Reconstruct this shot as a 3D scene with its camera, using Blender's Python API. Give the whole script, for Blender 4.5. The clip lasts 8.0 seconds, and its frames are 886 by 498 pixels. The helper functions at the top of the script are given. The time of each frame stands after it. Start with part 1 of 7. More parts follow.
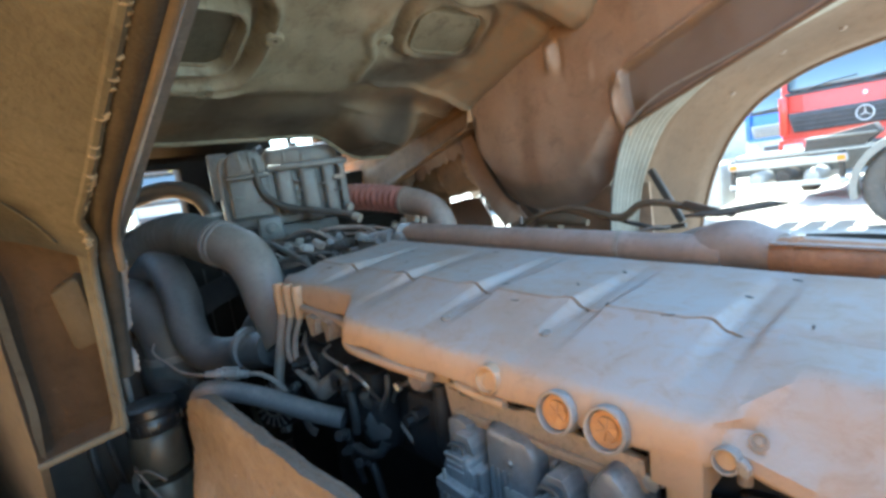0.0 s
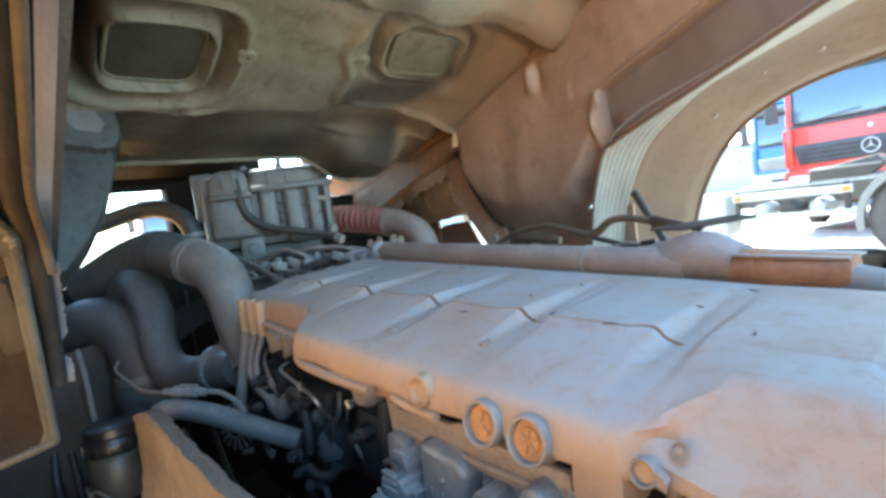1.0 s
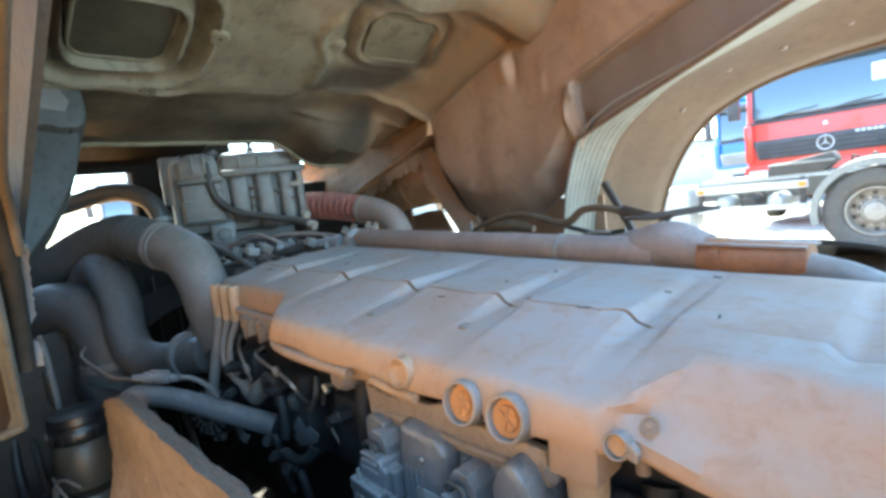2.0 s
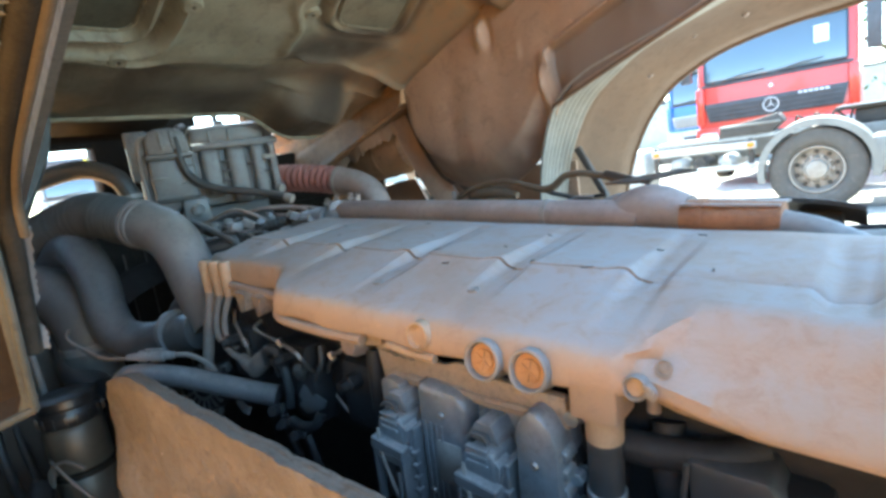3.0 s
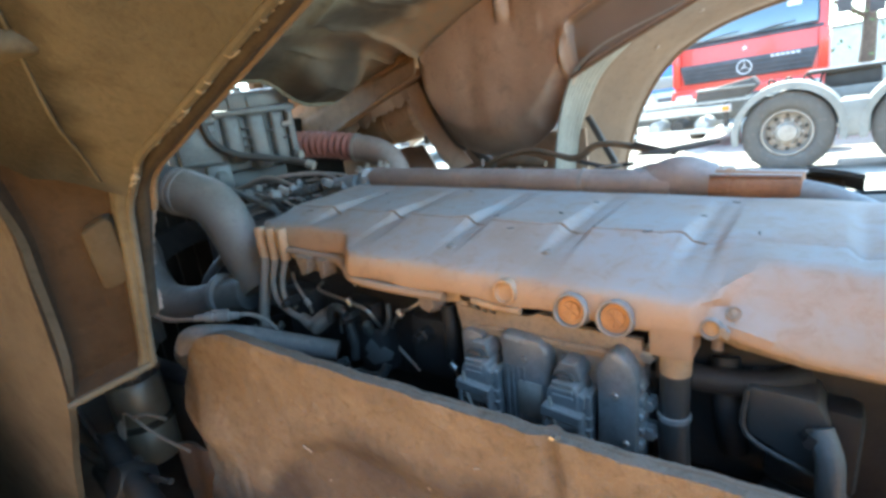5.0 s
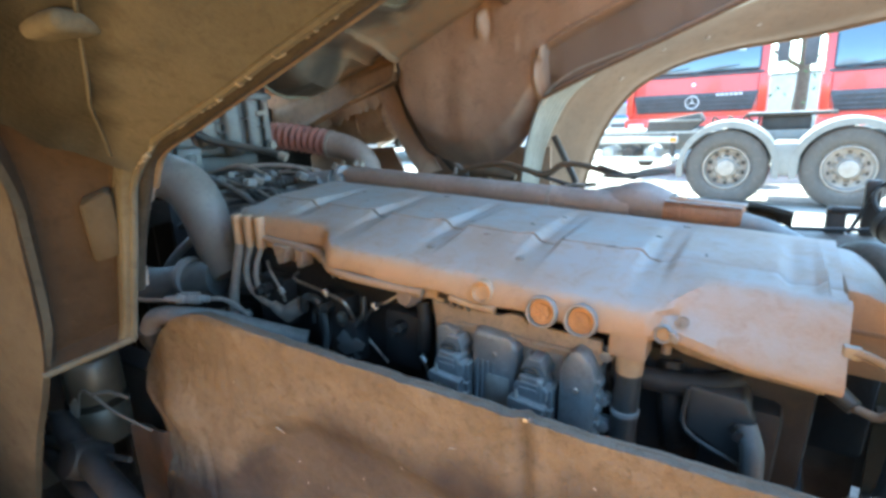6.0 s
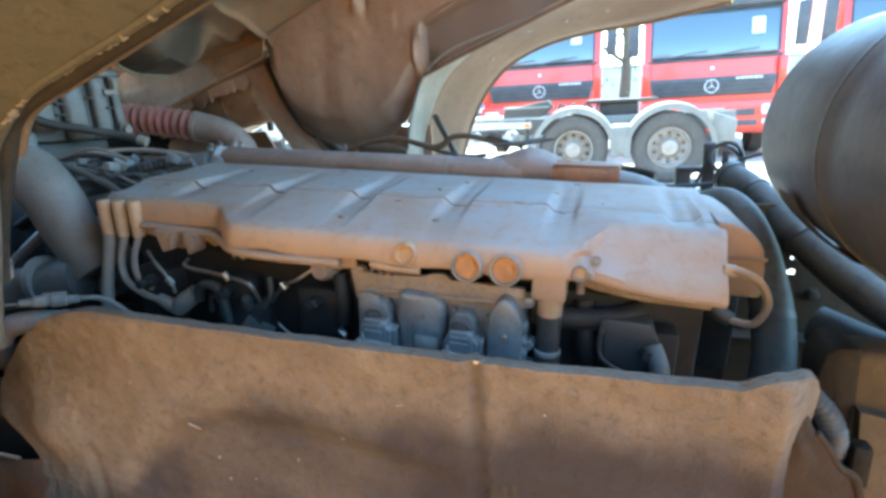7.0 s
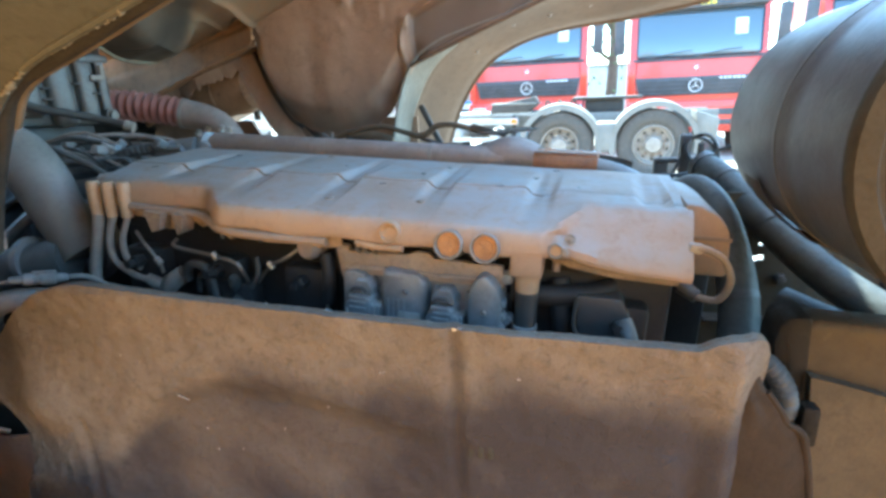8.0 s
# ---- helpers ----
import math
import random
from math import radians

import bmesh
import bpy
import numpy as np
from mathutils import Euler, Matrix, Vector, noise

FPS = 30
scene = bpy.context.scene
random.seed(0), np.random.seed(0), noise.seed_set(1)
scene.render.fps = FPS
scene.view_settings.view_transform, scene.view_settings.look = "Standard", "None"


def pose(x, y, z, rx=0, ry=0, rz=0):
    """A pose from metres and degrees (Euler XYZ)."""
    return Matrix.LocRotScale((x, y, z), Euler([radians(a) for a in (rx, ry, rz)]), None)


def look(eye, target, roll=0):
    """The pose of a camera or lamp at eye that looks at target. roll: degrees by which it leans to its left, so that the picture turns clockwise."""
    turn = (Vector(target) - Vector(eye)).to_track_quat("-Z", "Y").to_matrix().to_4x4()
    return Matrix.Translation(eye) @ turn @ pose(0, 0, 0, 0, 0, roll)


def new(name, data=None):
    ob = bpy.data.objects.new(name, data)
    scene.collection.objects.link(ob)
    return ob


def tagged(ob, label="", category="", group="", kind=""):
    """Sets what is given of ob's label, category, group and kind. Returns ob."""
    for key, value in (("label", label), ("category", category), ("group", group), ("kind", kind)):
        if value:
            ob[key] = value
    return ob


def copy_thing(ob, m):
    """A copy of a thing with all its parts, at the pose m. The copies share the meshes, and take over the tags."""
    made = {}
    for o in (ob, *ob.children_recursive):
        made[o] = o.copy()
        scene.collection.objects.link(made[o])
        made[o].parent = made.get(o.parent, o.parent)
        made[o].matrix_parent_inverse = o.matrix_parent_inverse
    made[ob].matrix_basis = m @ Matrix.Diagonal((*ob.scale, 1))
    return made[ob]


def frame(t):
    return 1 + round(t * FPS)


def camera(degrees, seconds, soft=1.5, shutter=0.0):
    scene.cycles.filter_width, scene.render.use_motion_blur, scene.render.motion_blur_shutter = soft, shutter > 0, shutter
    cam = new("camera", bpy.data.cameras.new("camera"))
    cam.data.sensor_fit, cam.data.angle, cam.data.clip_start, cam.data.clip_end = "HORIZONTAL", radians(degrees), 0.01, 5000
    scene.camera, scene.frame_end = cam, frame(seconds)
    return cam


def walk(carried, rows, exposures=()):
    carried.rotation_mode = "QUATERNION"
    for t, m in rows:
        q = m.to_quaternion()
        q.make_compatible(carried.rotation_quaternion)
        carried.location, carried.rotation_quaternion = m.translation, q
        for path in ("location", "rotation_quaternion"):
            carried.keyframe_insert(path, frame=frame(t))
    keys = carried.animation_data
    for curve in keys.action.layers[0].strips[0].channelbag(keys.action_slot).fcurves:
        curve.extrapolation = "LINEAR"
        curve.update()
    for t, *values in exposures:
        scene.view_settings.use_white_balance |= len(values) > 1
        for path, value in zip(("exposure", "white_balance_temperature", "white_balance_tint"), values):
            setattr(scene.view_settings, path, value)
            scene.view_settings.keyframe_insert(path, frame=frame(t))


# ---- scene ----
cam = camera(81.3, 8.0, soft=3.2)
PATH = [
    (0, (1.278, 0.098, 1.551), (-0.2, 1.419, 1.281), -8.5),
    (0.5, (1.31, 0.17, 1.517), (-0.192, 1.483, 1.368), -8.4),
    (1, (1.329, 0.188, 1.493), (-0.171, 1.503, 1.35), -8.1),
    (1.5, (1.33, 0.182, 1.49), (-0.144, 1.524, 1.331), -7.6),
    (3, (1.297, 0.092, 1.503), (-0.014, 1.564, 1.165), -8.7),
    (3.5, (1.255, 0.033, 1.522), (-0.037, 1.497, 1.089), -10.5),
    (4, (1.219, 0.0, 1.529), (-0.063, 1.463, 1.064), -10.5),
    (4.5, (1.222, -0.047, 1.544), (-0.031, 1.433, 1.054), -9.8),
    (6, (1.211, -0.199, 1.575), (0.149, 1.421, 1.076), -2.8),
    (6.5, (1.162, -0.225, 1.538), (0.395, 1.547, 1.02), -2.6),
    (7, (1.125, -0.255, 1.524), (0.524, 1.571, 0.974), -3.3),
    (7.5, (1.123, -0.259, 1.525), (0.588, 1.585, 0.962), -2.9),
    (8, (1.147, -0.299, 1.502), (0.594, 1.538, 0.937), -2.5),
]
LIGHTING = [(0, 3.72, 5880, -9), (1.0, 3.80, 5860, -9), (3.0, 3.78, 5980, -8.5), (4.5, 3.72, 5940, -9), (6, 3.78, 5600, -12), (8, 3.71, 5470, -12.5)]      # seconds, stops, kelvin, tint
walk(cam, [(t, look(eye, target, roll)) for t, eye, target, roll in PATH], LIGHTING)

# ---------------------------------------------------------------- light
SUN_EL, SUN_AZ = 65.0, 318.0          # degrees; azimuth clockwise from +y
sun_way = Vector((math.sin(radians(SUN_AZ)) * math.cos(radians(SUN_EL)), math.cos(radians(SUN_AZ)) * math.cos(radians(SUN_EL)), math.sin(radians(SUN_EL))))
world = bpy.data.worlds.new("world")
scene.world = world
world.use_nodes = True
wn = world.node_tree.nodes
sky = wn.new("ShaderNodeTexSky")
sky.sky_type = "NISHITA"
sky.sun_disc = False
sky.sun_elevation, sky.sun_rotation = radians(SUN_EL), radians(SUN_AZ)
wn["Background"].inputs["Strength"].default_value = 0.15
world.node_tree.links.new(sky.outputs["Color"], wn["Background"].inputs["Color"])
sun_data = bpy.data.lights.new("sun", "SUN")
sun_data.energy, sun_data.angle, sun_data.color = 2.8, radians(0.5), (1.0, 0.95, 0.88)
sun = new("sun", sun_data)
sun.matrix_world = look(sun_way * 30, (0, 0, 0))


# ---------------------------------------------------------------- materials
def material(name, base, second=None, rough=0.7, metal=0.0, scale=9.0, grain=120.0, bump=0.25, dust=0.0, dust_colour=(0.40, 0.31, 0.235), spot=0.0, spot_colour=(0.1, 0.08, 0.06), contrast=0.5, coat=0.0, painted_dark=None, tint=None, spec=0.32):
    """Base colour mottled at two scales, fine relief, and settled dust on faces that look up; on cover and bracket this
    also paints skylight.
    """
    m = bpy.data.materials.new(name)
    m.use_nodes = True
    nt = m.node_tree
    n, l = nt.nodes, nt.links
    b = n["Principled BSDF"]
    b.inputs["Metallic"].default_value = metal
    b.inputs["Coat Weight"].default_value = coat
    b.inputs["Specular IOR Level"].default_value = spec
    tc = n.new("ShaderNodeTexCoord")
    second = second or tuple(c * 0.62 for c in base)

    def noise_node(s, detail=4.0, rougher=0.6):
        t = n.new("ShaderNodeTexNoise")
        t.inputs["Scale"].default_value, t.inputs["Detail"].default_value, t.inputs["Roughness"].default_value = s, detail, rougher
        l.new(tc.outputs["Object"], t.inputs["Vector"])
        return t

    def ramp(src, lo, hi):
        r = n.new("ShaderNodeMapRange")
        r.inputs["From Min"].default_value, r.inputs["From Max"].default_value = lo, hi
        l.new(src, r.inputs["Value"])
        return r.outputs["Result"]

    def mix(fac, a, c):
        x = n.new("ShaderNodeMix")
        x.data_type = "RGBA"
        for sock, v in ((x.inputs["Factor"], fac), (x.inputs["A"], a), (x.inputs["B"], c)):
            if isinstance(v, tuple):
                sock.default_value = (*v, 1)
            elif isinstance(v, float):
                sock.default_value = v
            else:
                l.new(v, sock)
        return x.outputs["Result"]

    big, small = noise_node(scale), noise_node(grain, 3.0)
    w = 0.5 - 0.42 * contrast
    colour = mix(ramp(big.outputs["Fac"], w, 1 - w), second, base)
    g = n.new("ShaderNodeMath")
    g.operation = "MULTIPLY"
    g.inputs[1].default_value = 0.35
    l.new(ramp(small.outputs["Fac"], 0.4, 0.75), g.inputs[0])
    colour = mix(g.outputs[0], colour, second)
    mid = noise_node(scale * 5.3, 5.0, 0.72)
    mid.inputs["Distortion"].default_value = 0.6
    for lo, hi, weight, shade in ((0.52, 0.66, 0.75 * contrast, tuple(c * 0.72 for c in second)), (0.36, 0.27, 0.5 * contrast, tuple(min(c * 1.3 + 0.01, 0.9) for c in base))):
        k = n.new("ShaderNodeMath")
        k.operation = "MULTIPLY"
        k.inputs[1].default_value = weight
        l.new(ramp(mid.outputs["Fac"], lo, hi), k.inputs[0])
        colour = mix(k.outputs[0], colour, shade)
    if spot > 0:
        sp = noise_node(scale * 2.7, 6.0, 0.7)
        k = n.new("ShaderNodeMath")
        k.operation = "MULTIPLY"
        k.inputs[1].default_value = spot
        l.new(ramp(sp.outputs["Fac"], 0.55, 0.68), k.inputs[0])
        colour = mix(k.outputs[0], colour, spot_colour)
    if tint:
        at = n.new("ShaderNodeAttribute")
        at.attribute_name = "tint"
        k = n.new("ShaderNodeMath")
        k.operation = "MULTIPLY"
        l.new(at.outputs["Fac"], k.inputs[0])
        l.new(ramp(mid.outputs["Fac"], 0.1, 0.6), k.inputs[1])
        colour = mix(k.outputs[0], colour, tint)
    if painted_dark:
        at = n.new("ShaderNodeAttribute")
        at.attribute_name = "painted_dark"
        k = n.new("ShaderNodeMath")
        k.operation = "MULTIPLY"
        l.new(at.outputs["Fac"], k.inputs[0])
        l.new(ramp(big.outputs["Fac"], -0.25, 0.45), k.inputs[1])
        colour = mix(k.outputs[0], colour, painted_dark)
    if dust > 0:
        geo = n.new("ShaderNodeNewGeometry")
        sep = n.new("ShaderNodeSeparateXYZ")
        l.new(geo.outputs["Normal"], sep.inputs[0])
        up = ramp(sep.outputs["Z"], 0.25, 0.72)
        k = n.new("ShaderNodeMath")
        k.operation = "MULTIPLY"
        l.new(up, k.inputs[0])
        l.new(ramp(big.outputs["Fac"], 0.2, 0.6), k.inputs[1])
        patchy = n.new("ShaderNodeMath")
        patchy.operation = "MULTIPLY"
        l.new(k.outputs[0], patchy.inputs[0])
        l.new(ramp(mid.outputs["Fac"], 0.80, 0.45), patchy.inputs[1])
        k2 = n.new("ShaderNodeMath")
        k2.operation = "MULTIPLY_ADD"
        k2.inputs[1].default_value, k2.inputs[2].default_value = dust * 0.7, dust * 0.3
        k2.use_clamp = True
        l.new(patchy.outputs[0], k2.inputs[0])
        colour = mix(k2.outputs[0], colour, dust_colour)
    l.new(colour, b.inputs["Base Color"])
    rr = n.new("ShaderNodeMapRange")
    rr.inputs["To Min"].default_value, rr.inputs["To Max"].default_value = max(rough - 0.12, 0.02), min(rough + 0.12, 1)
    l.new(mid.outputs["Fac"], rr.inputs["Value"])
    l.new(rr.outputs["Result"], b.inputs["Roughness"])
    if bump > 0:
        bp = n.new("ShaderNodeBump")
        bp.inputs["Strength"].default_value, bp.inputs["Distance"].default_value = bump, 0.004
        add = n.new("ShaderNodeMath")
        add.operation = "ADD"
        l.new(mid.outputs["Fac"], add.inputs[0])
        l.new(small.outputs["Fac"], add.inputs[1])
        l.new(add.outputs[0], bp.inputs["Height"])
        l.new(bp.outputs["Normal"], b.inputs["Normal"])
    return m


M = dict(
    # tan sides and grey tops: dust, with warm bounce and skylight painted in
    cover=material("dusty_plastic_cover", (0.345, 0.222, 0.128), (0.26, 0.162, 0.092), 0.66, scale=5, grain=170, bump=0.2, spot=0.3, spot_colour=(0.22, 0.155, 0.10), contrast=0.7, dust=0.92, dust_colour=(0.268, 0.269, 0.269)),
    shield=material("dusty_felt_shield", (0.160, 0.134, 0.109), (0.088, 0.073, 0.059), 0.92, scale=12, grain=210, bump=0.9, spot=0.4, spot_colour=(0.092, 0.074, 0.06), painted_dark=(0.037, 0.032, 0.033), contrast=0.75, spec=0.12),
    shield_edge=material("grey_felt_edge", (0.135, 0.098, 0.068), None, 0.95, scale=40, grain=260, bump=0.6),
    lower_felt=material("dark_brown_felt", (0.19, 0.125, 0.09), (0.13, 0.09, 0.07), 0.85, scale=11, grain=170, bump=0.5),
    cab=material("primer_underbody", (0.212, 0.207, 0.156), (0.112, 0.108, 0.080), 0.55, scale=5, grain=80, bump=0.3, spot=0.6, spot_colour=(0.062, 0.050, 0.032), contrast=0.85, painted_dark=(0.040, 0.034, 0.026), tint=(0.225, 0.150, 0.088)),
    cab_brown=material("dusty_brown_underbody", (0.335, 0.228, 0.155), (0.20, 0.133, 0.090), 0.6, scale=2.6, grain=110, bump=0.32, spot=0.16, spot_colour=(0.15, 0.09, 0.058), contrast=0.6, painted_dark=(0.135, 0.102, 0.080), tint=(0.40, 0.315, 0.25)),
    sill=material("brown_sill_paint", (0.285, 0.165, 0.086), (0.170, 0.098, 0.053), 0.65, scale=6, grain=110, bump=0.3, spot=0.5, spot_colour=(0.060, 0.040, 0.026), spec=0.12),
    liner=material("dusty_arch_liner", (0.135, 0.084, 0.050), (0.092, 0.057, 0.034), 0.72, scale=4.5, grain=120, bump=0.2, spot=0.25, spot_colour=(0.10, 0.052, 0.03)),
    ribbed=material("pale_ribbed_plastic", (0.25, 0.238, 0.205), (0.17, 0.160, 0.135), 0.6, scale=6, grain=90, bump=0.1),
    panel=material("dusty_near_panel", (0.078, 0.078, 0.066), (0.046, 0.046, 0.039), 0.72, scale=5, grain=140, bump=0.4, spot=0.5, spot_colour=(0.030, 0.028, 0.023), painted_dark=(0.010, 0.0105, 0.009), spec=0.12),
    # dark brown of the shield flap; also paints shade into the arch's recess
    flap=material("dark_brown_flap_recess", (0.033, 0.0235, 0.0165), (0.020, 0.0145, 0.0105), 0.8, scale=7, grain=120, bump=0.35, spot=0.4, spot_colour=(0.013, 0.01, 0.008), spec=0.12),
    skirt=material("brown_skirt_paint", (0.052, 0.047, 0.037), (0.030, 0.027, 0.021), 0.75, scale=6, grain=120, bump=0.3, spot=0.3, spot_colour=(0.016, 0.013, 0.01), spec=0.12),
    plate=material("dark_access_plate", (0.085, 0.086, 0.065), (0.045, 0.046, 0.036), 0.5, scale=9, grain=120, bump=0.25, spot=0.4, spot_colour=(0.03, 0.03, 0.024)),
    underseal=material("black_underseal", (0.016, 0.014, 0.011), (0.009, 0.008, 0.007), 0.7, scale=6, grain=160, bump=0.5, spot=0.5, spot_colour=(0.034, 0.027, 0.02), spec=0.12),
    # greyer upward faces paint skylight onto the bracket's top
    bracket=material("dirty_bracket_paint", (0.078, 0.060, 0.036), (0.040, 0.031, 0.020), 0.6, scale=7, grain=120, bump=0.3, dust=0.35, dust_colour=(0.10, 0.095, 0.085), spot=0.4, spot_colour=(0.025, 0.02, 0.015), spec=0.12),
    seal_black=material("black_seal_rubber", (0.036, 0.032, 0.026), (0.020, 0.018, 0.015), 0.65, scale=25, grain=180, bump=0.5, spot=0.3, spot_colour=(0.03, 0.024, 0.018), spec=0.12),
    ribbed_hose=material("dark_ribbed_rubber", (0.032, 0.034, 0.034), (0.019, 0.020, 0.020), 0.6, scale=10, grain=150, bump=0.2, dust=0.3, dust_colour=(0.15, 0.15, 0.14), spec=0.5),
    lower_hose=material("dusty_dark_hose", (0.075, 0.080, 0.084), (0.042, 0.045, 0.048), 0.5, scale=8, grain=140, bump=0.18, dust=0.4, dust_colour=(0.21, 0.20, 0.19), contrast=0.7, spec=0.5),
    rubber=material("perished_rubber", (0.048, 0.043, 0.037), (0.026, 0.024, 0.022), 0.7, scale=20, grain=200, bump=0.4, dust=0.15),
    worn_rubber=material("brown_worn_rubber", (0.115, 0.088, 0.058), (0.07, 0.054, 0.037), 0.8, scale=20, grain=200, bump=0.4),
    foam=material("crumbling_foam", (0.27, 0.24, 0.18), (0.14, 0.12, 0.085), 0.95, scale=60, grain=300, bump=0.7),
    hose=material("grey_rubber_hose", (0.145, 0.140, 0.134), (0.080, 0.078, 0.075), 0.5, scale=8, grain=140, bump=0.15, dust=0.5, dust_colour=(0.27, 0.255, 0.235), contrast=0.7, spec=0.5),
    hose_dark=material("black_rubber_hose", (0.026, 0.028, 0.031), None, 0.5, scale=12, grain=140, bump=0.12, dust=0.25, dust_colour=(0.17, 0.16, 0.145), spec=0.5),
    hose_blue=material("grey_coolant_hose", (0.165, 0.168, 0.182), (0.095, 0.097, 0.106), 0.5, scale=14, grain=120, bump=0.12, dust=0.6, dust_colour=(0.33, 0.29, 0.25), spec=0.5),
    cap_black=material("black_cap_plastic", (0.014, 0.014, 0.015), (0.008, 0.008, 0.009), 0.35, scale=12, grain=100, bump=0.1, dust=0.12, dust_colour=(0.08, 0.08, 0.08), spec=0.5),
    corner=material("grey_underbody_coat", (0.075, 0.078, 0.074), (0.038, 0.040, 0.038), 0.6, scale=7, grain=90, bump=0.3, spot=0.5, spot_colour=(0.025, 0.025, 0.023), contrast=0.9),
    reservoir=material("dirty_reservoir_plastic", (0.048, 0.042, 0.031), (0.022, 0.019, 0.015), 0.45, scale=9, grain=90, bump=0.15, dust=0.3, dust_colour=(0.17, 0.15, 0.12), spot=0.4, spot_colour=(0.035, 0.030, 0.024), spec=0.5),
    red_hose=material("red_silicone_hose", (0.225, 0.070, 0.060), (0.135, 0.045, 0.040), 0.6, scale=16, grain=120, bump=0.1, dust=0.45, dust_colour=(0.36, 0.24, 0.19)),
    block=material("engine_block_paint", (0.019, 0.019, 0.021), (0.009, 0.009, 0.010), 0.6, scale=14, grain=90, bump=0.3, dust=0.07, dust_colour=(0.16, 0.15, 0.14)),
    ecu=material("cast_aluminium_dusty", (0.180, 0.198, 0.218), (0.082, 0.092, 0.104), 0.42, 0.3, scale=14, grain=140, bump=0.25, dust=0.5, dust_colour=(0.34, 0.32, 0.30), contrast=0.75, spec=0.5),
    plug=material("dark_plastic_plug", (0.100, 0.116, 0.134), (0.040, 0.047, 0.056), 0.38, scale=26, grain=160, bump=0.25, dust=0.7, dust_colour=(0.36, 0.345, 0.33), contrast=0.8, spec=0.5),
    # tan dust, with warm bounced light painted into the tone
    flange=material("warm_dusty_aluminium", (0.35, 0.275, 0.205), (0.19, 0.15, 0.12), 0.6, 0.1, scale=16, grain=140, bump=0.4, spot=0.5, spot_colour=(0.11, 0.095, 0.08), contrast=0.8),
    tan=material("tan_plastic_caps", (0.40, 0.285, 0.185), (0.26, 0.185, 0.12), 0.65, scale=18, grain=150, bump=0.12),
    cap_orange=material("orange_plastic", (0.43, 0.235, 0.105), (0.27, 0.145, 0.07), 0.6, scale=30, grain=150, bump=0.2),
    cap_rim=material("grey_cap_rim", (0.27, 0.252, 0.230), (0.18, 0.165, 0.15), 0.55, scale=18, grain=150, bump=0.1),
    module=material("grey_plastic_module", (0.130, 0.142, 0.150), (0.048, 0.053, 0.058), 0.38, scale=10, grain=110, bump=0.35, dust=0.35, dust_colour=(0.27, 0.27, 0.265), contrast=0.9, spec=0.5),
    steel=material("dull_steel", (0.36, 0.34, 0.32), (0.22, 0.20, 0.18), 0.42, 0.8, scale=20, grain=120, bump=0.1, dust=0.35, spec=0.5),
    bright=material("bright_clip_steel", (0.6, 0.58, 0.55), None, 0.3, 0.9, scale=20, grain=90, bump=0.05, spec=0.5),
    pipe=material("dusty_brown_pipe", (0.25, 0.202, 0.180), (0.165, 0.128, 0.112), 0.55, 0.2, scale=8, grain=110, bump=0.2, dust=0.6, dust_colour=(0.36, 0.325, 0.30), spot=0.35, spot_colour=(0.15, 0.085, 0.06)),
    rust=material("rusty_iron", (0.36, 0.165, 0.075), (0.19, 0.085, 0.045), 0.85, 0.1, scale=14, grain=120, bump=0.4, dust=0.3),
    wire=material("dusty_wire_sleeve", (0.16, 0.15, 0.145), (0.10, 0.09, 0.085), 0.65, scale=22, grain=160, bump=0.15, dust=0.5),
    white_plug=material("off_white_connector", (0.23, 0.222, 0.215), (0.13, 0.125, 0.12), 0.6, scale=30, grain=160, bump=0.4),
    drum=material("dark_grey_canister", (0.050, 0.054, 0.062), (0.032, 0.034, 0.040), 0.5, scale=5, grain=100, bump=0.15, dust=0.32, dust_colour=(0.118, 0.110, 0.104), spot=0.3, spot_colour=(0.075, 0.055, 0.042), spec=0.4),
    chassis=material("chassis_paint", (0.045, 0.042, 0.04), (0.022, 0.021, 0.02), 0.6, scale=9, grain=100, bump=0.3, dust=0.4, dust_colour=(0.17, 0.125, 0.09)),
    soil=material("red_soil", (0.58, 0.27, 0.08), (0.46, 0.21, 0.062), 0.95, scale=0.7, grain=14, bump=0.5, spot=0.4, spot_colour=(0.44, 0.24, 0.10)),
    yard=material("pale_yard_ground", (0.32, 0.29, 0.25), (0.245, 0.22, 0.19), 0.92, scale=0.6, grain=11, bump=0.4, spot=0.3, spot_colour=(0.22, 0.19, 0.165)),
    red=material("red_cab_paint", (0.60, 0.045, 0.025), (0.52, 0.035, 0.02), 0.35, scale=2, grain=30, bump=0.02, coat=0.5, spec=0.5),
    blue=material("blue_cab_paint", (0.03, 0.13, 0.45), (0.025, 0.10, 0.38), 0.35, scale=2, grain=30, bump=0.02, coat=0.5, spec=0.5),
    cyan=material("light_blue_cab_paint", (0.10, 0.42, 0.62), None, 0.4, scale=2, grain=30, bump=0.02, spec=0.5),
    white=material("white_painted_steel", (0.40, 0.39, 0.37), (0.30, 0.29, 0.265), 0.4, scale=3, grain=40, bump=0.03, spec=0.5),
    grey=material("grey_mudguard_plastic", (0.19, 0.182, 0.165), (0.14, 0.134, 0.12), 0.5, scale=4, grain=50, bump=0.06),
    grille=material("dark_grille", (0.085, 0.082, 0.088), None, 0.5, scale=5, grain=60, bump=0.05),
    tyre=material("tyre_rubber", (0.055, 0.053, 0.05), (0.04, 0.038, 0.036), 0.85, scale=6, grain=60, bump=0.2, dust=0.25, spot=0.4, spot_colour=(0.12, 0.10, 0.085)),
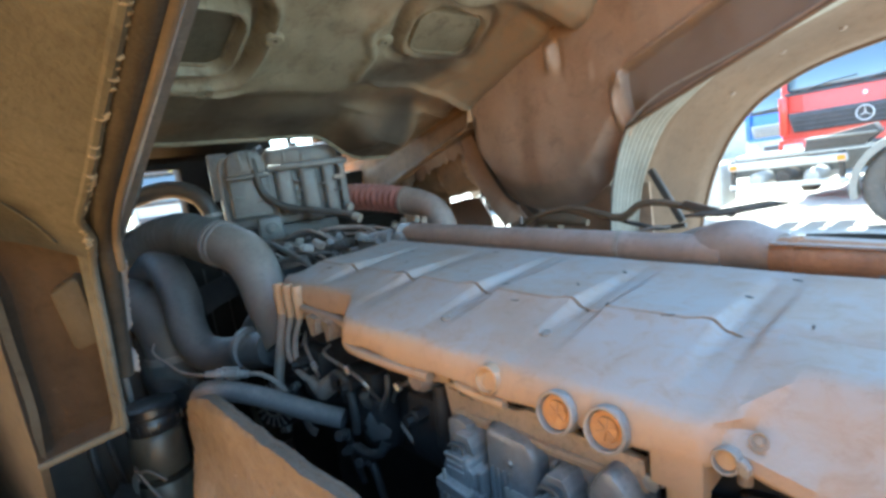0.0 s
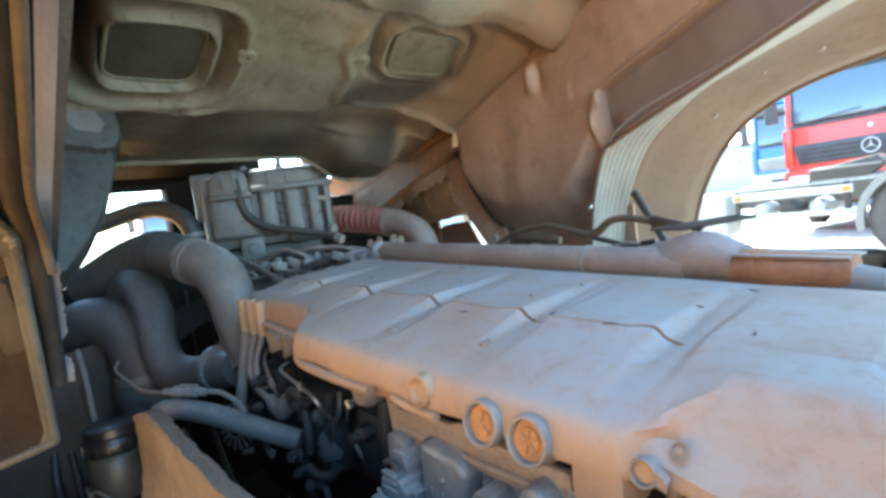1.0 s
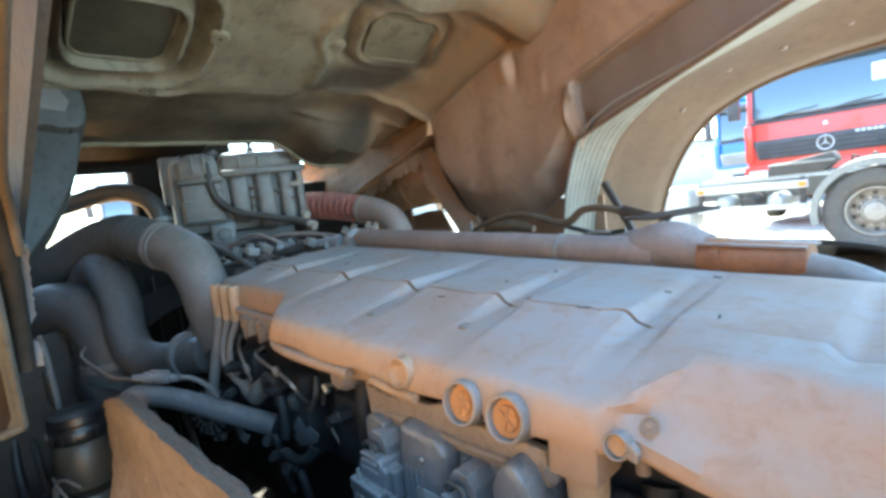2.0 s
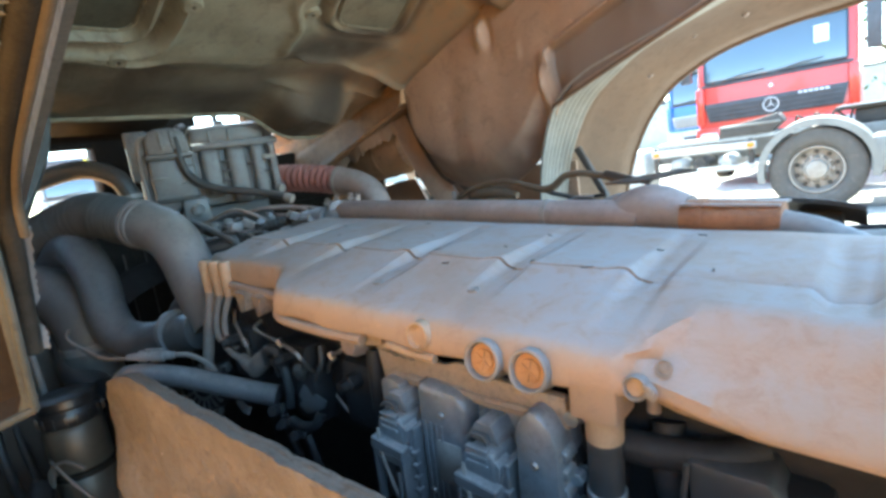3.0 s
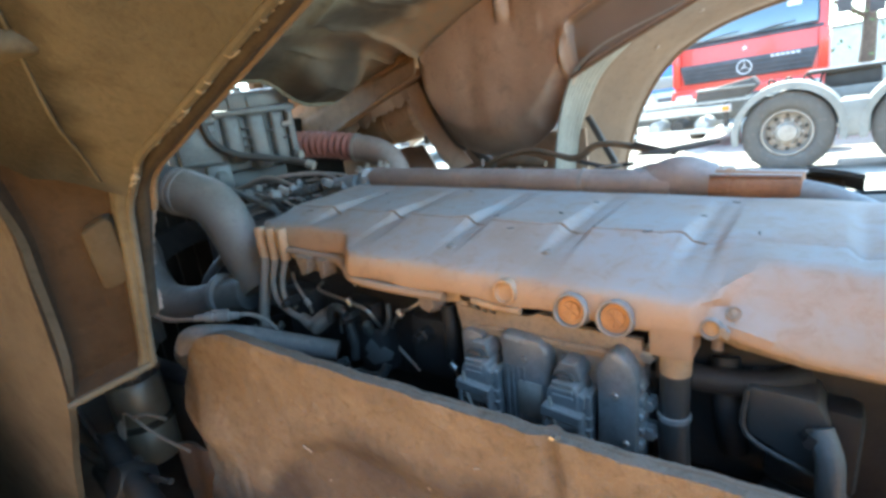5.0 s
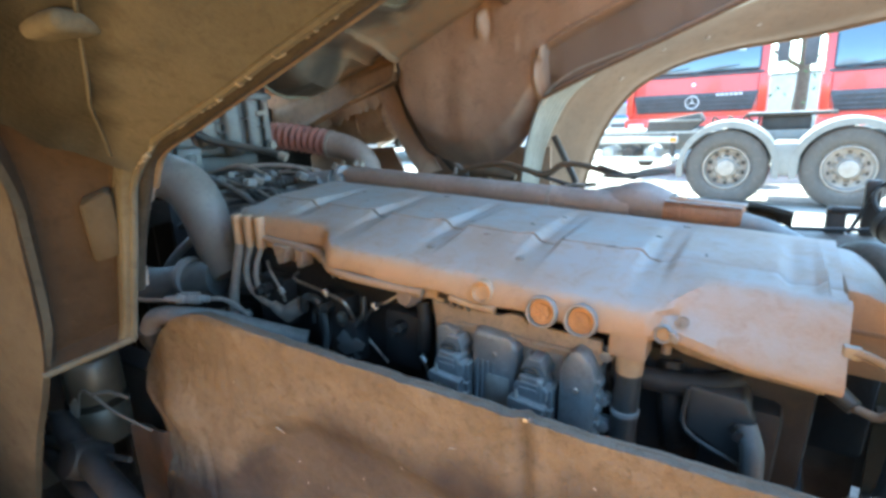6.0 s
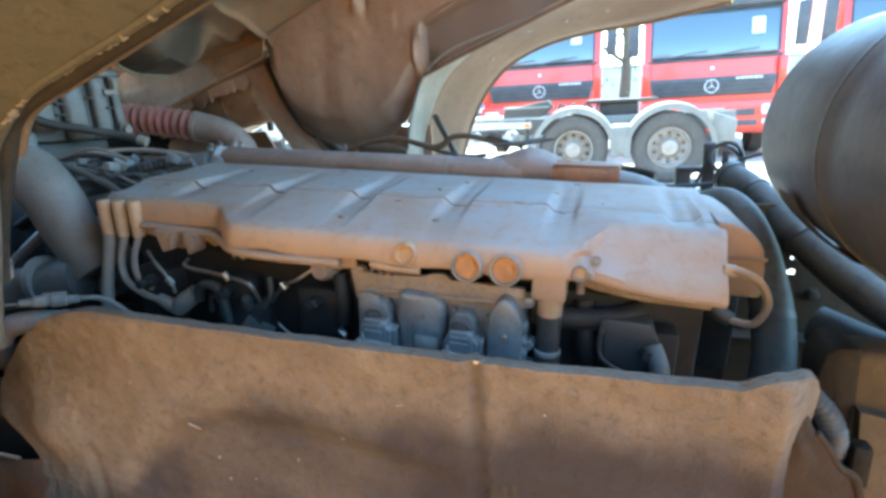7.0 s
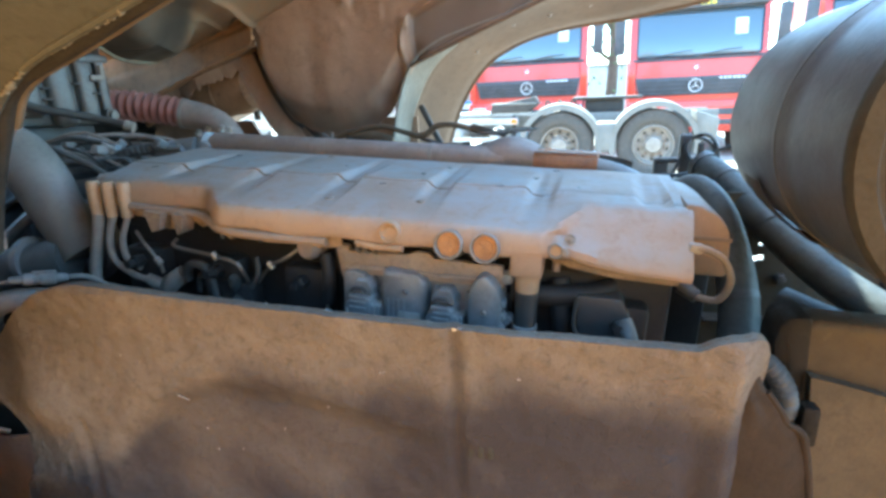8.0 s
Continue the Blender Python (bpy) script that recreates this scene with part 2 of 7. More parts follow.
    rim=material("grey_wheel_rim", (0.33, 0.30, 0.27), (0.22, 0.185, 0.15), 0.55, 0.3, scale=6, grain=60, bump=0.1, spot=0.4, spot_colour=(0.20, 0.13, 0.09)),
    silver=material("silver_badge", (0.70, 0.71, 0.73), None, 0.35, 0.4, scale=5, grain=50, bump=0.0, spec=0.5),
    amber=material("amber_reflector", (0.75, 0.24, 0.03), None, 0.3, scale=8, grain=60, bump=0.02),
    yellow=material("yellow_lettering", (0.75, 0.58, 0.06), None, 0.5, scale=8, grain=60, bump=0.02),
    paper=material("white_paper", (0.75, 0.77, 0.75), None, 0.8, scale=8, grain=60, bump=0.02),
    ochre=material("ochre_plaster", (0.57, 0.325, 0.115), (0.47, 0.26, 0.09), 0.9, scale=1.5, grain=40, bump=0.3),
    leaf=material("leaves", (0.085, 0.13, 0.03), (0.05, 0.085, 0.02), 0.6, scale=5, grain=30, bump=0.1),
    bark=material("bark", (0.16, 0.115, 0.08), None, 0.9, scale=8, grain=40, bump=0.5),
    lamp_glass=material("lamp_lens", (0.62, 0.63, 0.62), None, 0.15, scale=8, grain=60, bump=0.02, spec=0.5),
)


def glass_material():
    m = bpy.data.materials.new("dark_windscreen_glass")
    m.use_nodes = True
    b = m.node_tree.nodes["Principled BSDF"]
    b.inputs["Base Color"].default_value = (0.045, 0.06, 0.075, 1)
    b.inputs["Roughness"].default_value = 0.10
    b.inputs["IOR"].default_value = 1.9
    return m


M["glass"] = glass_material()


# ---------------------------------------------------------------- mesh helpers
def thing(name, at, label, category, group="", kind=""):
    ob = new(name)
    ob.empty_display_size = 0.05
    ob.location = at
    return tagged(ob, label, category, group, kind)


def part(name, bm, mat, parent=None, label="", smooth=True, angle=40.0):
    """Links a bmesh as one mesh object, under a thing or under a part."""
    me = bpy.data.meshes.new(name)
    bmesh.ops.recalc_face_normals(bm, faces=bm.faces)
    if smooth:
        for f in bm.faces:
            f.smooth = True
        lim = radians(angle)
        for e in bm.edges:
            if len(e.link_faces) == 2 and e.calc_face_angle(0) > lim:
                e.smooth = False
    bm.to_mesh(me)
    bm.free()
    me.materials.append(M[mat])
    ob = new(name, me)
    if parent:
        ob.parent = parent
        if parent.type == "EMPTY":
            ob.matrix_parent_inverse = Matrix.Translation(-parent.location)
    if label:
        ob["label"] = label
    return ob


def single(name, bm, mat, label, category, group="", kind="", smooth=True, angle=40.0):
    return tagged(part(name, bm, mat, None, "", smooth, angle), label, category, group, kind)


def box(lo, hi, bevel=0.0, m=None, seg=2, bm=None):
    bm = bm or bmesh.new()
    lo, hi = Vector(lo), Vector(hi)
    made = bmesh.ops.create_cube(bm, size=1.0)["verts"]
    for v in made:
        v.co = Vector([(lo[i] + hi[i]) / 2 + v.co[i] * (hi[i] - lo[i]) for i in range(3)])
    if bevel > 0:
        es = list({e for v in made for e in v.link_edges})
        r = bmesh.ops.bevel(bm, geom=es, offset=bevel, segments=seg, profile=0.5, affect="EDGES")
        made = list({v for f in r["faces"] for v in f.verts} | {v for v in made if v.is_valid})
    if m is not None:
        bmesh.ops.transform(bm, matrix=m, verts=made)
    return bm


def spline(points, per=8):
    """A smooth curve (Catmull-Rom) through points of any dimension."""
    p = [np.array(q, float) for q in points]
    p = [2 * p[0] - p[1], *p, 2 * p[-1] - p[-2]]
    out = []
    for i in range(1, len(p) - 2):
        for k in range(per):
            t = k / per
            out.append(0.5 * (2 * p[i] + (p[i + 1] - p[i - 1]) * t + (2 * p[i - 1] - 5 * p[i] + 4 * p[i + 1] - p[i + 2]) * t * t
                              + (3 * p[i] - p[i - 1] - 3 * p[i + 1] + p[i + 2]) * t ** 3))
    out.append(p[-2])
    return out


def tube(points, r, sides=14, per=8, ribs=0.0, pitch=0.02, caps=True, bm=None, straight=False):
    """A tube along a smooth curve; r a number or one radius per point; ribs: height of rings."""
    bm = bm or bmesh.new()
    rr = list(r) if isinstance(r, (list, tuple)) else [r] * len(points)
    path = [np.array([*p, q], float) for p, q in zip(points, rr)] if straight else spline([(*p, q) for p, q in zip(points, rr)], per)
    rings, run, last, side = [], 0.0, None, None
    for i, q in enumerate(path):
        c = Vector(q[:3])
        d = (Vector(path[min(i + 1, len(path) - 1)][:3]) - Vector(path[max(i - 1, 0)][:3])).normalized()
        if side is None:
            side = d.orthogonal().normalized()
        side = (side - d * side.dot(d)).normalized()
        other = d.cross(side)
        if last is not None:
            run += (c - last).length
        last = c
        rad = q[3] + (ribs * math.sin(run / pitch * 2 * math.pi) if ribs else 0)
        rings.append([bm.verts.new(c + (side * math.cos(a) + other * math.sin(a)) * rad) for a in (2 * math.pi * k / sides for k in range(sides))])
    for a, b in zip(rings, rings[1:]):
        for k in range(sides):
            bm.faces.new((a[k], a[(k + 1) % sides], b[(k + 1) % sides], b[k]))
    if caps:
        bm.faces.new(rings[0][::-1])
        bm.faces.new(rings[-1])
    return bm


def rod(a, b, r, r2=None, sides=16, bm=None):
    return tube([a, b], [r, r if r2 is None else r2], sides, 1, bm=bm, straight=True)


def lathe(profile, m, sides=32, bm=None):
    """Turns (radius, height) pairs round local z and lays them by the pose m."""
    bm = bm or bmesh.new()
    rings = []
    for r, h in profile:
        if r < 1e-6:
            rings.append([bm.verts.new(m @ Vector((0, 0, h)))])
        else:
            rings.append([bm.verts.new(m @ Vector((r * math.cos(2 * math.pi * k / sides), r * math.sin(2 * math.pi * k / sides), h))) for k in range(sides)])
    for a, b in zip(rings, rings[1:]):
        for k in range(sides):
            q = [a[k % len(a)], a[(k + 1) % len(a)], b[(k + 1) % len(b)], b[k % len(b)]]
            q = list(dict.fromkeys(q))
            if len(q) > 2:
                bm.faces.new(q)
    return bm


def sheet(fn, us, vs, thick=None, bm=None):
    """A surface fn(u, v) over a grid; thick: offset vector or function giving the back face, to make a closed slab."""
    bm = bm or bmesh.new()
    top = [[bm.verts.new(fn(u, v)) for v in vs] for u in us]
    nu, nv = len(us), len(vs)
    for i in range(nu - 1):
        for j in range(nv - 1):
            bm.faces.new((top[i][j], top[i + 1][j], top[i + 1][j + 1], top[i][j + 1]))
    if thick is not None:
        off = Vector(thick)
        back = [[bm.verts.new(top[i][j].co + off) for j in range(nv)] for i in range(nu)]
        for i in range(nu - 1):
            for j in range(nv - 1):
                bm.faces.new((back[i][j], back[i][j + 1], back[i + 1][j + 1], back[i + 1][j]))
        loop = [(i, 0) for i in range(nu)] + [(nu - 1, j) for j in range(1, nv)] + [(i, nv - 1) for i in range(nu - 2, -1, -1)] + [(0, j) for j in range(nv - 2, 0, -1)]
        for (a, b), (c, d) in zip(loop, loop[1:] + loop[:1]):
            bm.faces.new((top[a][b], back[a][b], back[c][d], top[c][d]))
    return bm


def prism(outline, depth, m=None, bevel=0.0):
    """A flat outline in local x, y with a thickness along local z."""
    bm = bmesh.new()
    f = bm.faces.new([bm.verts.new((x, y, 0)) for x, y in outline])
    up = bmesh.ops.extrude_face_region(bm, geom=[f])["geom"]
    bmesh.ops.translate(bm, vec=(0, 0, depth), verts=[g for g in up if isinstance(g, bmesh.types.BMVert)])
    if bevel:
        bmesh.ops.bevel(bm, geom=bm.edges[:], offset=bevel, segments=2, profile=0.5, affect="EDGES")
    if m is not None:
        bm.transform(m)
    return bm


def lerp_table(x, table):
    return float(np.interp(x, [a for a, _ in table], [b for _, b in table]))


def step(x, a, b):
    t = min(max((x - a) / (b - a), 0), 1)
    return t * t * (3 - 2 * t)


def hexbolt(at, r, h, m, bm=None):
    return lathe([(0, 0), (r * 1.35, 0), (r * 1.35, h * 0.2), (r, h * 0.22), (r, h * 0.95), (r * 0.85, h), (0, h)], Matrix.Translation(at) @ m, 6, bm)


FRONT = Matrix.Rotation(radians(90), 4, "X")     # local z to -y, towards the near side
G = 0.18                                         # height of the ground


# ---------------------------------------------------------------- ground
def ground_surface(x, y):
    return Vector((x, y, G + 0.02 * noise.noise(Vector((x * 0.35, y * 0.35, 0))) + 0.006 * noise.noise(Vector((x * 2.1, y * 2.1, 3)))))


steps_g = [-900, -300, -120, -60, -30, -20] + [-14 + i * 0.7 for i in range(41)] + [20, 30, 60, 120, 300, 900]
single("ground", sheet(ground_surface, steps_g, steps_g), "yard", "pale dusty yard of bare trodden earth", "ground", kind="structure")
single("soil_ground", sheet(lambda x, y: ground_surface(x, y) + Vector((0, 0, 0.03)), [-14 + i * 0.7 for i in range(43)], [-7 + i * 0.5 for i in range(18)], (0, 0, -0.06)), "soil", "reddish bare soil beside the truck", "ground", kind="structure")

# unseen wall, added to bounce warm light and block the near sky
bounce_wall = thing("yard_wall", (0, -7, G), "unseen ochre wall added to bounce warm light at the engine", "wall", kind="structure")
part("wall", box((-16, -7.3, G - 0.2), (18, -7.0, G + 4.2), 0.02), "ochre", bounce_wall)
part("coping", box((-16, -7.36, G + 4.2), (18, -6.94, G + 4.32), 0.02), "grey", bounce_wall)

# ---------------------------------------------------------------- the engine, leaning 3.6 degrees down to the rear
ENG = pose(0, 0, 1.356, 0, 3.6, 0)


def eng(bm):
    bm.transform(ENG)
    return bm


engine = thing("engine", (0.65, 0.85, 0.5), "dusty six-cylinder truck engine under a moulded cover", "engine")
NOTCH = [-0.068 + 0.223 * i for i in range(7)]          # cylinder pitch


def cover_profile(x):
    """Cross-section of the cover at x: (y, z) from the lower front lip to the far lower lip."""
    flare = step(x, 0.27, 0.385)
    yf = 0.678 - 0.078 * flare
    low = -0.066 - 0.011 * flare
    edge = -0.012 - 0.020 * flare
    a = [(yf + 0.014, low), (yf + 0.003, low + 0.004), (yf + 0.004, low + 0.018), (yf + 0.012, edge - 0.007), (yf + 0.018, edge), (yf + 0.028, edge + 0.005), (0.725, -0.008), (0.775, -0.004)]
    drop = lerp_table(x, [(1.07, -0.055), (1.10, -0.066), (1.16, -0.080), (1.22, -0.088), (1.33, -0.092)])
    b = [(0.628, drop - 0.006), (0.617, drop), (0.620, drop + 0.012), (0.648, drop * 0.60), (0.676, drop * 0.28), (0.700, 0.004), (0.722, 0.010), (0.752, 0.001)]
    front = []
    for k, (p, q) in enumerate(zip(a, b)):        # the flap's rounded left edge starts earlier at the front
        x0 = (1.060, 1.058, 1.058, 1.058, 1.058, 1.060, 1.064, 1.072)[k]
        f = step(x, x0, x0 + (0.050 if k < 4 else 0.085))
        front.append((p[0] * (1 - f) + q[0] * f, p[1] * (1 - f) + q[1] * f))
    rear = [(0.7965, 0.001), (0.800, -0.0005), (0.8035, 0.002), (0.83, 0.004), (0.88, 0.009), (0.93, 0.013), (0.98, 0.017), (1.03, 0.020), (1.075, 0.022), (1.092, 0.017), (1.098, -0.01), (1.098, -0.05)]
    return front + rear


def cover_point(x, j):
    prof = cover_profile(x)
    y, z = prof[j]
    k = (x - NOTCH[0]) / 0.223
    ph = (k - math.floor(k)) * 0.223
    # a raised pad over each cylinder, with a steep right flank and a soft left one
    pad = step(ph, 0.012, 0.030) * (1 - step(ph, 0.180, 0.201)) if -0.03 < x < 1.30 else 0
    groove = math.exp(-((ph - 0.208) / 0.010) ** 2) if x > 0.05 else 0
    if 5 <= j <= 17:
        near = min(max((y - 0.705) / 0.090, 0), 1)
        away = 1 - step(y, 0.98, 1.07)
        z += 0.0135 * pad * near * (1 - 0.75 * step(y, 0.80, 0.95)) * away
        z -= 0.0025 * groove * away * near
        z += 0.0015 * noise.noise(Vector((x * 9, y * 9, 1)))
    if j == 9 and x < 1.05:        # the joint gapes a little at each notch
        z -= 0.0035 + 0.010 * step(ph, 0.150, 0.170) * (1 - step(ph, 0.200, 0.215))
    if 6 <= j <= 12:        # the seam jogs back at each notch
        y += 0.018 * (step(ph, 0.150, 0.172) - step(ph, 0.205, 0.2229)) * (1 if 0.0 < x < 1.1 else 0) * (1 - abs(j - 9) / 4)
    if j <= 3 and x < 1.07:
        z += 0.003 * math.sin(x * 31)
    return Vector((x, y, z))


xs = [-0.045 + (1.325 + 0.045) * i / 260 for i in range(261)]
cover = part("cover", eng(sheet(cover_point, xs, list(range(20)), (0, 0.004, -0.006))), "cover", engine, "pale dusty moulded plastic engine cover")

# closed ends of the cover
for x0, t in ((-0.045, 0.004), (1.325, -0.004)):
    bm = bmesh.new()
    vs = [bm.verts.new(cover_point(x0, j)) for j in range(20)]
    f = bm.faces.new(vs)
    up = bmesh.ops.extrude_face_region(bm, geom=[f])["geom"]
    bmesh.ops.translate(bm, vec=(t, 0, 0), verts=[g for g in up if isinstance(g, bmesh.types.BMVert)])
    part("cover_end", eng(bm), "cover", engine)
# cover screws in dished seats
for x, y, z, tilt in ((1.114, 0.634, -0.043, 55), (1.281, 0.712, 0.001, 12), (0.60, 0.69, -0.014, 4), (0.80, 0.71, -0.011, 4), (0.415, 0.82, 0.004, 0), (0.86, 0.80, 0.002, 0)):
    m = pose(x, y, z, tilt) @ Matrix.Scale(0.8, 4)
    part("cover_screw", eng(lathe([(0, -0.004), (0.011, -0.003), (0.0125, 0.002), (0.010, 0.0025), (0.009, -0.001), (0.005, 0.0), (0.0045, 0.003), (0, 0.003)], m, 18)), "cap_rim", engine, "dusty recessed cover screw")
for k in range(18):        # flecks of dirt and chips along the pads
    q = cover_point(0.06 + 1.12 * ((k * 0.618) % 1), 7 + (k * 5) % 9)
    a = 40 + 97 * k
    part("dirt_fleck", eng(prism([(-0.007 - 0.002 * (k % 3), -0.001), (0.0, -0.0022), (0.008, 0.0005), (0.002, 0.0018)], 0.0012, Matrix.Translation(q + Vector((0, 0, 0.0015))) @ pose(0, 0, 0, 0, 0, a % 180))), "hose_dark", cover)
# lower edge mouldings, hanging lip and brackets under the cover
part("lower_rail", eng(tube([(0.05, 0.680, -0.074), (0.25, 0.676, -0.078), (0.31, 0.655, -0.082), (0.38, 0.614, -0.089), (0.50, 0.608, -0.091), (0.63, 0.612, -0.090)], 0.010, 8)), "cover", engine)
part("gasket", eng(box((0.02, 0.690, -0.125), (1.30, 1.07, -0.05), 0.006)), "block", engine)
for x, w in ((0.13, 0.05), (0.21, 0.03), (0.43, 0.02), (0.545, 0.045)):
    part("bracket", eng(prism([(x, -0.075), (x + w, -0.078), (x + w * 0.8, -0.118), (x + w * 0.35, -0.125)], 0.05, pose(0, 0.70, 0, 90))), "block" if x > 0.4 else "flange", engine)
# tan under-skirt of the cover, broken along its lower edge
part("under_skirt", eng(prism([(0.045, -0.066), (0.300, -0.070), (0.300, -0.098), (0.262, -0.112), (0.245, -0.100), (0.205, -0.104), (0.190, -0.122), (0.160, -0.126), (0.140, -0.108), (0.085, -0.100), (0.045, -0.098)], 0.008, pose(0, 0.694, 0, 90), 0.002)), "tan", engine, "broken tan lower skirt of the cover")
part("under_skirt", eng(prism([(0.372, -0.080), (0.655, -0.084), (0.655, -0.104), (0.60, -0.112), (0.575, -0.106), (0.47, -0.112), (0.455, -0.104), (0.395, -0.106), (0.385, -0.115), (0.372, -0.108)], 0.010, pose(0, 0.640, 0, 90), 0.002)), "tan", engine)
part("skirt_clip", eng(tube([(0.366, 0.628, -0.112), (0.368, 0.625, -0.100), (0.386, 0.625, -0.100), (0.388, 0.628, -0.108)], 0.0035, 8, 3)), "bright", engine)
for x in (0.700, 0.718, 0.736):
    part("spring_clip", eng(tube([(x, 0.622, -0.108), (x - 0.003, 0.614, -0.098), (x + 0.005, 0.616, -0.092), (x + 0.008, 0.622, -0.100)], 0.0032, 8, 3)), "steel", engine)
part("flap_skirt", eng(prism([(1.078, -0.066), (1.100, -0.068), (1.150, -0.092), (1.215, -0.100), (1.310, -0.104), (1.310, -0.118), (1.20, -0.116), (1.120, -0.105), (1.078, -0.092)], 0.010, pose(0, 0.664, 0, 90), 0.002)), "flange", engine, "brown skirt under the raised flap")
part("skirt_stud", eng(rod((1.092, 0.664, -0.096), (1.092, 0.664, -0.116), 0.008, None, 12)), "pipe", engine)
# boss and caps on the front face
part("boss", eng(lathe([(0, 0.004), (0.010, 0.005), (0.015, 0.009), (0.0185, 0.017), (0.0215, 0.016), (0.0235, 0.004), (0.026, -0.012)], pose(0.772, 0.614, -0.056, 82), 26)), "tan", engine, "hollow round boss")
part("bead", eng(tube([(0.70, 0.606, -0.082), (0.745, 0.604, -0.086), (0.80, 0.604, -0.086)], 0.007, 8)), "tan", engine)
for x in (0.893, 0.963):
    cap_pose = pose(x, 0.633, -0.0725, 78) @ Matrix.Diagonal((0.83, 0.83, 0.92, 1))
    c = part("filler_cap", eng(lathe([(0.020, -0.02), (0.0335, -0.02), (0.0345, 0.010), (0.0345, 0.020), (0.0322, 0.0225), (0.0322, 0.0250), (0.0345, 0.0275), (0.0345, 0.040), (0.0335, 0.0455), (0.0305, 0.0470), (0.0285, 0.0455), (0.0278, 0.034), (0, 0.033)], cap_pose, 40)), "cap_rim", engine, "round grey-rimmed cap with a tan face")
    face = part("cap_face", eng(lathe([(0.0274, 0.0345), (0.0262, 0.0375), (0.019, 0.0365), (0.0175, 0.0395), (0.007, 0.0385), (0, 0.0400)], cap_pose, 32)), "cap_orange", c, "orange ribbed face")
    for a in (25, 85, 145):
        part("face_rib", eng(box((-0.0165, -0.0016, 0.0385), (0.0165, 0.0016, 0.0415), 0.0006, cap_pose @ pose(0, 0, 0, 0, 0, a), 1)), "cap_orange", face)
    part("seal_ring", eng(lathe([(0.0318, 0.0222), (0.0333, 0.0225), (0.0333, 0.0250), (0.0318, 0.0252)], cap_pose, 32)), "hose_dark", c)
cap_pose = pose(1.091, 0.626, -0.064, 78) @ Matrix.Scale(0.67, 4)
c = part("small_cap", eng(lathe([(0.012, -0.01), (0.0205, -0.01), (0.0215, 0.030), (0.0195, 0.034), (0.0170, 0.033), (0.0160, 0.022), (0, 0.021)], cap_pose, 28)), "cap_rim", engine, "small round tan-faced cap")
part("cap_face", eng(lathe([(0.0155, 0.0215), (0.014, 0.025), (0.004, 0.024), (0, 0.0255)], cap_pose, 20)), "tan", c)
part("cap_tab", eng(prism([(0.0, -0.006), (0.010, -0.009), (0.011, 0.002), (0.004, 0.010), (-0.003, 0.008)], 0.010, pose(1.103, 0.614, -0.062, 90), 0.0015)), "cap_rim", c)
part("outlet_tab", eng(box((1.010, 0.606, -0.118), (1.070, 0.664, -0.050), 0.005)), "cover", engine, "square tan outlet of the cover")
# right end piece behind the cover
part("end_cover", eng(prism([(1.322, 0.012), (1.352, 0.008), (1.385, -0.008), (1.408, -0.035), (1.416, -0.075), (1.418, -0.135), (1.322, -0.135)], 0.29, pose(0, 1.07, 0, 90), 0.010)), "cover", engine, "brown dusty end moulding")
part("end_groove", eng(box((1.330, 0.776, -0.060), (1.4145, 0.7785, -0.052), 0.001)), "pipe", engine)
part("end_wall", eng(box((1.33, 0.98, -0.40), (1.435, 1.085, -0.13), 0.015)), "block", engine)
# three moulded plug sleeves at the front left corner
for i in range(3):
    part("sleeve", eng(lathe([(0, -0.105), (0.0135, -0.103), (0.0155, -0.06), (0.0155, -0.022), (0.013, -0.016), (0, -0.014)], pose(-0.0275 + 0.0395 * i, 0.6665 + 0.0057 * i, 0), 16)), "tan", engine, "tan plug sleeve")
# block, head and sump, mostly in the dark
part("head", eng(box((0.02, 0.70, -0.36), (1.31, 1.08, -0.12), 0.012)), "block", engine, "black painted cylinder head")
part("block", eng(box((0.0, 0.74, -0.95), (1.33, 1.14, -0.35), 0.02)), "block", engine, "black painted engine block")
for i in range(6):
    x = 0.10 + 0.223 * i
    part("port", eng(box((x - 0.055, 0.655, -0.31), (x + 0.055, 0.72, -0.17), 0.015)), "block", engine)
    part("injector_nut", eng(lathe([(0, 0), (0.016, 0), (0.016, 0.03), (0.011, 0.034), (0.010, 0.05), (0, 0.05)], pose(x, 0.66, -0.20, 90), 6)), "block", engine)
# thin injection pipes with bright clips
for pts in (
    [(0.08, 0.67, -0.135), (0.13, 0.64, -0.15), (0.17, 0.635, -0.19), (0.175, 0.64, -0.22)],
    [(0.20, 0.668, -0.142), (0.22, 0.640, -0.150), (0.34, 0.626, -0.156), (0.395, 0.624, -0.166), (0.405, 0.64, -0.20), (0.385, 0.68, -0.245)],
    [(0.535, 0.668, -0.130), (0.50, 0.655, -0.155), (0.455, 0.668, -0.180), (0.405, 0.685, -0.235), (0.395, 0.695, -0.275), (0.47, 0.695, -0.335)],
    [(0.60, 0.668, -0.16), (0.61, 0.655, -0.20), (0.60, 0.66, -0.27), (0.62, 0.67, -0.33)],
):
    p = part("fuel_pipe", eng(tube(pts, 0.0042, 8)), "steel", engine, "thin dull steel fuel pipe")
    q = Vector(pts[2])
    part("clip", eng(rod(q + Vector((-0.006, 0, 0.006)), q + Vector((0.006, 0, -0.006)), 0.0075, None, 10)), "bright", p)
# electronic control unit with two cable plugs
unit = part("control_unit", eng(box((0.672, 0.632, -0.42), (1.000, 0.668, -0.140), 0.012)), "ecu", engine, "dusty cast aluminium control unit")
part("top_flange", eng(prism([(0.655, -0.108), (0.80, -0.104), (0.822, -0.095), (0.846, -0.095), (0.858, -0.106), (0.995, -0.106), (1.000, -0.150), (0.660, -0.158)], 0.014, pose(0, 0.638, 0, 90), 0.002)), "flange", unit, "tan dusty flange with warm bounce painted in")
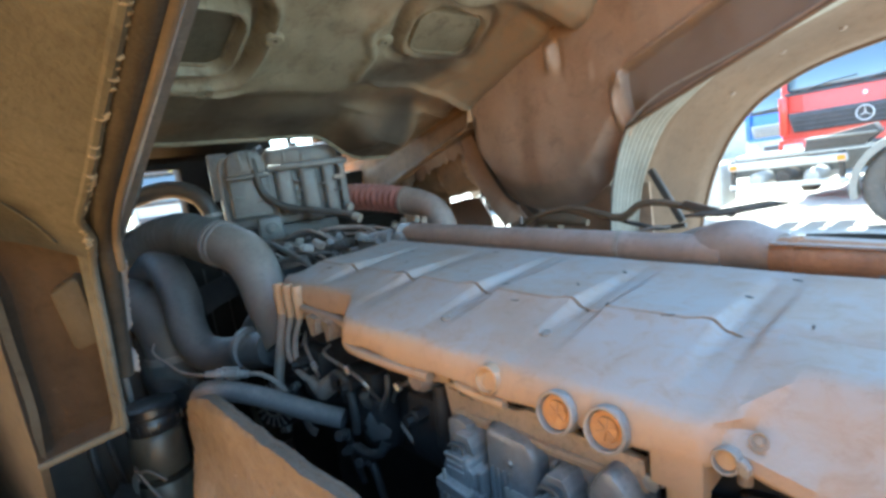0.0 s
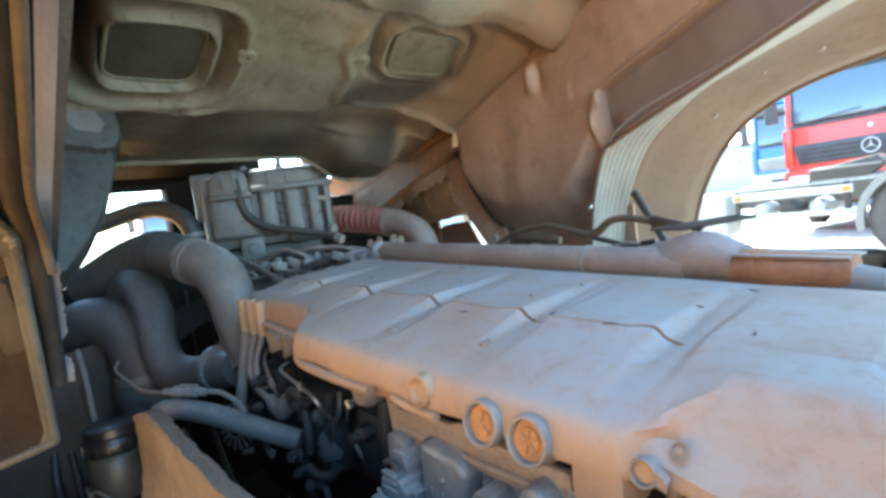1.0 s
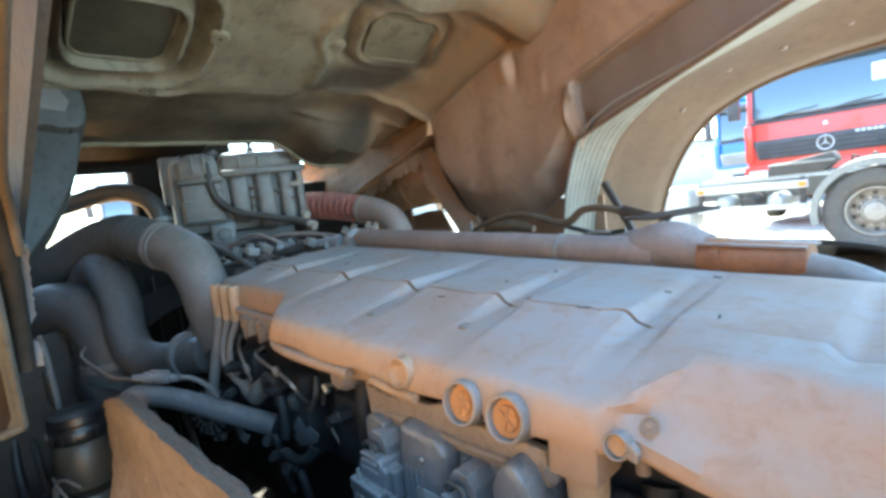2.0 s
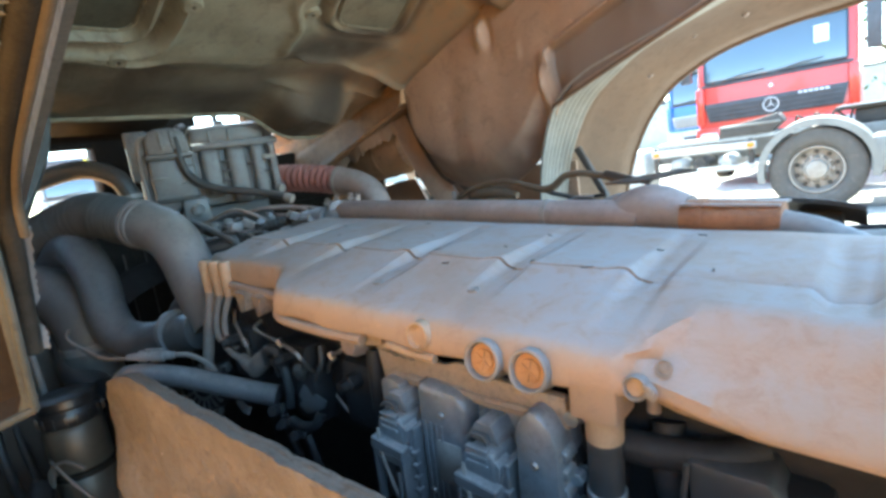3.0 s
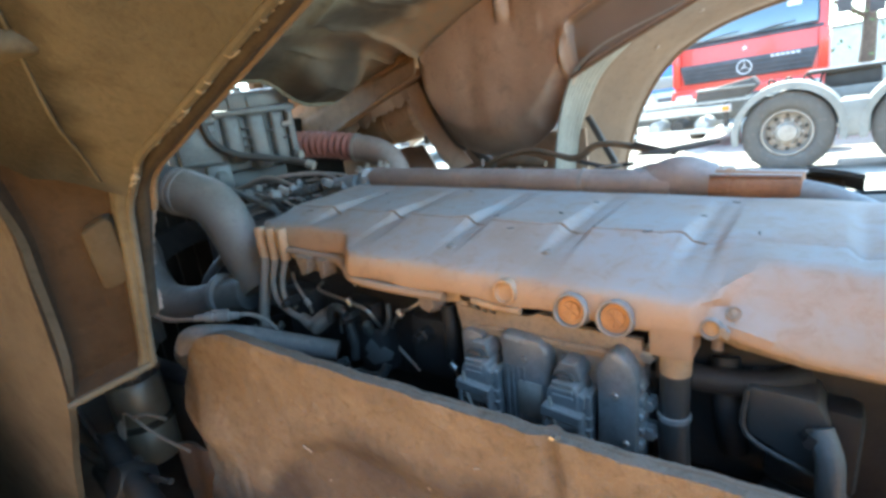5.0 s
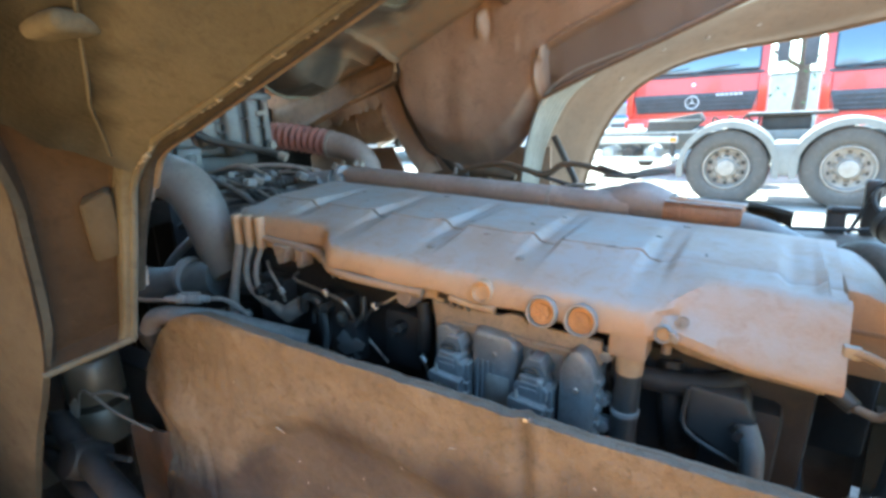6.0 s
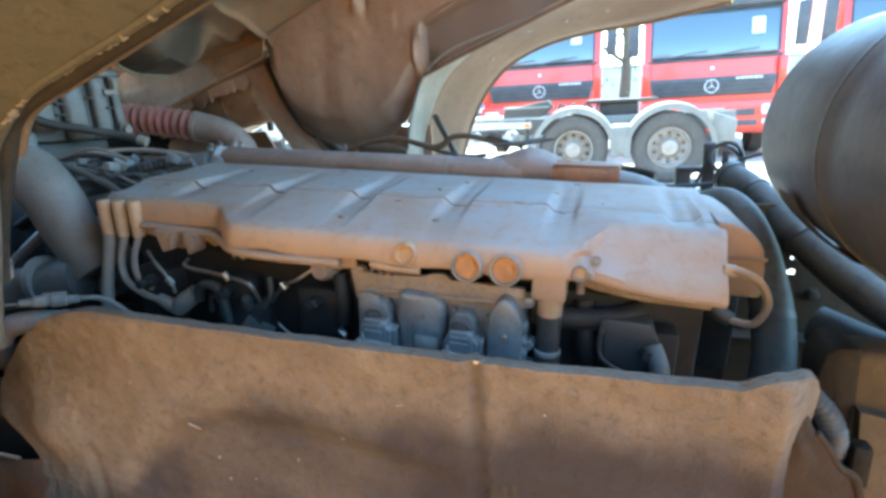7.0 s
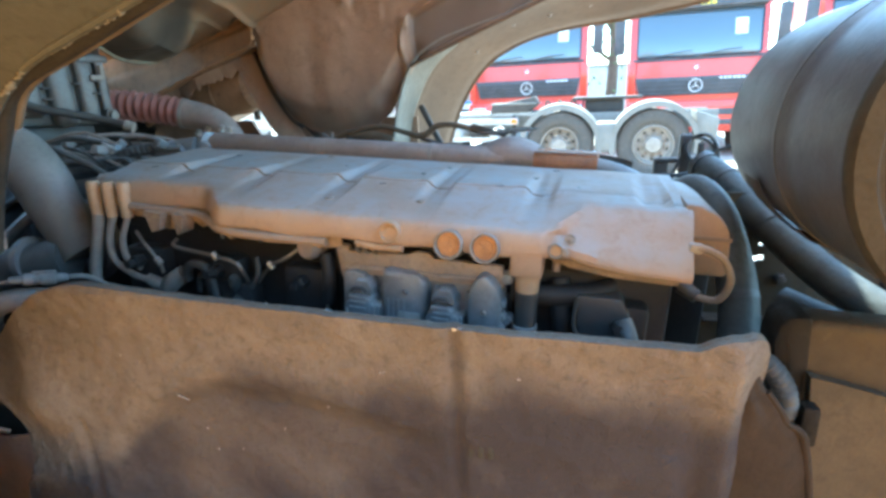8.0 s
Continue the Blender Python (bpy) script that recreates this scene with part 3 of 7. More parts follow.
part("centre_housing", eng(prism([(0.757, -0.42), (0.757, -0.138), (0.763, -0.130), (0.832, -0.134), (0.850, -0.150), (0.852, -0.42)], 0.042, pose(0, 0.640, 0, 90), 0.010)), "ecu", unit)
part("side_housing", eng(prism([(0.936, -0.42), (0.936, -0.152), (0.952, -0.122), (0.968, -0.116), (0.992, -0.140), (1.000, -0.165), (1.000, -0.42)], 0.050, pose(0, 0.640, 0, 90), 0.010)), "ecu", unit)
for k in range(5):
    part("side_tooth", eng(prism([(0, 0), (0.009, 0.003), (0.007, 0.014), (0, 0.018)], 0.030, pose(0.998, 0.632, -0.185 - 0.026 * k, 90), 0.002)), "ecu", unit)
part("left_housing", eng(prism([(0.668, -0.150), (0.690, -0.142), (0.716, -0.150), (0.712, -0.42), (0.668, -0.42)], 0.035, pose(0, 0.640, 0, 90), 0.006)), "ecu", unit)
for k in range(4):
    part("fin", eng(box((0.768 + 0.011 * k, 0.5955, -0.40), (0.772 + 0.011 * k, 0.602, -0.19), 0.0012)), "ecu", unit)
for k in range(13):
    part("stud", eng(hexbolt((0.674 + 0.026 * k, 0.636, -0.118 - 0.012 * (k % 2)), 0.0042 + 0.001 * (k % 3), 0.007 + 0.003 * (k % 2), FRONT)), "flange", unit)
part("upper_rib", eng(tube([(0.665, 0.628, -0.146), (0.74, 0.624, -0.141), (0.80, 0.622, -0.137), (0.86, 0.622, -0.140), (0.935, 0.624, -0.138), (0.998, 0.628, -0.143)], 0.006, 8)), "flange", unit)
part("end_lug", eng(prism([(0.640, -0.098), (0.672, -0.100), (0.676, -0.150), (0.664, -0.185), (0.652, -0.165)], 0.020, pose(0, 0.650, 0, 90), 0.004)), "flange", unit)
for x, z0, z1 in ((0.8655, -0.36, -0.16), (0.752, -0.30, -0.17), (0.930, -0.33, -0.165)):
    part("web", eng(box((x - 0.004, 0.618, z0), (x + 0.004, 0.640, z1), 0.002)), "ecu", unit)
for x, z in ((0.806, -0.172), (0.835, -0.30), (0.775, -0.31), (0.968, -0.19), (0.985, -0.27), (0.955, -0.34)):
    part("screw", eng(lathe([(0, 0.004), (0.004, 0.004), (0.0055, 0.002), (0.006, 0)], pose(x, 0.597 if x < 0.9 else 0.587, z, 90), 12)), "steel", unit)
part("rating_plate", eng(box((0.790, 0.5955, -0.285), (0.838, 0.599, -0.215), 0.001)), "cap_rim", unit, "worn pale rating plate")
for x in (0.716, 0.888):
    pl = part("cable_plug", eng(prism([(x - 0.030, -0.34), (x - 0.027, -0.200), (x - 0.018, -0.188), (x + 0.020, -0.188), (x + 0.027, -0.202), (x + 0.029, -0.34)], 0.058, pose(0, 0.632, 0, 90), 0.006)), "plug", engine, "dusty black locking cable plug", smooth=False)
    part("plug_top", eng(prism([(-0.026, 0), (0.024, 0), (0.022, 0.010), (0.012, 0.027), (-0.012, 0.027), (-0.024, 0.010)], 0.044, pose(x, 0.634, -0.184, 90), 0.0012)), "plug", pl, smooth=False)
    part("arch_slot", eng(tube([(x - 0.018, 0.578, -0.176), (x - 0.010, 0.580, -0.169), (x + 0.008, 0.580, -0.169), (x + 0.016, 0.578, -0.177)], 0.0035, 8, 4)), "hose_dark", pl)
    for k in range(3):
        part("ridge", eng(box((x - 0.020, 0.571, -0.190 - 0.011 * k), (x + 0.016, 0.582, -0.184 - 0.011 * k), 0.0015)), "plug", pl, smooth=False)
    part("lever", eng(prism([(-0.037, -0.008), (0.034, -0.012), (0.036, 0.006), (-0.034, 0.012)], 0.020, pose(x, 0.578, -0.236, 90), 0.003)), "plug", pl, smooth=False)
    for s in (-1, 1):
        part("lever_arm", eng(box((x + s * 0.030 - 0.004, 0.560, -0.345), (x + s * 0.030 + 0.004, 0.602, -0.238), 0.002)), "plug", pl, smooth=False)
    part("window", eng(box((x - 0.017, 0.566, -0.330), (x + 0.010, 0.576, -0.262), 0.004)), "hose_dark", pl)
    part("hook", eng(tube([(x + 0.016, 0.566, -0.275), (x + 0.022, 0.560, -0.305), (x + 0.012, 0.560, -0.335)], 0.004, 6)), "ecu", pl)
    part("side_rail", eng(box((x + 0.027, 0.585, -0.35), (x + 0.040, 0.630, -0.205), 0.003)), "plug", pl, smooth=False)
    for s in (-1, 1):
        part("lug", eng(prism([(0, 0), (0.010, 0.004), (0.012, 0.026), (0.004, 0.034), (-0.002, 0.02)], 0.030, pose(x + s * 0.026 - 0.005, 0.606, -0.232, 90), 0.002)), "plug", pl, smooth=False)
    for k in range(5):
        part("rib", eng(box((x + 0.028, 0.578, -0.335 + 0.022 * k), (x + 0.043, 0.592, -0.329 + 0.022 * k), 0.0012)), "plug", pl, smooth=False)
    part("cross_bar", eng(box((x - 0.034, 0.562, -0.262), (x + 0.034, 0.572, -0.250), 0.003)), "plug", pl, smooth=False)
    part("tie", eng(tube([(x - 0.022, 0.566, -0.21), (x - 0.012, 0.560, -0.25), (x + 0.006, 0.558, -0.29), (x + 0.020, 0.562, -0.33)], 0.0028, 6)), "cap_rim", pl)
    part("boot", eng(tube([(x, 0.60, -0.32), (x - 0.005, 0.595, -0.38), (x - 0.02, 0.60, -0.46)], [0.026, 0.022, 0.018], 12)), "hose_dark", pl)
part("side_plate", eng(box((1.008, 0.655, -0.36), (1.020, 0.70, -0.082), 0.003)), "chassis", engine)
for x, z, r in ((1.005, -0.130, 0.011), (1.008, -0.215, 0.010), (1.010, -0.265, 0.013)):
    part("bolt", eng(hexbolt((x, 0.640, z), r, 0.022, FRONT)), "ecu", engine)
# upright breather pipe with a collar, and the branch beside it
riser = part("riser_pipe", eng(tube([(1.042, 0.636, -0.075), (1.042, 0.636, -0.12), (1.042, 0.636, -0.225)], 0.0222, 22)), "hose_dark", engine, "grey upright pipe with a tan dusty top")
part("dusty_neck", eng(rod((1.042, 0.636, -0.152), (1.042, 0.634, -0.100), 0.0228, 0.0240, 22)), "tan", riser)
part("collar", eng(lathe([(0.0215, -0.006), (0.0250, -0.004), (0.0250, 0.004), (0.0215, 0.006)], pose(1.042, 0.636, -0.228), 24)), "hose_blue", riser)
part("lower_bend", eng(tube([(1.042, 0.636, -0.225), (1.044, 0.637, -0.29), (1.056, 0.645, -0.36), (1.13, 0.66, -0.43)], 0.0235, 16)), "hose_dark", riser)
part("branch", eng(tube([(1.05, 0.655, -0.165), (1.10, 0.66, -0.165), (1.16, 0.67, -0.158), (1.20, 0.70, -0.15)], 0.021, 12)), "block", riser)
# pump housing and corrugated elbow under the raised flap
pump = part("pump_housing", eng(prism([(1.135, -0.150), (1.215, -0.150), (1.235, -0.185), (1.225, -0.265), (1.14, -0.225)], 0.08, pose(0, 0.715, 0, 90), 0.006)), "hose_dark", engine, "black box-shaped pump housing")
part("edge_strip", eng(tube([(1.137, 0.632, -0.152), (1.140, 0.632, -0.225), (1.222, 0.632, -0.262)], 0.004, 6, 4)), "hose_dark", pump)
part("elbow", eng(tube([(1.222, 0.63, -0.185), (1.236, 0.615, -0.22), (1.242, 0.605, -0.27), (1.262, 0.60, -0.33)], [0.016, 0.017, 0.017, 0.016], 12)), "lower_hose", pump)
part("elbow_clamp", eng(rod((1.241, 0.606, -0.268), (1.246, 0.604, -0.284), 0.0205, None, 14)), "chassis", pump)
for x0, z0, x1, z1, r in ((1.16, -0.36, 1.33, -0.40, 0.03), (1.05, -0.42, 1.22, -0.45, 0.02), (1.10, -0.14, 1.12, -0.30, 0.02)):
    part("auxiliary_pipe", eng(tube([(x0, 0.69, z0), ((x0 + x1) / 2, 0.67, (z0 + z1) / 2 + 0.01), (x1, 0.70, z1)], r, 12)), "block", engine)

# loose cable that loops out of the right end
loop = thing("cable_loop", (1.36, 0.72, 1.15), "grey sleeved cable looping off the engine's end", "cable")
part("cable", eng(tube([(1.325, 0.66, -0.045), (1.348, 0.656, -0.046), (1.378, 0.66, -0.064), (1.396, 0.67, -0.105), (1.386, 0.69, -0.148), (1.358, 0.72, -0.158)], 0.0070, 10)), "wire", loop)
part("cable_plug", eng(rod((1.358, 0.72, -0.158), (1.330, 0.74, -0.145), 0.013, 0.016, 12)), "hose_dark", loop)
part("cable_clip", eng(box((1.318, 0.652, -0.055), (1.340, 0.668, -0.036), 0.003)), "cap_rim", loop)

# ---------------------------------------------------------------- far side of the engine: exhaust pipe, flange, rusty turbo
exhaust = thing("exhaust_pipe", (0.5, 1.18, 1.34), "long dusty brown pipe along the engine's far side", "pipe")
part("pipe", eng(tube([(-0.075, 1.17, 0.024), (0.3, 1.172, 0.024), (0.68, 1.172, 0.024), (0.90, 1.175, 0.024)], 0.036, 22, 4)), "pipe", exhaust)
part("band", eng(rod((0.678, 1.172, 0.024), (0.690, 1.172, 0.024), 0.038, None, 22)), "cap_rim", exhaust)
part("flange", eng(prism([(-0.05, -0.045), (0.04, -0.05), (0.055, 0.0), (0.04, 0.045), (-0.03, 0.052), (-0.055, 0.01)], 0.03, pose(-0.09, 1.17, 0.012, 90, 0, 62), 0.004)), "ecu", exhaust)
for y, z in ((1.125, 0.055), (1.15, 0.062), (1.19, 0.064), (1.21, 0.058)):
    part("bolt", eng(hexbolt((-0.10 + (y - 1.12) * 0.6, y, z), 0.009, 0.018, pose(0, 0, 0, 0, 20))), "bright", exhaust)
part("throat", eng(tube([(-0.10, 1.12, 0.005), (-0.16, 1.10, 0.0), (-0.22, 1.08, -0.01)], [0.045, 0.04, 0.036], 16)), "ecu", exhaust)
part("boss", eng(lathe([(0, 0.03), (0.014, 0.03), (0.024, 0.024), (0.026, 0)], pose(-0.085, 1.135, 0.012, 90, 0, 20), 18)), "ecu", exhaust)

part("casting", eng(box((-0.235, 1.06, -0.045), (-0.105, 1.155, 0.022), 0.018, None, 3)), "ecu", exhaust, "dusty cast housing")
part("casting_rib", eng(tube([(-0.225, 1.060, 0.006), (-0.17, 1.052, 0.014), (-0.11, 1.060, 0.018)], 0.010, 8)), "ecu", exhaust)
part("casting_foot", eng(box((-0.30, 1.03, -0.050), (-0.21, 1.11, -0.012), 0.012, None, 2)), "ecu", exhaust)
for x, y in ((-0.215, 1.075), (-0.135, 1.075), (-0.27, 1.05)):
    part("casting_bolt", eng(hexbolt((x, y, 0.018 if x > -0.25 else -0.014), 0.008, 0.012, Matrix.Identity(4))), "steel", exhaust)

turbo = thing("turbocharger", (0.95, 1.18, 1.33), "rusty turbo housing with a dusty outlet", "turbocharger")
part("housing", eng(tube([(0.85, 1.18, 0.024), (0.89, 1.19, 0.034), (0.93, 1.195, 0.036), (0.99, 1.185, 0.026)], [0.038, 0.050, 0.052, 0.042], 20)), "pipe", turbo)
part("outlet", eng(rod((0.985, 1.175, 0.024), (1.155, 1.165, 0.022), 0.036, 0.036, 22)), "rust", turbo, "rusty iron outlet")
part("band", eng(rod((1.012, 1.174, 0.024), (1.026, 1.173, 0.024), 0.039, None, 22)), "rust", turbo)
part("heat_plate", eng(prism([(0.985, -0.05), (1.15, -0.05), (1.16, 0.02), (0.99, 0.035)], 0.004, pose(0, 1.19, 0.052))), "pipe", turbo)
part("bracket", eng(prism([(0.80, 0.0), (0.87, 0.005), (0.97, 0.10), (0.93, 0.11)], 0.006, pose(0, 1.23, 0.085, 8))), "chassis", turbo)
part("stay", eng(tube([(0.77, 1.20, 0.030), (0.83, 1.21, 0.055), (0.87, 1.21, 0.062)], 0.011, 8)), "cap_rim", turbo)
part("rear_duct", eng(tube([(1.15, 1.165, 0.008), (1.21, 1.15, -0.002), (1.29, 1.13, -0.03)], [0.036, 0.034, 0.03], 16)), "hose", turbo)

# loom that lies along the far side
loom = thing("wiring_loom", (0.6, 1.33, 1.36), "brown dusty wiring loom along the far side", "cable")
part("sleeve", tube([(0.22, 1.36, 1.355), (0.291, 1.335, 1.381), (0.338, 1.33, 1.399), (0.385, 1.33, 1.409), (0.464, 1.33, 1.416), (0.543, 1.33, 1.396), (0.585, 1.33, 1.384), (0.619, 1.33, 1.389), (0.655, 1.33, 1.413), (0.702, 1.33, 1.416), (0.759, 1.33, 1.404), (0.82, 1.32, 1.385)], [0.006, 0.008, 0.008, 0.008, 0.008, 0.0085, 0.010, 0.0105, 0.0095, 0.0085, 0.0085, 0.008], 10), "worn_rubber", loom)
part("branch", tube([(0.585, 1.335, 1.384), (0.600, 1.345, 1.372), (0.639, 1.35, 1.360), (0.685, 1.35, 1.349), (0.76, 1.34, 1.356)], 0.0065, 8), "hose_dark", loom)
part("wrap", tube([(0.33, 1.34, 1.378), (0.38, 1.335, 1.388), (0.44, 1.335, 1.384), (0.50, 1.335, 1.372)], [0.012, 0.018, 0.017, 0.010], 10), "worn_rubber", loom, "crumpled brown tape wrap")
part("cover_strip", prism([(0.0, 0.0), (0.012, 0.016), (0.125, 0.012), (0.118, 0.0)], 0.006, pose(0.765, 1.30, 1.408, 90, 16, 0), 0.0015), "hose_dark", loom)
part("lead", tube([(0.62, 1.30, 1.335), (0.66, 1.29, 1.350), (0.71, 1.285, 1.362), (0.745, 1.29, 1.360)], 0.0035, 8), "cap_rim", loom)
for x in (0.22, 0.30, 0.36):
    part("plug", box((x, 1.35, 1.348), (x + 0.030, 1.385, 1.372), 0.005), "worn_rubber", loom)
for x, y, z in ((0.12, 1.33, 1.36), (0.28, 1.32, 1.40)):
    part("clip", rod((x, y, z - 0.02), (x + 0.004, y, z + 0.002), 0.006), "wire", loom)

# ---------------------------------------------------------------- front left: hoses, radiator, plastic module
intake = thing("intake_hose", (-0.45, 0.65, 1.39), "wide grey rubber intake hose, dusty, with a steel clamp", "hose")
part("ribbed_end", tube([(-1.09, 0.46, 1.395), (-0.98, 0.510, 1.432), (-0.89, 0.548, 1.460), (-0.78, 0.590, 1.484), (-0.64, 0.630, 1.493), (-0.52, 0.655, 1.470), (-0.44, 0.676, 1.451)], 0.070, 22, 40, ribs=0.0045, pitch=0.017), "ribbed_hose", intake, "dark ribbed hose end")
part("hose", tube([(-0.44, 0.676, 1.451), (-0.39, 0.690, 1.436), (-0.32, 0.712, 1.400), (-0.265, 0.718, 1.330), (-0.222, 0.713, 1.250), (-0.155, 0.712, 1.14)], [0.070, 0.071, 0.072, 0.069, 0.064, 0.060], 24), "hose", intake)
for k in (0.0, 0.022):
    part("clamp", rod((-0.438 + k, 0.6765 + k * 0.28, 1.4505 - k * 0.24), (-0.428 + k, 0.6793 + k * 0.28, 1.448 - k * 0.24), 0.0755, None, 26), "hose_blue", intake)
lower = thing("lower_radiator_hose", (-0.5, 0.6, 1.15), "grey rubber radiator hose bending under the intake", "hose")
part("hose", tube([(-1.0, 0.53, 1.28), (-0.86, 0.555, 1.37), (-0.755, 0.57, 1.400), (-0.66, 0.573, 1.355), (-0.60, 0.575, 1.275), (-0.555, 0.563, 1.19), (-0.49, 0.57, 1.122), (-0.40, 0.61, 1.100), (-0.28, 0.65, 1.120), (-0.18, 0.68, 1.135)], [0.06, 0.06, 0.06, 0.060, 0.060, 0.059, 0.058, 0.057, 0.055, 0.054], 22), "lower_hose", lower)
part("clamp", rod((-0.285, 0.648, 1.130), (-0.268, 0.652, 1.131), 0.064, 0.064, 24), "hose_blue", lower)
duct = thing("radiator_duct", (-0.8, 0.47, 1.2), "wide blue-grey moulded air duct beside the radiator", "duct")
part("duct", tube([(-1.08, 0.36, 1.20), (-0.92, 0.42, 1.265), (-0.82, 0.48, 1.265), (-0.74, 0.52, 1.21), (-0.70, 0.53, 1.10), (-0.70, 0.53, 0.95)], [0.10, 0.095, 0.09, 0.085, 0.08, 0.08], 20), "lower_hose", duct)
part("clamp", rod((-0.701, 0.53, 1.09), (-0.700, 0.53, 1.065), 0.084, None, 24), "hose_blue", duct)
third = thing("bypass_hose", (-0.8, 0.5, 1.1), "black rubber hose hanging behind the radiator", "hose")
part("hose", tube([(-1.0, 0.62, 1.28), (-0.88, 0.55, 1.24), (-0.80, 0.50, 1.14), (-0.72, 0.48, 1.02), (-0.60, 0.50, 0.95)], 0.05, 18), "hose_dark", third)
coolant = thing("coolant_hose", (0.0, 0.52, 1.06), "blue-grey coolant hose with a wire clamp", "hose")
part("hose", tube([(-0.175, 0.452, 1.055), (-0.145, 0.460, 1.090), (-0.09, 0.485, 1.100), (0.0, 0.54, 1.083), (0.12, 0.61, 1.045), (0.20, 0.665, 1.015)], 0.0255, 16), "hose_blue", coolant)
part("end", tube([(-0.175, 0.452, 1.055), (-0.185, 0.46, 1.02), (-0.19, 0.50, 0.96)], 0.0275, 14), "hose_dark", coolant)
inline = thing("inline_connector", (-0.14, 0.45, 1.13), "off-white inline cable connector lying on the hose", "connector")
m = pose(-0.045, 0.500, 1.147, 0, 8, 48)
part("body", lathe([(0, -0.058), (0.007, -0.055), (0.010, -0.03), (0.014, -0.028), (0.014, -0.010), (0.011, -0.008), (0.011, 0.0), (0.015, 0.002), (0.015, 0.028), (0.011, 0.03), (0.009, 0.052), (0, 0.053)], m @ pose(0, 0, 0, 0, 90), 14), "white_plug", inline)
part("latch", box((-0.015, -0.006, 0.010), (0.03, 0.006, 0.018), 0.002, m), "white_plug", inline)
part("wire", tube([(-0.008, 0.540, 1.140), (0.015, 0.56, 1.135), (0.035, 0.585, 1.11), (0.05, 0.60, 1.08)], 0.006, 8), "wire", inline)
part("wire", tube([(-0.085, 0.457, 1.152), (-0.15, 0.43, 1.155), (-0.21, 0.415, 1.170), (-0.30, 0.40, 1.195), (-0.37, 0.42, 1.205)], 0.0035, 8), "wire", inline)
part("wire", tube([(-0.085, 0.457, 1.150), (-0.16, 0.425, 1.150), (-0.23, 0.405, 1.178), (-0.33, 0.41, 1.175)], 0.003, 8), "hose_dark", inline)

harness = thing("engine_harness", (0.05, 0.65, 1.15), "grey sleeved wires hanging from the tan plug sleeves", "cable")
part("wire", tube([(-0.03, 0.666, 1.258), (-0.036, 0.653, 1.20), (-0.045, 0.635, 1.12), (-0.03, 0.615, 1.06), (0.02, 0.61, 1.02)], 0.0145, 10), "wire", harness)
part("wire", tube([(0.010, 0.671, 1.255), (0.002, 0.652, 1.20), (0.02, 0.640, 1.15), (0.07, 0.640, 1.115), (0.13, 0.648, 1.095)], 0.0085, 8), "wire", harness)
part("wire", tube([(0.049, 0.676, 1.255), (0.044, 0.652, 1.20), (0.06, 0.64, 1.155), (0.09, 0.645, 1.13)], 0.0075, 8), "wire", harness)
p = part("connector", tube([(0.105, 0.643, 1.108), (0.135, 0.645, 1.092), (0.155, 0.648, 1.085)], [0.012, 0.017, 0.017], 12), "wire", harness)
part("elbow", tube([(0.150, 0.648, 1.080), (0.175, 0.65, 1.10), (0.205, 0.66, 1.12)], [0.020, 0.023, 0.022], 12), "wire", p)

clutter = thing("alternator", (0.0, 0.72, 0.9), "dark finned alternator low beside the block", "alternator")
ALT = pose(-0.095, 0.655, 1.000, 78, 0, 28) @ Matrix.Scale(0.86, 4)      # local z towards the near side
part("body", lathe([(0, -0.10), (0.055, -0.098), (0.076, -0.08), (0.078, 0.030), (0.072, 0.048), (0.060, 0.056), (0.030, 0.058), (0.028, 0.066), (0, 0.066)], ALT, 30), "block", clutter)
for k in range(18):
    part("fin", box((0.040, -0.0035, 0.046), (0.070, 0.0035, 0.061), 0.0015, ALT @ pose(0, 0, 0, 0, 0, 20 * k)), "hose", clutter)
part("end_ring", lathe([(0.034, 0.056), (0.040, 0.064), (0.034, 0.068), (0.028, 0.064)], ALT, 24), "hose", clutter)
for a in (40, 165, 285):
    part("ear", prism([(0.062, -0.016), (0.092, -0.011), (0.096, 0.011), (0.062, 0.016)], 0.022, ALT @ pose(0, 0, 0.02, 0, 0, a), 0.003), "hose", clutter)
    part("ear_bolt", lathe([(0, 0.016), (0.007, 0.016), (0.008, 0.0), (0, 0)], ALT @ pose(0, 0, 0, 0, 0, a) @ pose(0.083, 0, 0.042), 6), "steel", clutter)
strap = thing("tensioner_straps", (-0.05, 0.5, 0.8), "brown dusty flat straps crossing below the hose", "bracket")
part("strap", prism([(0, -0.014), (0.24, -0.018), (0.25, 0.014), (0.0, 0.016)], 0.006, pose(-0.165, 0.505, 1.018, 70, 42, 0), 0.002), "bracket", strap)
part("strap", prism([(0, -0.009), (0.20, -0.012), (0.205, 0.010), (0.0, 0.010)], 0.005, pose(-0.105, 0.56, 1.035, 75, 52, 0), 0.002), "bracket", strap)
part("strap_bolt", hexbolt((-0.150, 0.500, 1.010), 0.010, 0.014, FRONT), "steel", strap)
valve = thing("valve_block", (0.32, 0.68, 0.95), "small grimy valve block with pipe unions and a torn flap", "valve")
part("body", box((0.245, 0.645, 0.96), (0.335, 0.70, 1.075), 0.012), "block", valve)
part("flap", prism([(0.000, 0.030), (0.020, 0.062), (0.050, 0.050), (0.086, 0.040), (0.080, 0.022), (0.030, -0.004), (0.004, 0.010), (0.014, 0.022)], 0.005, pose(0.268, 0.640, 0.990, 84, 8, 6), 0.0015), "lower_hose", valve, "torn grey-blue flap")
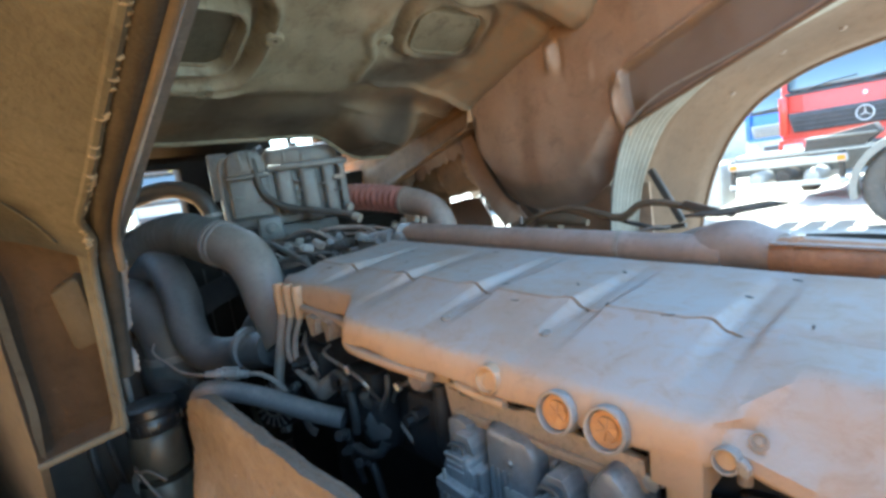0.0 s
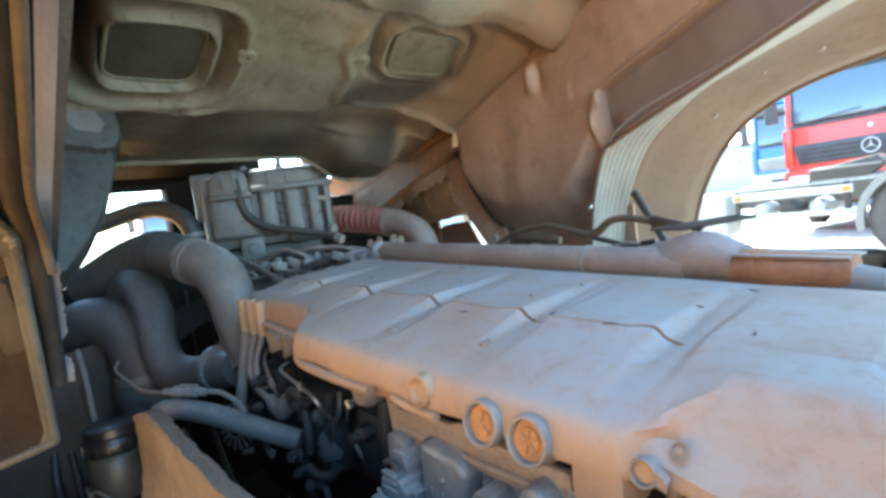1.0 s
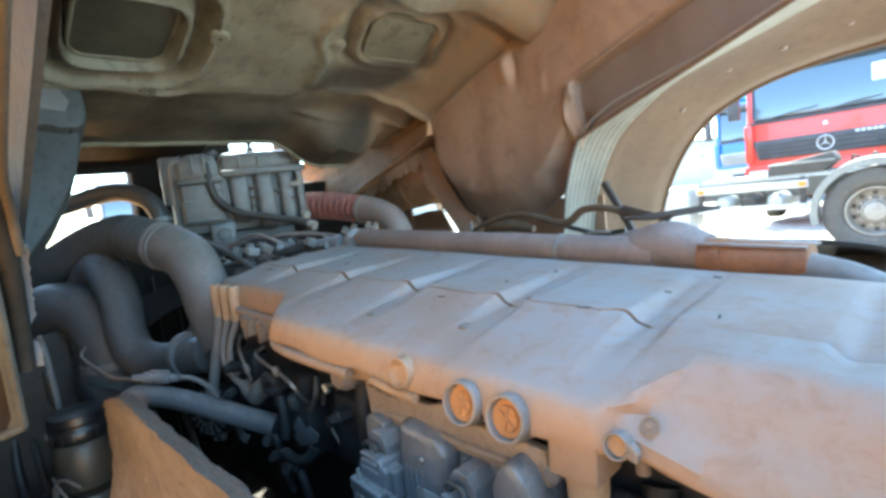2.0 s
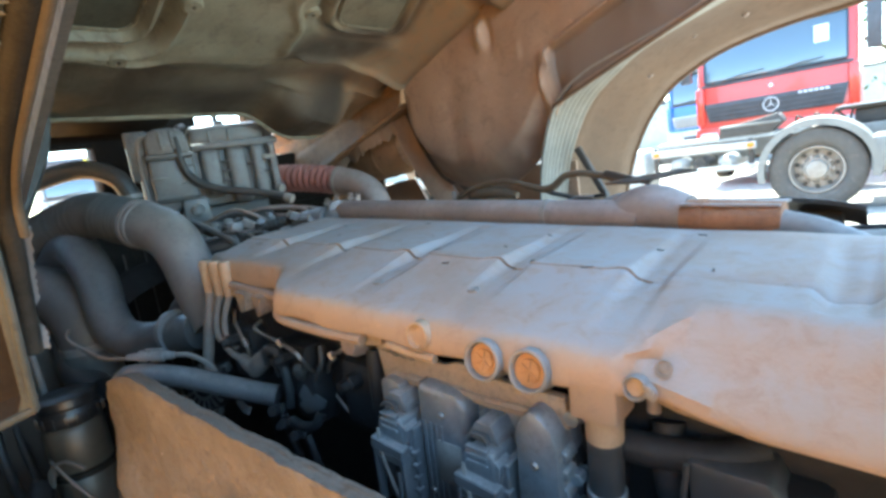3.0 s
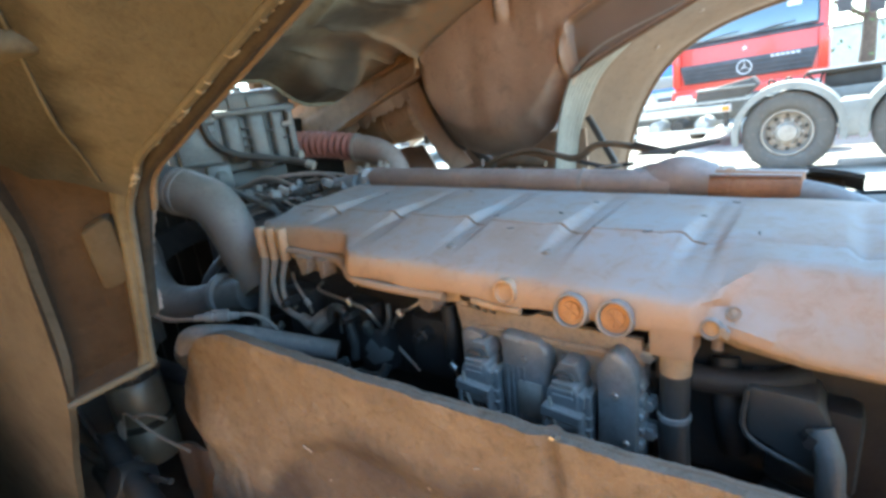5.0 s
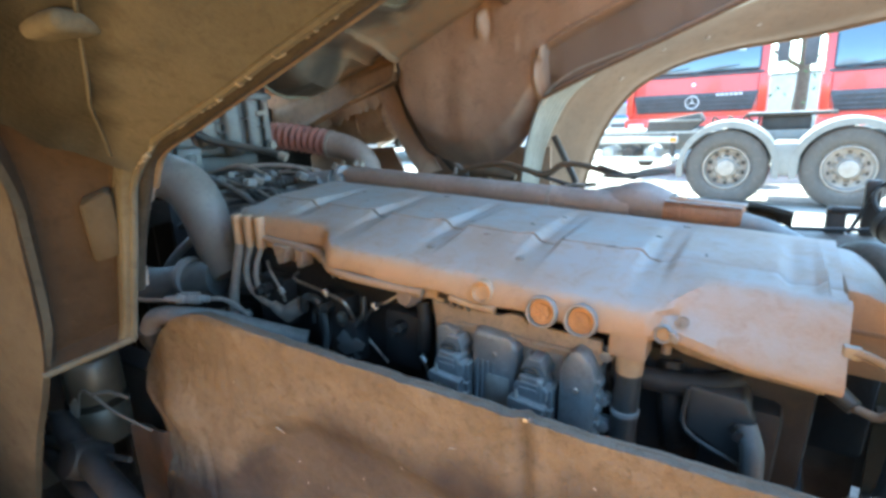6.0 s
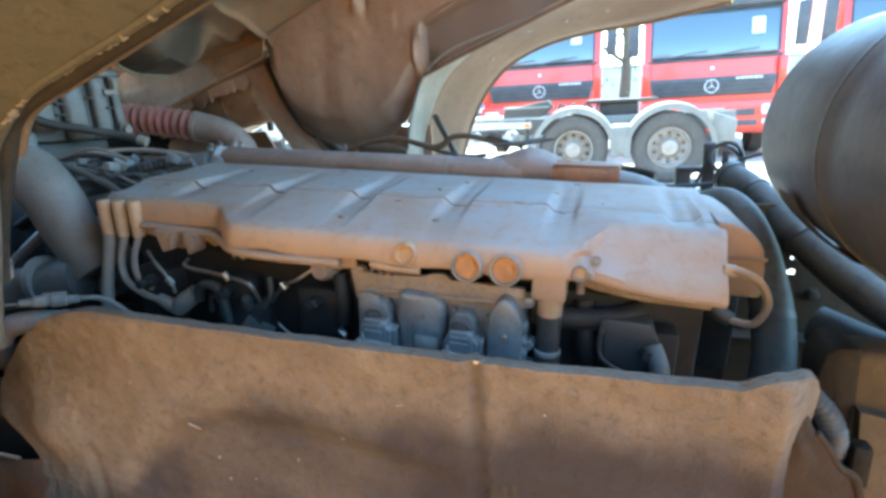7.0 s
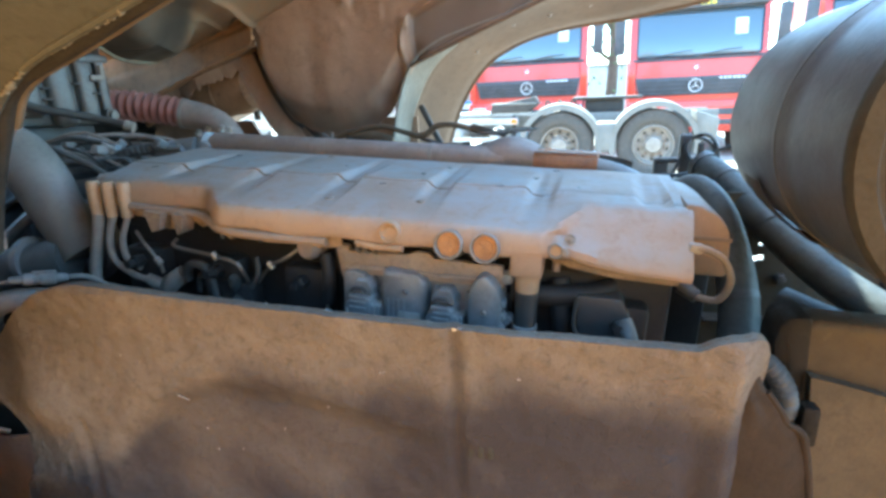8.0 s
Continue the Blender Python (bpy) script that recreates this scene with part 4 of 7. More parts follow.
part("loop", tube([(0.165, 0.645, 1.075), (0.175, 0.640, 1.105), (0.200, 0.638, 1.118), (0.226, 0.640, 1.108), (0.236, 0.642, 1.075), (0.240, 0.642, 1.030), (0.232, 0.640, 0.985)], 0.0110, 12, 6), "hose_dark", valve)
part("inner_loop", tube([(0.188, 0.652, 1.045), (0.196, 0.650, 1.082), (0.214, 0.650, 1.078), (0.218, 0.652, 1.030)], 0.007, 10, 6), "hose_dark", valve)
part("bulb", lathe([(0, 0.020), (0.009, 0.018), (0.014, 0.008), (0.013, -0.012), (0.008, -0.024), (0, -0.025)], pose(0.300, 0.640, 1.078, 25, 20), 16), "ribbed_hose", valve)
for q, r in (((0.206, 0.632, 0.978), 0.014), ((0.244, 0.628, 0.958), 0.012), ((0.272, 0.634, 0.935), 0.013), ((0.222, 0.630, 0.945), 0.009)):
    part("union", lathe([(0, 0), (r, 0), (r, 0.012), (r * 0.65, 0.014), (r * 0.65, 0.026), (r * 0.9, 0.027), (r * 0.9, 0.036), (0, 0.037)], pose(*q, 70, 0, 25), 6), "hose_dark", valve)
for pts, r in (([(0.252, 0.625, 0.965), (0.285, 0.630, 0.955), (0.318, 0.640, 0.962), (0.330, 0.652, 0.985)], 0.011), ([(0.210, 0.632, 0.965), (0.205, 0.640, 0.91), (0.212, 0.650, 0.85)], 0.009), ([(0.280, 0.638, 0.93), (0.290, 0.640, 0.89), (0.285, 0.65, 0.82)], 0.010), ([(0.330, 0.655, 1.06), (0.350, 0.662, 1.095), (0.345, 0.672, 1.13)], 0.007)):
    part("tube", tube(pts, r, 10), "hose_dark", valve)
for ob in valve.children:
    ob.location += Vector((0.060, 0, 0.035))
hose_tab = thing("hose_clip_tab", (0.12, 0.64, 0.99), "torn grey clip tab under the coolant hose", "clip")
part("tab", prism([(0, 0.006), (0.018, 0.018), (0.050, 0.012), (0.070, 0.016), (0.064, -0.006), (0.040, -0.010), (0.022, -0.004)], 0.004, pose(0.075, 0.618, 0.993, 75, 10, 0), 0.0012), "hose", hose_tab)

sensor = thing("round_sensor", (0.56, 0.64, 1.12), "round rusty sensor body under the cover", "sensor")
part("body", eng(lathe([(0, 0.03), (0.018, 0.03), (0.026, 0.018), (0.028, 0), (0.022, -0.05)], pose(0.575, 0.65, -0.115, 90), 18)), "pipe", sensor)
part("stem", eng(tube([(0.605, 0.655, -0.13), (0.615, 0.645, -0.18), (0.61, 0.65, -0.24)], 0.016, 10)), "block", sensor)

module = thing("plastic_module", (-0.83, 1.08, 1.45), "grey ribbed plastic housing with clips, dusty", "housing")
MM = pose(-0.745, 1.09, 1.0, 0, 0, -20)      # local x out of the face, local y along it
part("body", box((-0.22, -0.255, 0.46), (0.0, 0.255, 0.69), 0.02, MM), "module", module)
part("back_plate", box((-0.05, -0.278, 0.59), (-0.006, -0.20, 0.775), 0.008, MM), "module", module)
part("lid", box((-0.23, -0.06, 0.69), (0.006, 0.262, 0.775), 0.022, MM, 3), "module", module)
part("lip", box((-0.02, -0.065, 0.676), (0.036, 0.268, 0.704), 0.009, MM, 3), "module", module, "thick moulded lip")
DOME = MM @ pose(0.0, -0.142, 0.0) @ pose(0, 0, 0, 90, 0, 90)
hood = part("hood", prism([(-0.073, 0.675), (0.073, 0.675), (0.073, 0.715)] + [(0.073 * math.cos(a) ** 0.6, 0.715 + 0.058 * math.sin(a)) for a in (math.pi / 2 * k / 7 for k in range(1, 7))] + [(0, 0.774)] + [(-0.073 * math.sin(a) ** 0.6, 0.715 + 0.058 * math.cos(a)) for a in (math.pi / 2 * k / 7 for k in range(1, 7))] + [(-0.073, 0.715)], 0.050, DOME, 0.012), "module", module, "domed moulded hood")
for y in (-0.018, 0.022):
    part("ridge", prism([(y - 0.006, 0.693), (y + 0.006, 0.693), (y + 0.003, 0.765), (y - 0.009, 0.765)], 0.060, DOME, 0.003), "module", hood)
part("hood_lip", box((0.0, -0.222, 0.660), (0.058, -0.060, 0.677), 0.006, MM), "module", module)
part("left_face", box((-0.01, -0.218, 0.500), (0.034, -0.062, 0.662), 0.012, MM, 3), "module", module)
for y0, y1, z in ((-0.220, -0.165, 0.585), (-0.12, -0.062, 0.560), (-0.218, -0.10, 0.512), (-0.10, -0.062, 0.625)):
    part("ledge", box((0.02, y0, z), (0.042, y1, z + 0.008), 0.003, MM), "module", module)
part("lower_box", box((-0.05, -0.135, 0.405), (0.036, -0.040, 0.500), 0.012, MM), "module", module)
part("round_boss", lathe([(0, 0.020), (0.012, 0.020), (0.014, 0.012), (0.020, 0.012), (0.024, 0.006), (0.025, -0.01)], MM @ pose(0.036, -0.085, 0.452, 0, 90), 22), "module", module)
for y, w, low in ((0.000, 0.040, 0.49), (0.098, 0.042, 0.455), (0.182, 0.030, 0.470), (0.236, 0.016, 0.480)):
    part("bulged_face", box((-0.03, y - w, low), (0.030 + 0.1 * w, y + w, 0.685), 0.6 * w, MM, 4), "module", module)
for y, z in ((0.048, 0.622), (0.050, 0.585), (0.046, 0.548), (0.147, 0.60), (0.210, 0.610), (0.208, 0.565)):
    part("clip", box((0.0, y - 0.016, z), (0.046, y + 0.013, z + 0.007), 0.002, MM), "hose_dark", module)
part("latch", prism([(-0.022, 0.0), (0.026, 0.0), (0.026, 0.052), (0.012, 0.052), (0.012, 0.018), (-0.022, 0.018)], 0.012, MM @ pose(0.034, 0.215, 0.615) @ pose(0, 0, 0, 90, 0, 90), 0.002), "cap_rim", module)
for y, z0, z1 in ((0.012, 0.70, 0.752), (0.085, 0.70, 0.748), (0.225, 0.70, 0.757)):
    part("lid_rib", box((-0.01, y - 0.005, z0), (0.016, y + 0.005, z1), 0.004, MM), "module", module)
part("block", box((-0.055, 0.050, 0.772), (-0.015, 0.080, 0.792), 0.005, MM), "module", module)
part("foot", box((-0.20, -0.24, 0.36), (-0.03, 0.20, 0.46), 0.015, MM), "hose_dark", module)
spig = part("spigot", rod(MM @ Vector((0.0, 0.235, 0.495)), MM @ Vector((0.052, 0.238, 0.490)), 0.020, 0.022, 16), "module", module)
part("cap", rod(MM @ Vector((0.052, 0.238, 0.490)), MM @ Vector((0.072, 0.239, 0.488)), 0.016, 0.014, 16), "cap_rim", spig)
drain = thing("breather_hose", (-0.68, 1.0, 1.55), "dark rubber hose draped over the plastic housing", "hose")
part("hose", tube([MM @ Vector(p) for p in ((0.0, -0.07, 0.775), (0.03, -0.10, 0.755), (0.045, -0.11, 0.68), (0.05, -0.09, 0.59), (0.07, -0.02, 0.53), (0.10, 0.08, 0.50), (0.13, 0.17, 0.475), (0.17, 0.23, 0.45))], 0.0145, 12), "hose_dark", drain)
part("end_clip", rod(MM @ Vector((0.165, 0.225, 0.452)), MM @ Vector((0.185, 0.245, 0.44)), 0.019, None, 12), "cap_rim", drain)
side_hose = thing("bleed_hose", (-0.95, 0.75, 1.5), "black rubber hose dropping beside the plastic housing", "hose")
part("hose", tube([(-1.10, 0.40, 1.60), (-1.06, 0.55, 1.635), (-0.98, 0.66, 1.662), (-0.90, 0.725, 1.655), (-0.84, 0.775, 1.615), (-0.815, 0.80, 1.55), (-0.81, 0.805, 1.47)], 0.034, 16), "hose_dark", side_hose)
part("clamp", rod((-0.8155, 0.80, 1.545), (-0.814, 0.801, 1.530), 0.039, None, 18), "hose_blue", side_hose)
drain2 = thing("overflow_tube", (-0.74, 0.86, 1.5), "thin grey tube down the housing's side", "hose")
part("tube", tube([MM @ Vector(p) for p in ((0.03, -0.19, 0.75), (0.035, -0.235, 0.73), (0.03, -0.245, 0.62), (0.03, -0.24, 0.50))], 0.006, 8), "wire", drain2)

charge = thing("charge_air_hose", (-0.5, 1.42, 1.45), "red ringed silicone hose with a grey elbow", "hose")
part("hose", tube([(-0.76, 1.345, 1.530), (-0.64, 1.385, 1.522), (-0.52, 1.425, 1.502), (-0.42, 1.455, 1.480)], 0.054, 26, 26, ribs=0.0055, pitch=0.0305), "red_hose", charge, "red ringed silicone hose")
part("elbow", tube([(-0.425, 1.453, 1.481), (-0.36, 1.475, 1.462), (-0.29, 1.485, 1.425), (-0.245, 1.48, 1.365), (-0.22, 1.46, 1.28)], [0.056, 0.056, 0.055, 0.054, 0.052], 22), "pipe", charge, "grey-brown dusty elbow")
part("clamp", rod((-0.432, 1.451, 1.483), (-0.420, 1.455, 1.480), 0.0595, None, 24), "cap_rim", charge)
part("clamp", rod((-0.752, 1.347, 1.530), (-0.738, 1.352, 1.529), 0.0595, None, 24), "hose_dark", charge)

gear = thing("timing_case", (-0.3, 1.0, 0.6), "grimy timing case at the engine's front end", "engine part")
part("case", box((-0.50, 0.80, 0.62), (-0.02, 1.34, 1.295), 0.04), "block", gear)
part("upper_case", box((-0.74, 0.86, 1.0), (-0.45, 1.40, 1.325), 0.04), "block", gear)
part("cover_plate", lathe([(0, 0.02), (0.10, 0.018), (0.12, 0.0)], pose(-0.25, 0.80, 1.15, 90), 26), "ecu", gear)
part("outlet", tube([(-0.30, 1.12, 1.27), (-0.24, 1.11, 1.34), (-0.20, 1.09, 1.36)], [0.05, 0.045, 0.04], 16), "ecu", gear)
for k in range(6):
    part("bolt", hexbolt((-0.44 + 0.075 * k, 0.80, 1.25), 0.011, 0.014, FRONT), "steel", gear)

# cluttered cables and unions between the housing and the engine
tangle = thing("cable_tangle", (-0.4, 1.0, 1.38), "tangle of dusty cables and small pipes", "cable")
rnd = random.Random(4)
for k in range(17):
    y0 = 0.80 + 0.026 * k
    z0 = 1.35 + 0.06 * rnd.random()
    pts = [(-0.66 + 0.06 * rnd.random(), y0, z0), (-0.50, y0 + 0.09 * (rnd.random() - 0.4), z0 + 0.06 * (rnd.random() - 0.2)), (-0.36, y0 + 0.08 * rnd.random(), z0 + 0.06 * (rnd.random() - 0.4)), (-0.22 - 0.08 * rnd.random(), y0 + 0.09 * rnd.random() + 0.02, 1.335 + 0.03 * rnd.random()), (-0.16, y0 + 0.10 * rnd.random(), 1.29)]
    part("cable", tube(pts, 0.004 + 0.007 * rnd.random() ** 2, 8), rnd.choice(["hose_dark", "wire", "lower_hose", "hose", "pipe"]), tangle)
for k in range(9):
    c = Vector((-0.56 + 0.05 * k, 0.86 + 0.035 * ((k * 5) % 7), 1.375 + 0.03 * rnd.random()))
    part("union", box(Vector((-0.020, -0.012, -0.012)), Vector((0.020, 0.012, 0.013)), 0.005, Matrix.Translation(c) @ pose(0, 0, 0, 40 * rnd.random(), 40 * rnd.random(), 180 * rnd.random())), rnd.choice(["white_plug", "ecu", "hose", "plug", "pipe"]), tangle)
part("ringed_sleeve", tube([(-0.33, 0.97, 1.345), (-0.26, 1.0, 1.375), (-0.20, 1.04, 1.385)], 0.017, 12, 14, ribs=0.002, pitch=0.008), "hose_dark", tangle)

radiator = thing("radiator", (-1.1, 1.0, 0.9), "dark finned radiator and cowl in front of the engine", "radiator")
part("core", box((-1.20, -0.40, 0.35), (-1.08, 1.95, 1.405), 0.01), "underseal", radiator)
# dark boxes added round the core to close the view and block light
part("side_filler", box((-1.20, 1.45, 1.38), (-1.10, 1.99, 1.66), 0.02), "underseal", radiator)
part("upper_filler", box((-1.20, 0.80, 1.38), (-1.10, 1.46, 1.795), 0.02), "underseal", radiator, "black filler box above the core")
part("rail_filler", box((-1.14, 0.36, 1.752), (-1.105, 0.81, 1.79), 0.008), "underseal", radiator)
part("top_rail", box((-1.13, 0.40, 1.778), (-1.10, 1.235, 1.885), 0.006), "underseal", radiator, "thin black top rail")
part("post", box((-1.13, 1.325, 1.79), (-1.11, 1.347, 1.94), 0.004), "hose_dark", radiator)
part("post", box((-1.12, 1.455, 1.79), (-1.06, 1.52, 1.96), 0.008), "sill", radiator)
part("near_filler", box((-1.20, -0.40, 1.38), (-1.10, 0.37, 1.80), 0.02), "underseal", radiator)
part("leg", box((-1.18, 0.30, 0.20), (-1.10, 0.42, 0.36), 0.01), "chassis", radiator)
part("leg", box((-1.18, 1.40, 0.20), (-1.10, 1.52, 0.36), 0.01), "chassis", radiator)
part("cowl", sheet(lambda u, v: Vector((-1.03 + 0.12 * u, 0.95 + (0.48 - 0.10 * u) * math.cos(v), 0.90 + (0.38 - 0.08 * u) * math.sin(v))), [i / 5 for i in range(6)], [2 * math.pi * i / 40 for i in range(41)], (0.004, 0, 0)), "underseal", radiator)
for k in range(16):
    part("fin", box((-1.035, 0.47 + 0.08 * k, 0.58), (-1.03, 0.475 + 0.08 * k, 1.32)), "chassis", radiator)
stay = thing("support_stay", (-0.55, 0.75, 1.1), "pale flat support stay", "stay")
part("bar", tube([(-0.62, 0.72, 1.02), (-0.52, 0.74, 1.14), (-0.36, 0.78, 1.26)], 0.016, 8), "hose_blue", stay)
part("bar", tube([(-0.66, 0.86, 1.22), (-0.52, 0.84, 1.27), (-0.36, 0.84, 1.30)], 0.011, 8), "hose_dark", stay)

reservoir = thing("fluid_reservoir", (-0.40, 0.38, 0.70), "grey-brown fluid reservoir with a black screw cap", "reservoir")
RES = pose(-0.40, 0.38, 0.70)
part("body", lathe([(0, 0), (0.066, 0.0), (0.074, 0.015), (0.076, 0.110), (0.070, 0.118), (0.070, 0.132), (0.074, 0.140), (0.074, 0.245), (0.064, 0.262), (0.050, 0.270), (0, 0.270)], RES, 32), "reservoir", reservoir, "grey-brown plastic body")
cap = part("cap", lathe([(0.050, 0.262), (0.071, 0.262), (0.075, 0.268), (0.075, 0.296), (0.070, 0.302), (0.070, 0.310), (0.073, 0.314), (0.071, 0.334), (0.060, 0.340), (0.030, 0.337), (0, 0.337)], RES, 32), "cap_black", reservoir, "black ribbed screw cap")
for k in range(16):
    part("grip", box((0.072, -0.005, 0.268), (0.079, 0.005, 0.296), 0.0015, RES @ pose(0, 0, 0, 0, 0, 22.5 * k)), "cap_black", cap)
part("strap", lathe([(0.070, 0.116), (0.080, 0.117), (0.080, 0.134), (0.070, 0.135)], RES, 32), "underseal", reservoir)
part("outlet", tube([(-0.36, 0.32, 0.74), (-0.33, 0.29, 0.72), (-0.31, 0.28, 0.66)], 0.014, 10), "hose_dark", reservoir)
bracket = thing("cowl_bracket", (-0.42, 0.42, 1.1), "grey folded bracket plate behind the wheel arch", "bracket")
part("plate", box((-0.665, 0.345, 1.02), (-0.500, 0.357, 1.115), 0.004), "hose", bracket)
part("rib", tube([(-0.60, 0.352, 1.23), (-0.545, 0.352, 1.19), (-0.502, 0.352, 1.09), (-0.497, 0.352, 1.00)], 0.008, 8), "hose", bracket)

# dark panel, added to hide the bright ground past the arch
wing = thing("front_ground_block", (-0.75, 0.0, 0.3), "dark panel added to hide bright ground ahead of the arch", "panel")
part("panel", sheet(lambda u, v: Vector((-0.80 + 0.05 * math.sin(u * 3), -0.70 + 1.16 * u, 0.21 + 1.0 * v + 0.01 * math.sin(u * 20))), [i / 12 for i in range(13)], [i / 10 for i in range(11)], (-0.01, 0, 0)), "chassis", wing)
part("fold", tube([(-0.78, 0.46, 0.25), (-0.78, 0.46, 0.7), (-0.79, 0.46, 1.2)], 0.02, 8), "chassis", wing)
# unseen panel, added to keep ground bounce off the front hoses
outer = thing("bounce_block", (-0.6, -0.05, 0.25), "unseen dark panel added to keep bounced light off the hoses", "panel")
part("panel", sheet(lambda u, v: Vector((-1.15 + 1.08 * u, -0.06 - 0.04 * math.sin(u * 3), 0.22 + 1.45 * v)), [i / 12 for i in range(13)], [i / 8 for i in range(9)], (0, -0.012, 0)), "underseal", outer)
part("stiffener", tube([(-1.12, -0.045, 0.9), (-0.6, -0.085, 0.9), (-0.10, -0.05, 0.9)], 0.014, 8), "underseal", outer)
# dark sheet, added to hide sunlit ground under the engine
tray = thing("ground_block_sheet", (0.3, 0.8, 0.4), "black sheet added under the engine to hide the ground", "panel")
part("tray", box((-1.1, 0.22, 0.40), (2.6, 1.70, 0.415), 0.004), "chassis", tray)
for x in (-0.6, 0.4, 1.3):
    part("hanger", box((x, 0.50, 0.41), (x + 0.04, 0.52, 0.56), 0.003), "chassis", tray)
far_panel = thing("far_front_panel", (-0.8, 2.0, 0.3), "dark brown body panel at the far front corner", "panel")
for k, pts in enumerate(([(-1.6, 0.3), (-0.73, 0.3), (-0.73, 1.80), (-1.6, 1.80)], [(-0.73, 1.452), (-0.52, 1.462), (-0.43, 1.80), (-0.73, 1.80)], [(-0.73, 0.3), (-0.40, 0.3), (-0.45, 1.312), (-0.515, 1.428), (-0.62, 1.427), (-0.73, 1.412)], [(-0.275, 0.3), (0.36, 0.3), (0.36, 1.42), (0.02, 1.43), (-0.13, 1.48), (-0.36, 1.60), (-0.36, 1.50)])):
    part("sheet", prism(pts, 0.012, pose(0, 2.0 + 0.004 * k, 0, 90)), "sill" if k == 1 else "cab_brown", far_panel)
part("tank", lathe([(0, -0.21), (0.06, -0.205), (0.105, -0.17), (0.110, -0.165), (0.118, -0.12), (0.118, 0.0), (0.121, 0.003), (0.121, 0.012), (0.118, 0.015), (0.118, 0.12), (0.105, 0.17), (0.06, 0.20), (0, 0.205)], pose(-0.575, 1.90, 1.572, 0, 84), 36), "sill", far_panel, "dusty brown round tank")

# low parts seen under the near panel: axle, springs, cables
axle = thing("steering_rods", (0.0, 0.2, 0.75), "grimy steering rods and linkage in the dark", "linkage")
part("rod", tube([(-0.36, 0.27, 0.825), (-0.2, 0.24, 0.82), (0.2, 0.20, 0.78)], 0.03, 12), "block", axle)
part("rod", tube([(-0.45, 0.25, 0.72), (0.0, 0.20, 0.73), (0.3, 0.16, 0.70)], 0.026, 12), "block", axle)
part("joint", lathe([(0, -0.05), (0.04, -0.045), (0.05, 0), (0.04, 0.045), (0, 0.05)], pose(-0.15, 0.235, 0.80, 60), 16), "block", axle)
for k in range(7):
    part("spring_leaf", box((-0.9, 0.12, 0.50 + 0.022 * k), (0.9 - 0.10 * (6 - k), 0.20, 0.519 + 0.022 * k), 0.003), "chassis", axle)
ties = thing("loose_cables", (-0.2, 0.28, 0.9), "loose thin cables with a torn tag", "cable")
for pts, r in (([(-0.32, 0.30, 0.86), (-0.25, 0.29, 0.93), (-0.17, 0.285, 0.945), (-0.10, 0.30, 0.91), (0.02, 0.32, 0.885)], 0.0035), ([(-0.17, 0.285, 0.945), (-0.12, 0.30, 0.96), (-0.06, 0.32, 0.95)], 0.004), ([(-0.5, 0.28, 0.80), (-0.35, 0.26, 0.84), (-0.2, 0.25, 0.81), (0.0, 0.27, 0.83)], 0.007)):
    part("wire", tube(pts, r, 8), "lower_hose" if r < 0.006 else "block", ties)
brake_hoses = thing("brake_hoses", (-0.4, 0.25, 0.75), "two grimy black hoses drooping behind the wheel arch", "hose")
part("hose", tube([(-0.79, 0.26, 0.93), (-0.755, 0.25, 0.835), (-0.70, 0.25, 0.755), (-0.53, 0.25, 0.738), (-0.36, 0.25, 0.765), (-0.16, 0.255, 0.80)], 0.013, 10, 5), "hose_dark", brake_hoses)
part("hose", tube([(-0.79, 0.30, 0.90), (-0.72, 0.30, 0.80), (-0.60, 0.30, 0.72), (-0.49, 0.295, 0.70), (-0.30, 0.27, 0.74), (-0.10, 0.25, 0.775)], 0.010, 10, 5), "hose_dark", brake_hoses)
part("tag", prism([(0, 0), (0.03, 0.008), (0.034, 0.045), (0.012, 0.06), (-0.006, 0.04)], 0.002, pose(-0.33, 0.285, 0.83, 80, 0, 10)), "hose", ties)

# ---------------------------------------------------------------- noise shield at the near side
def shield_top(x):
    t = [(-0.115, 0.98), (-0.10, 1.015), (-0.084, 1.037), (-0.05, 1.060), (-0.019, 1.080), (0.043, 1.121), (0.098, 1.155), (0.135, 1.175), (0.169, 1.186), (0.20, 1.193), (0.235, 1.197), (0.5, 1.188), (0.96, 1.174), (1.25, 1.172), (1.285, 1.174), (1.305, 1.186), (1.325, 1.192), (1.36, 1.190), (1.385, 1.178), (1.398, 1.150), (1.405, 1.09)]
    return lerp_table(x, t)


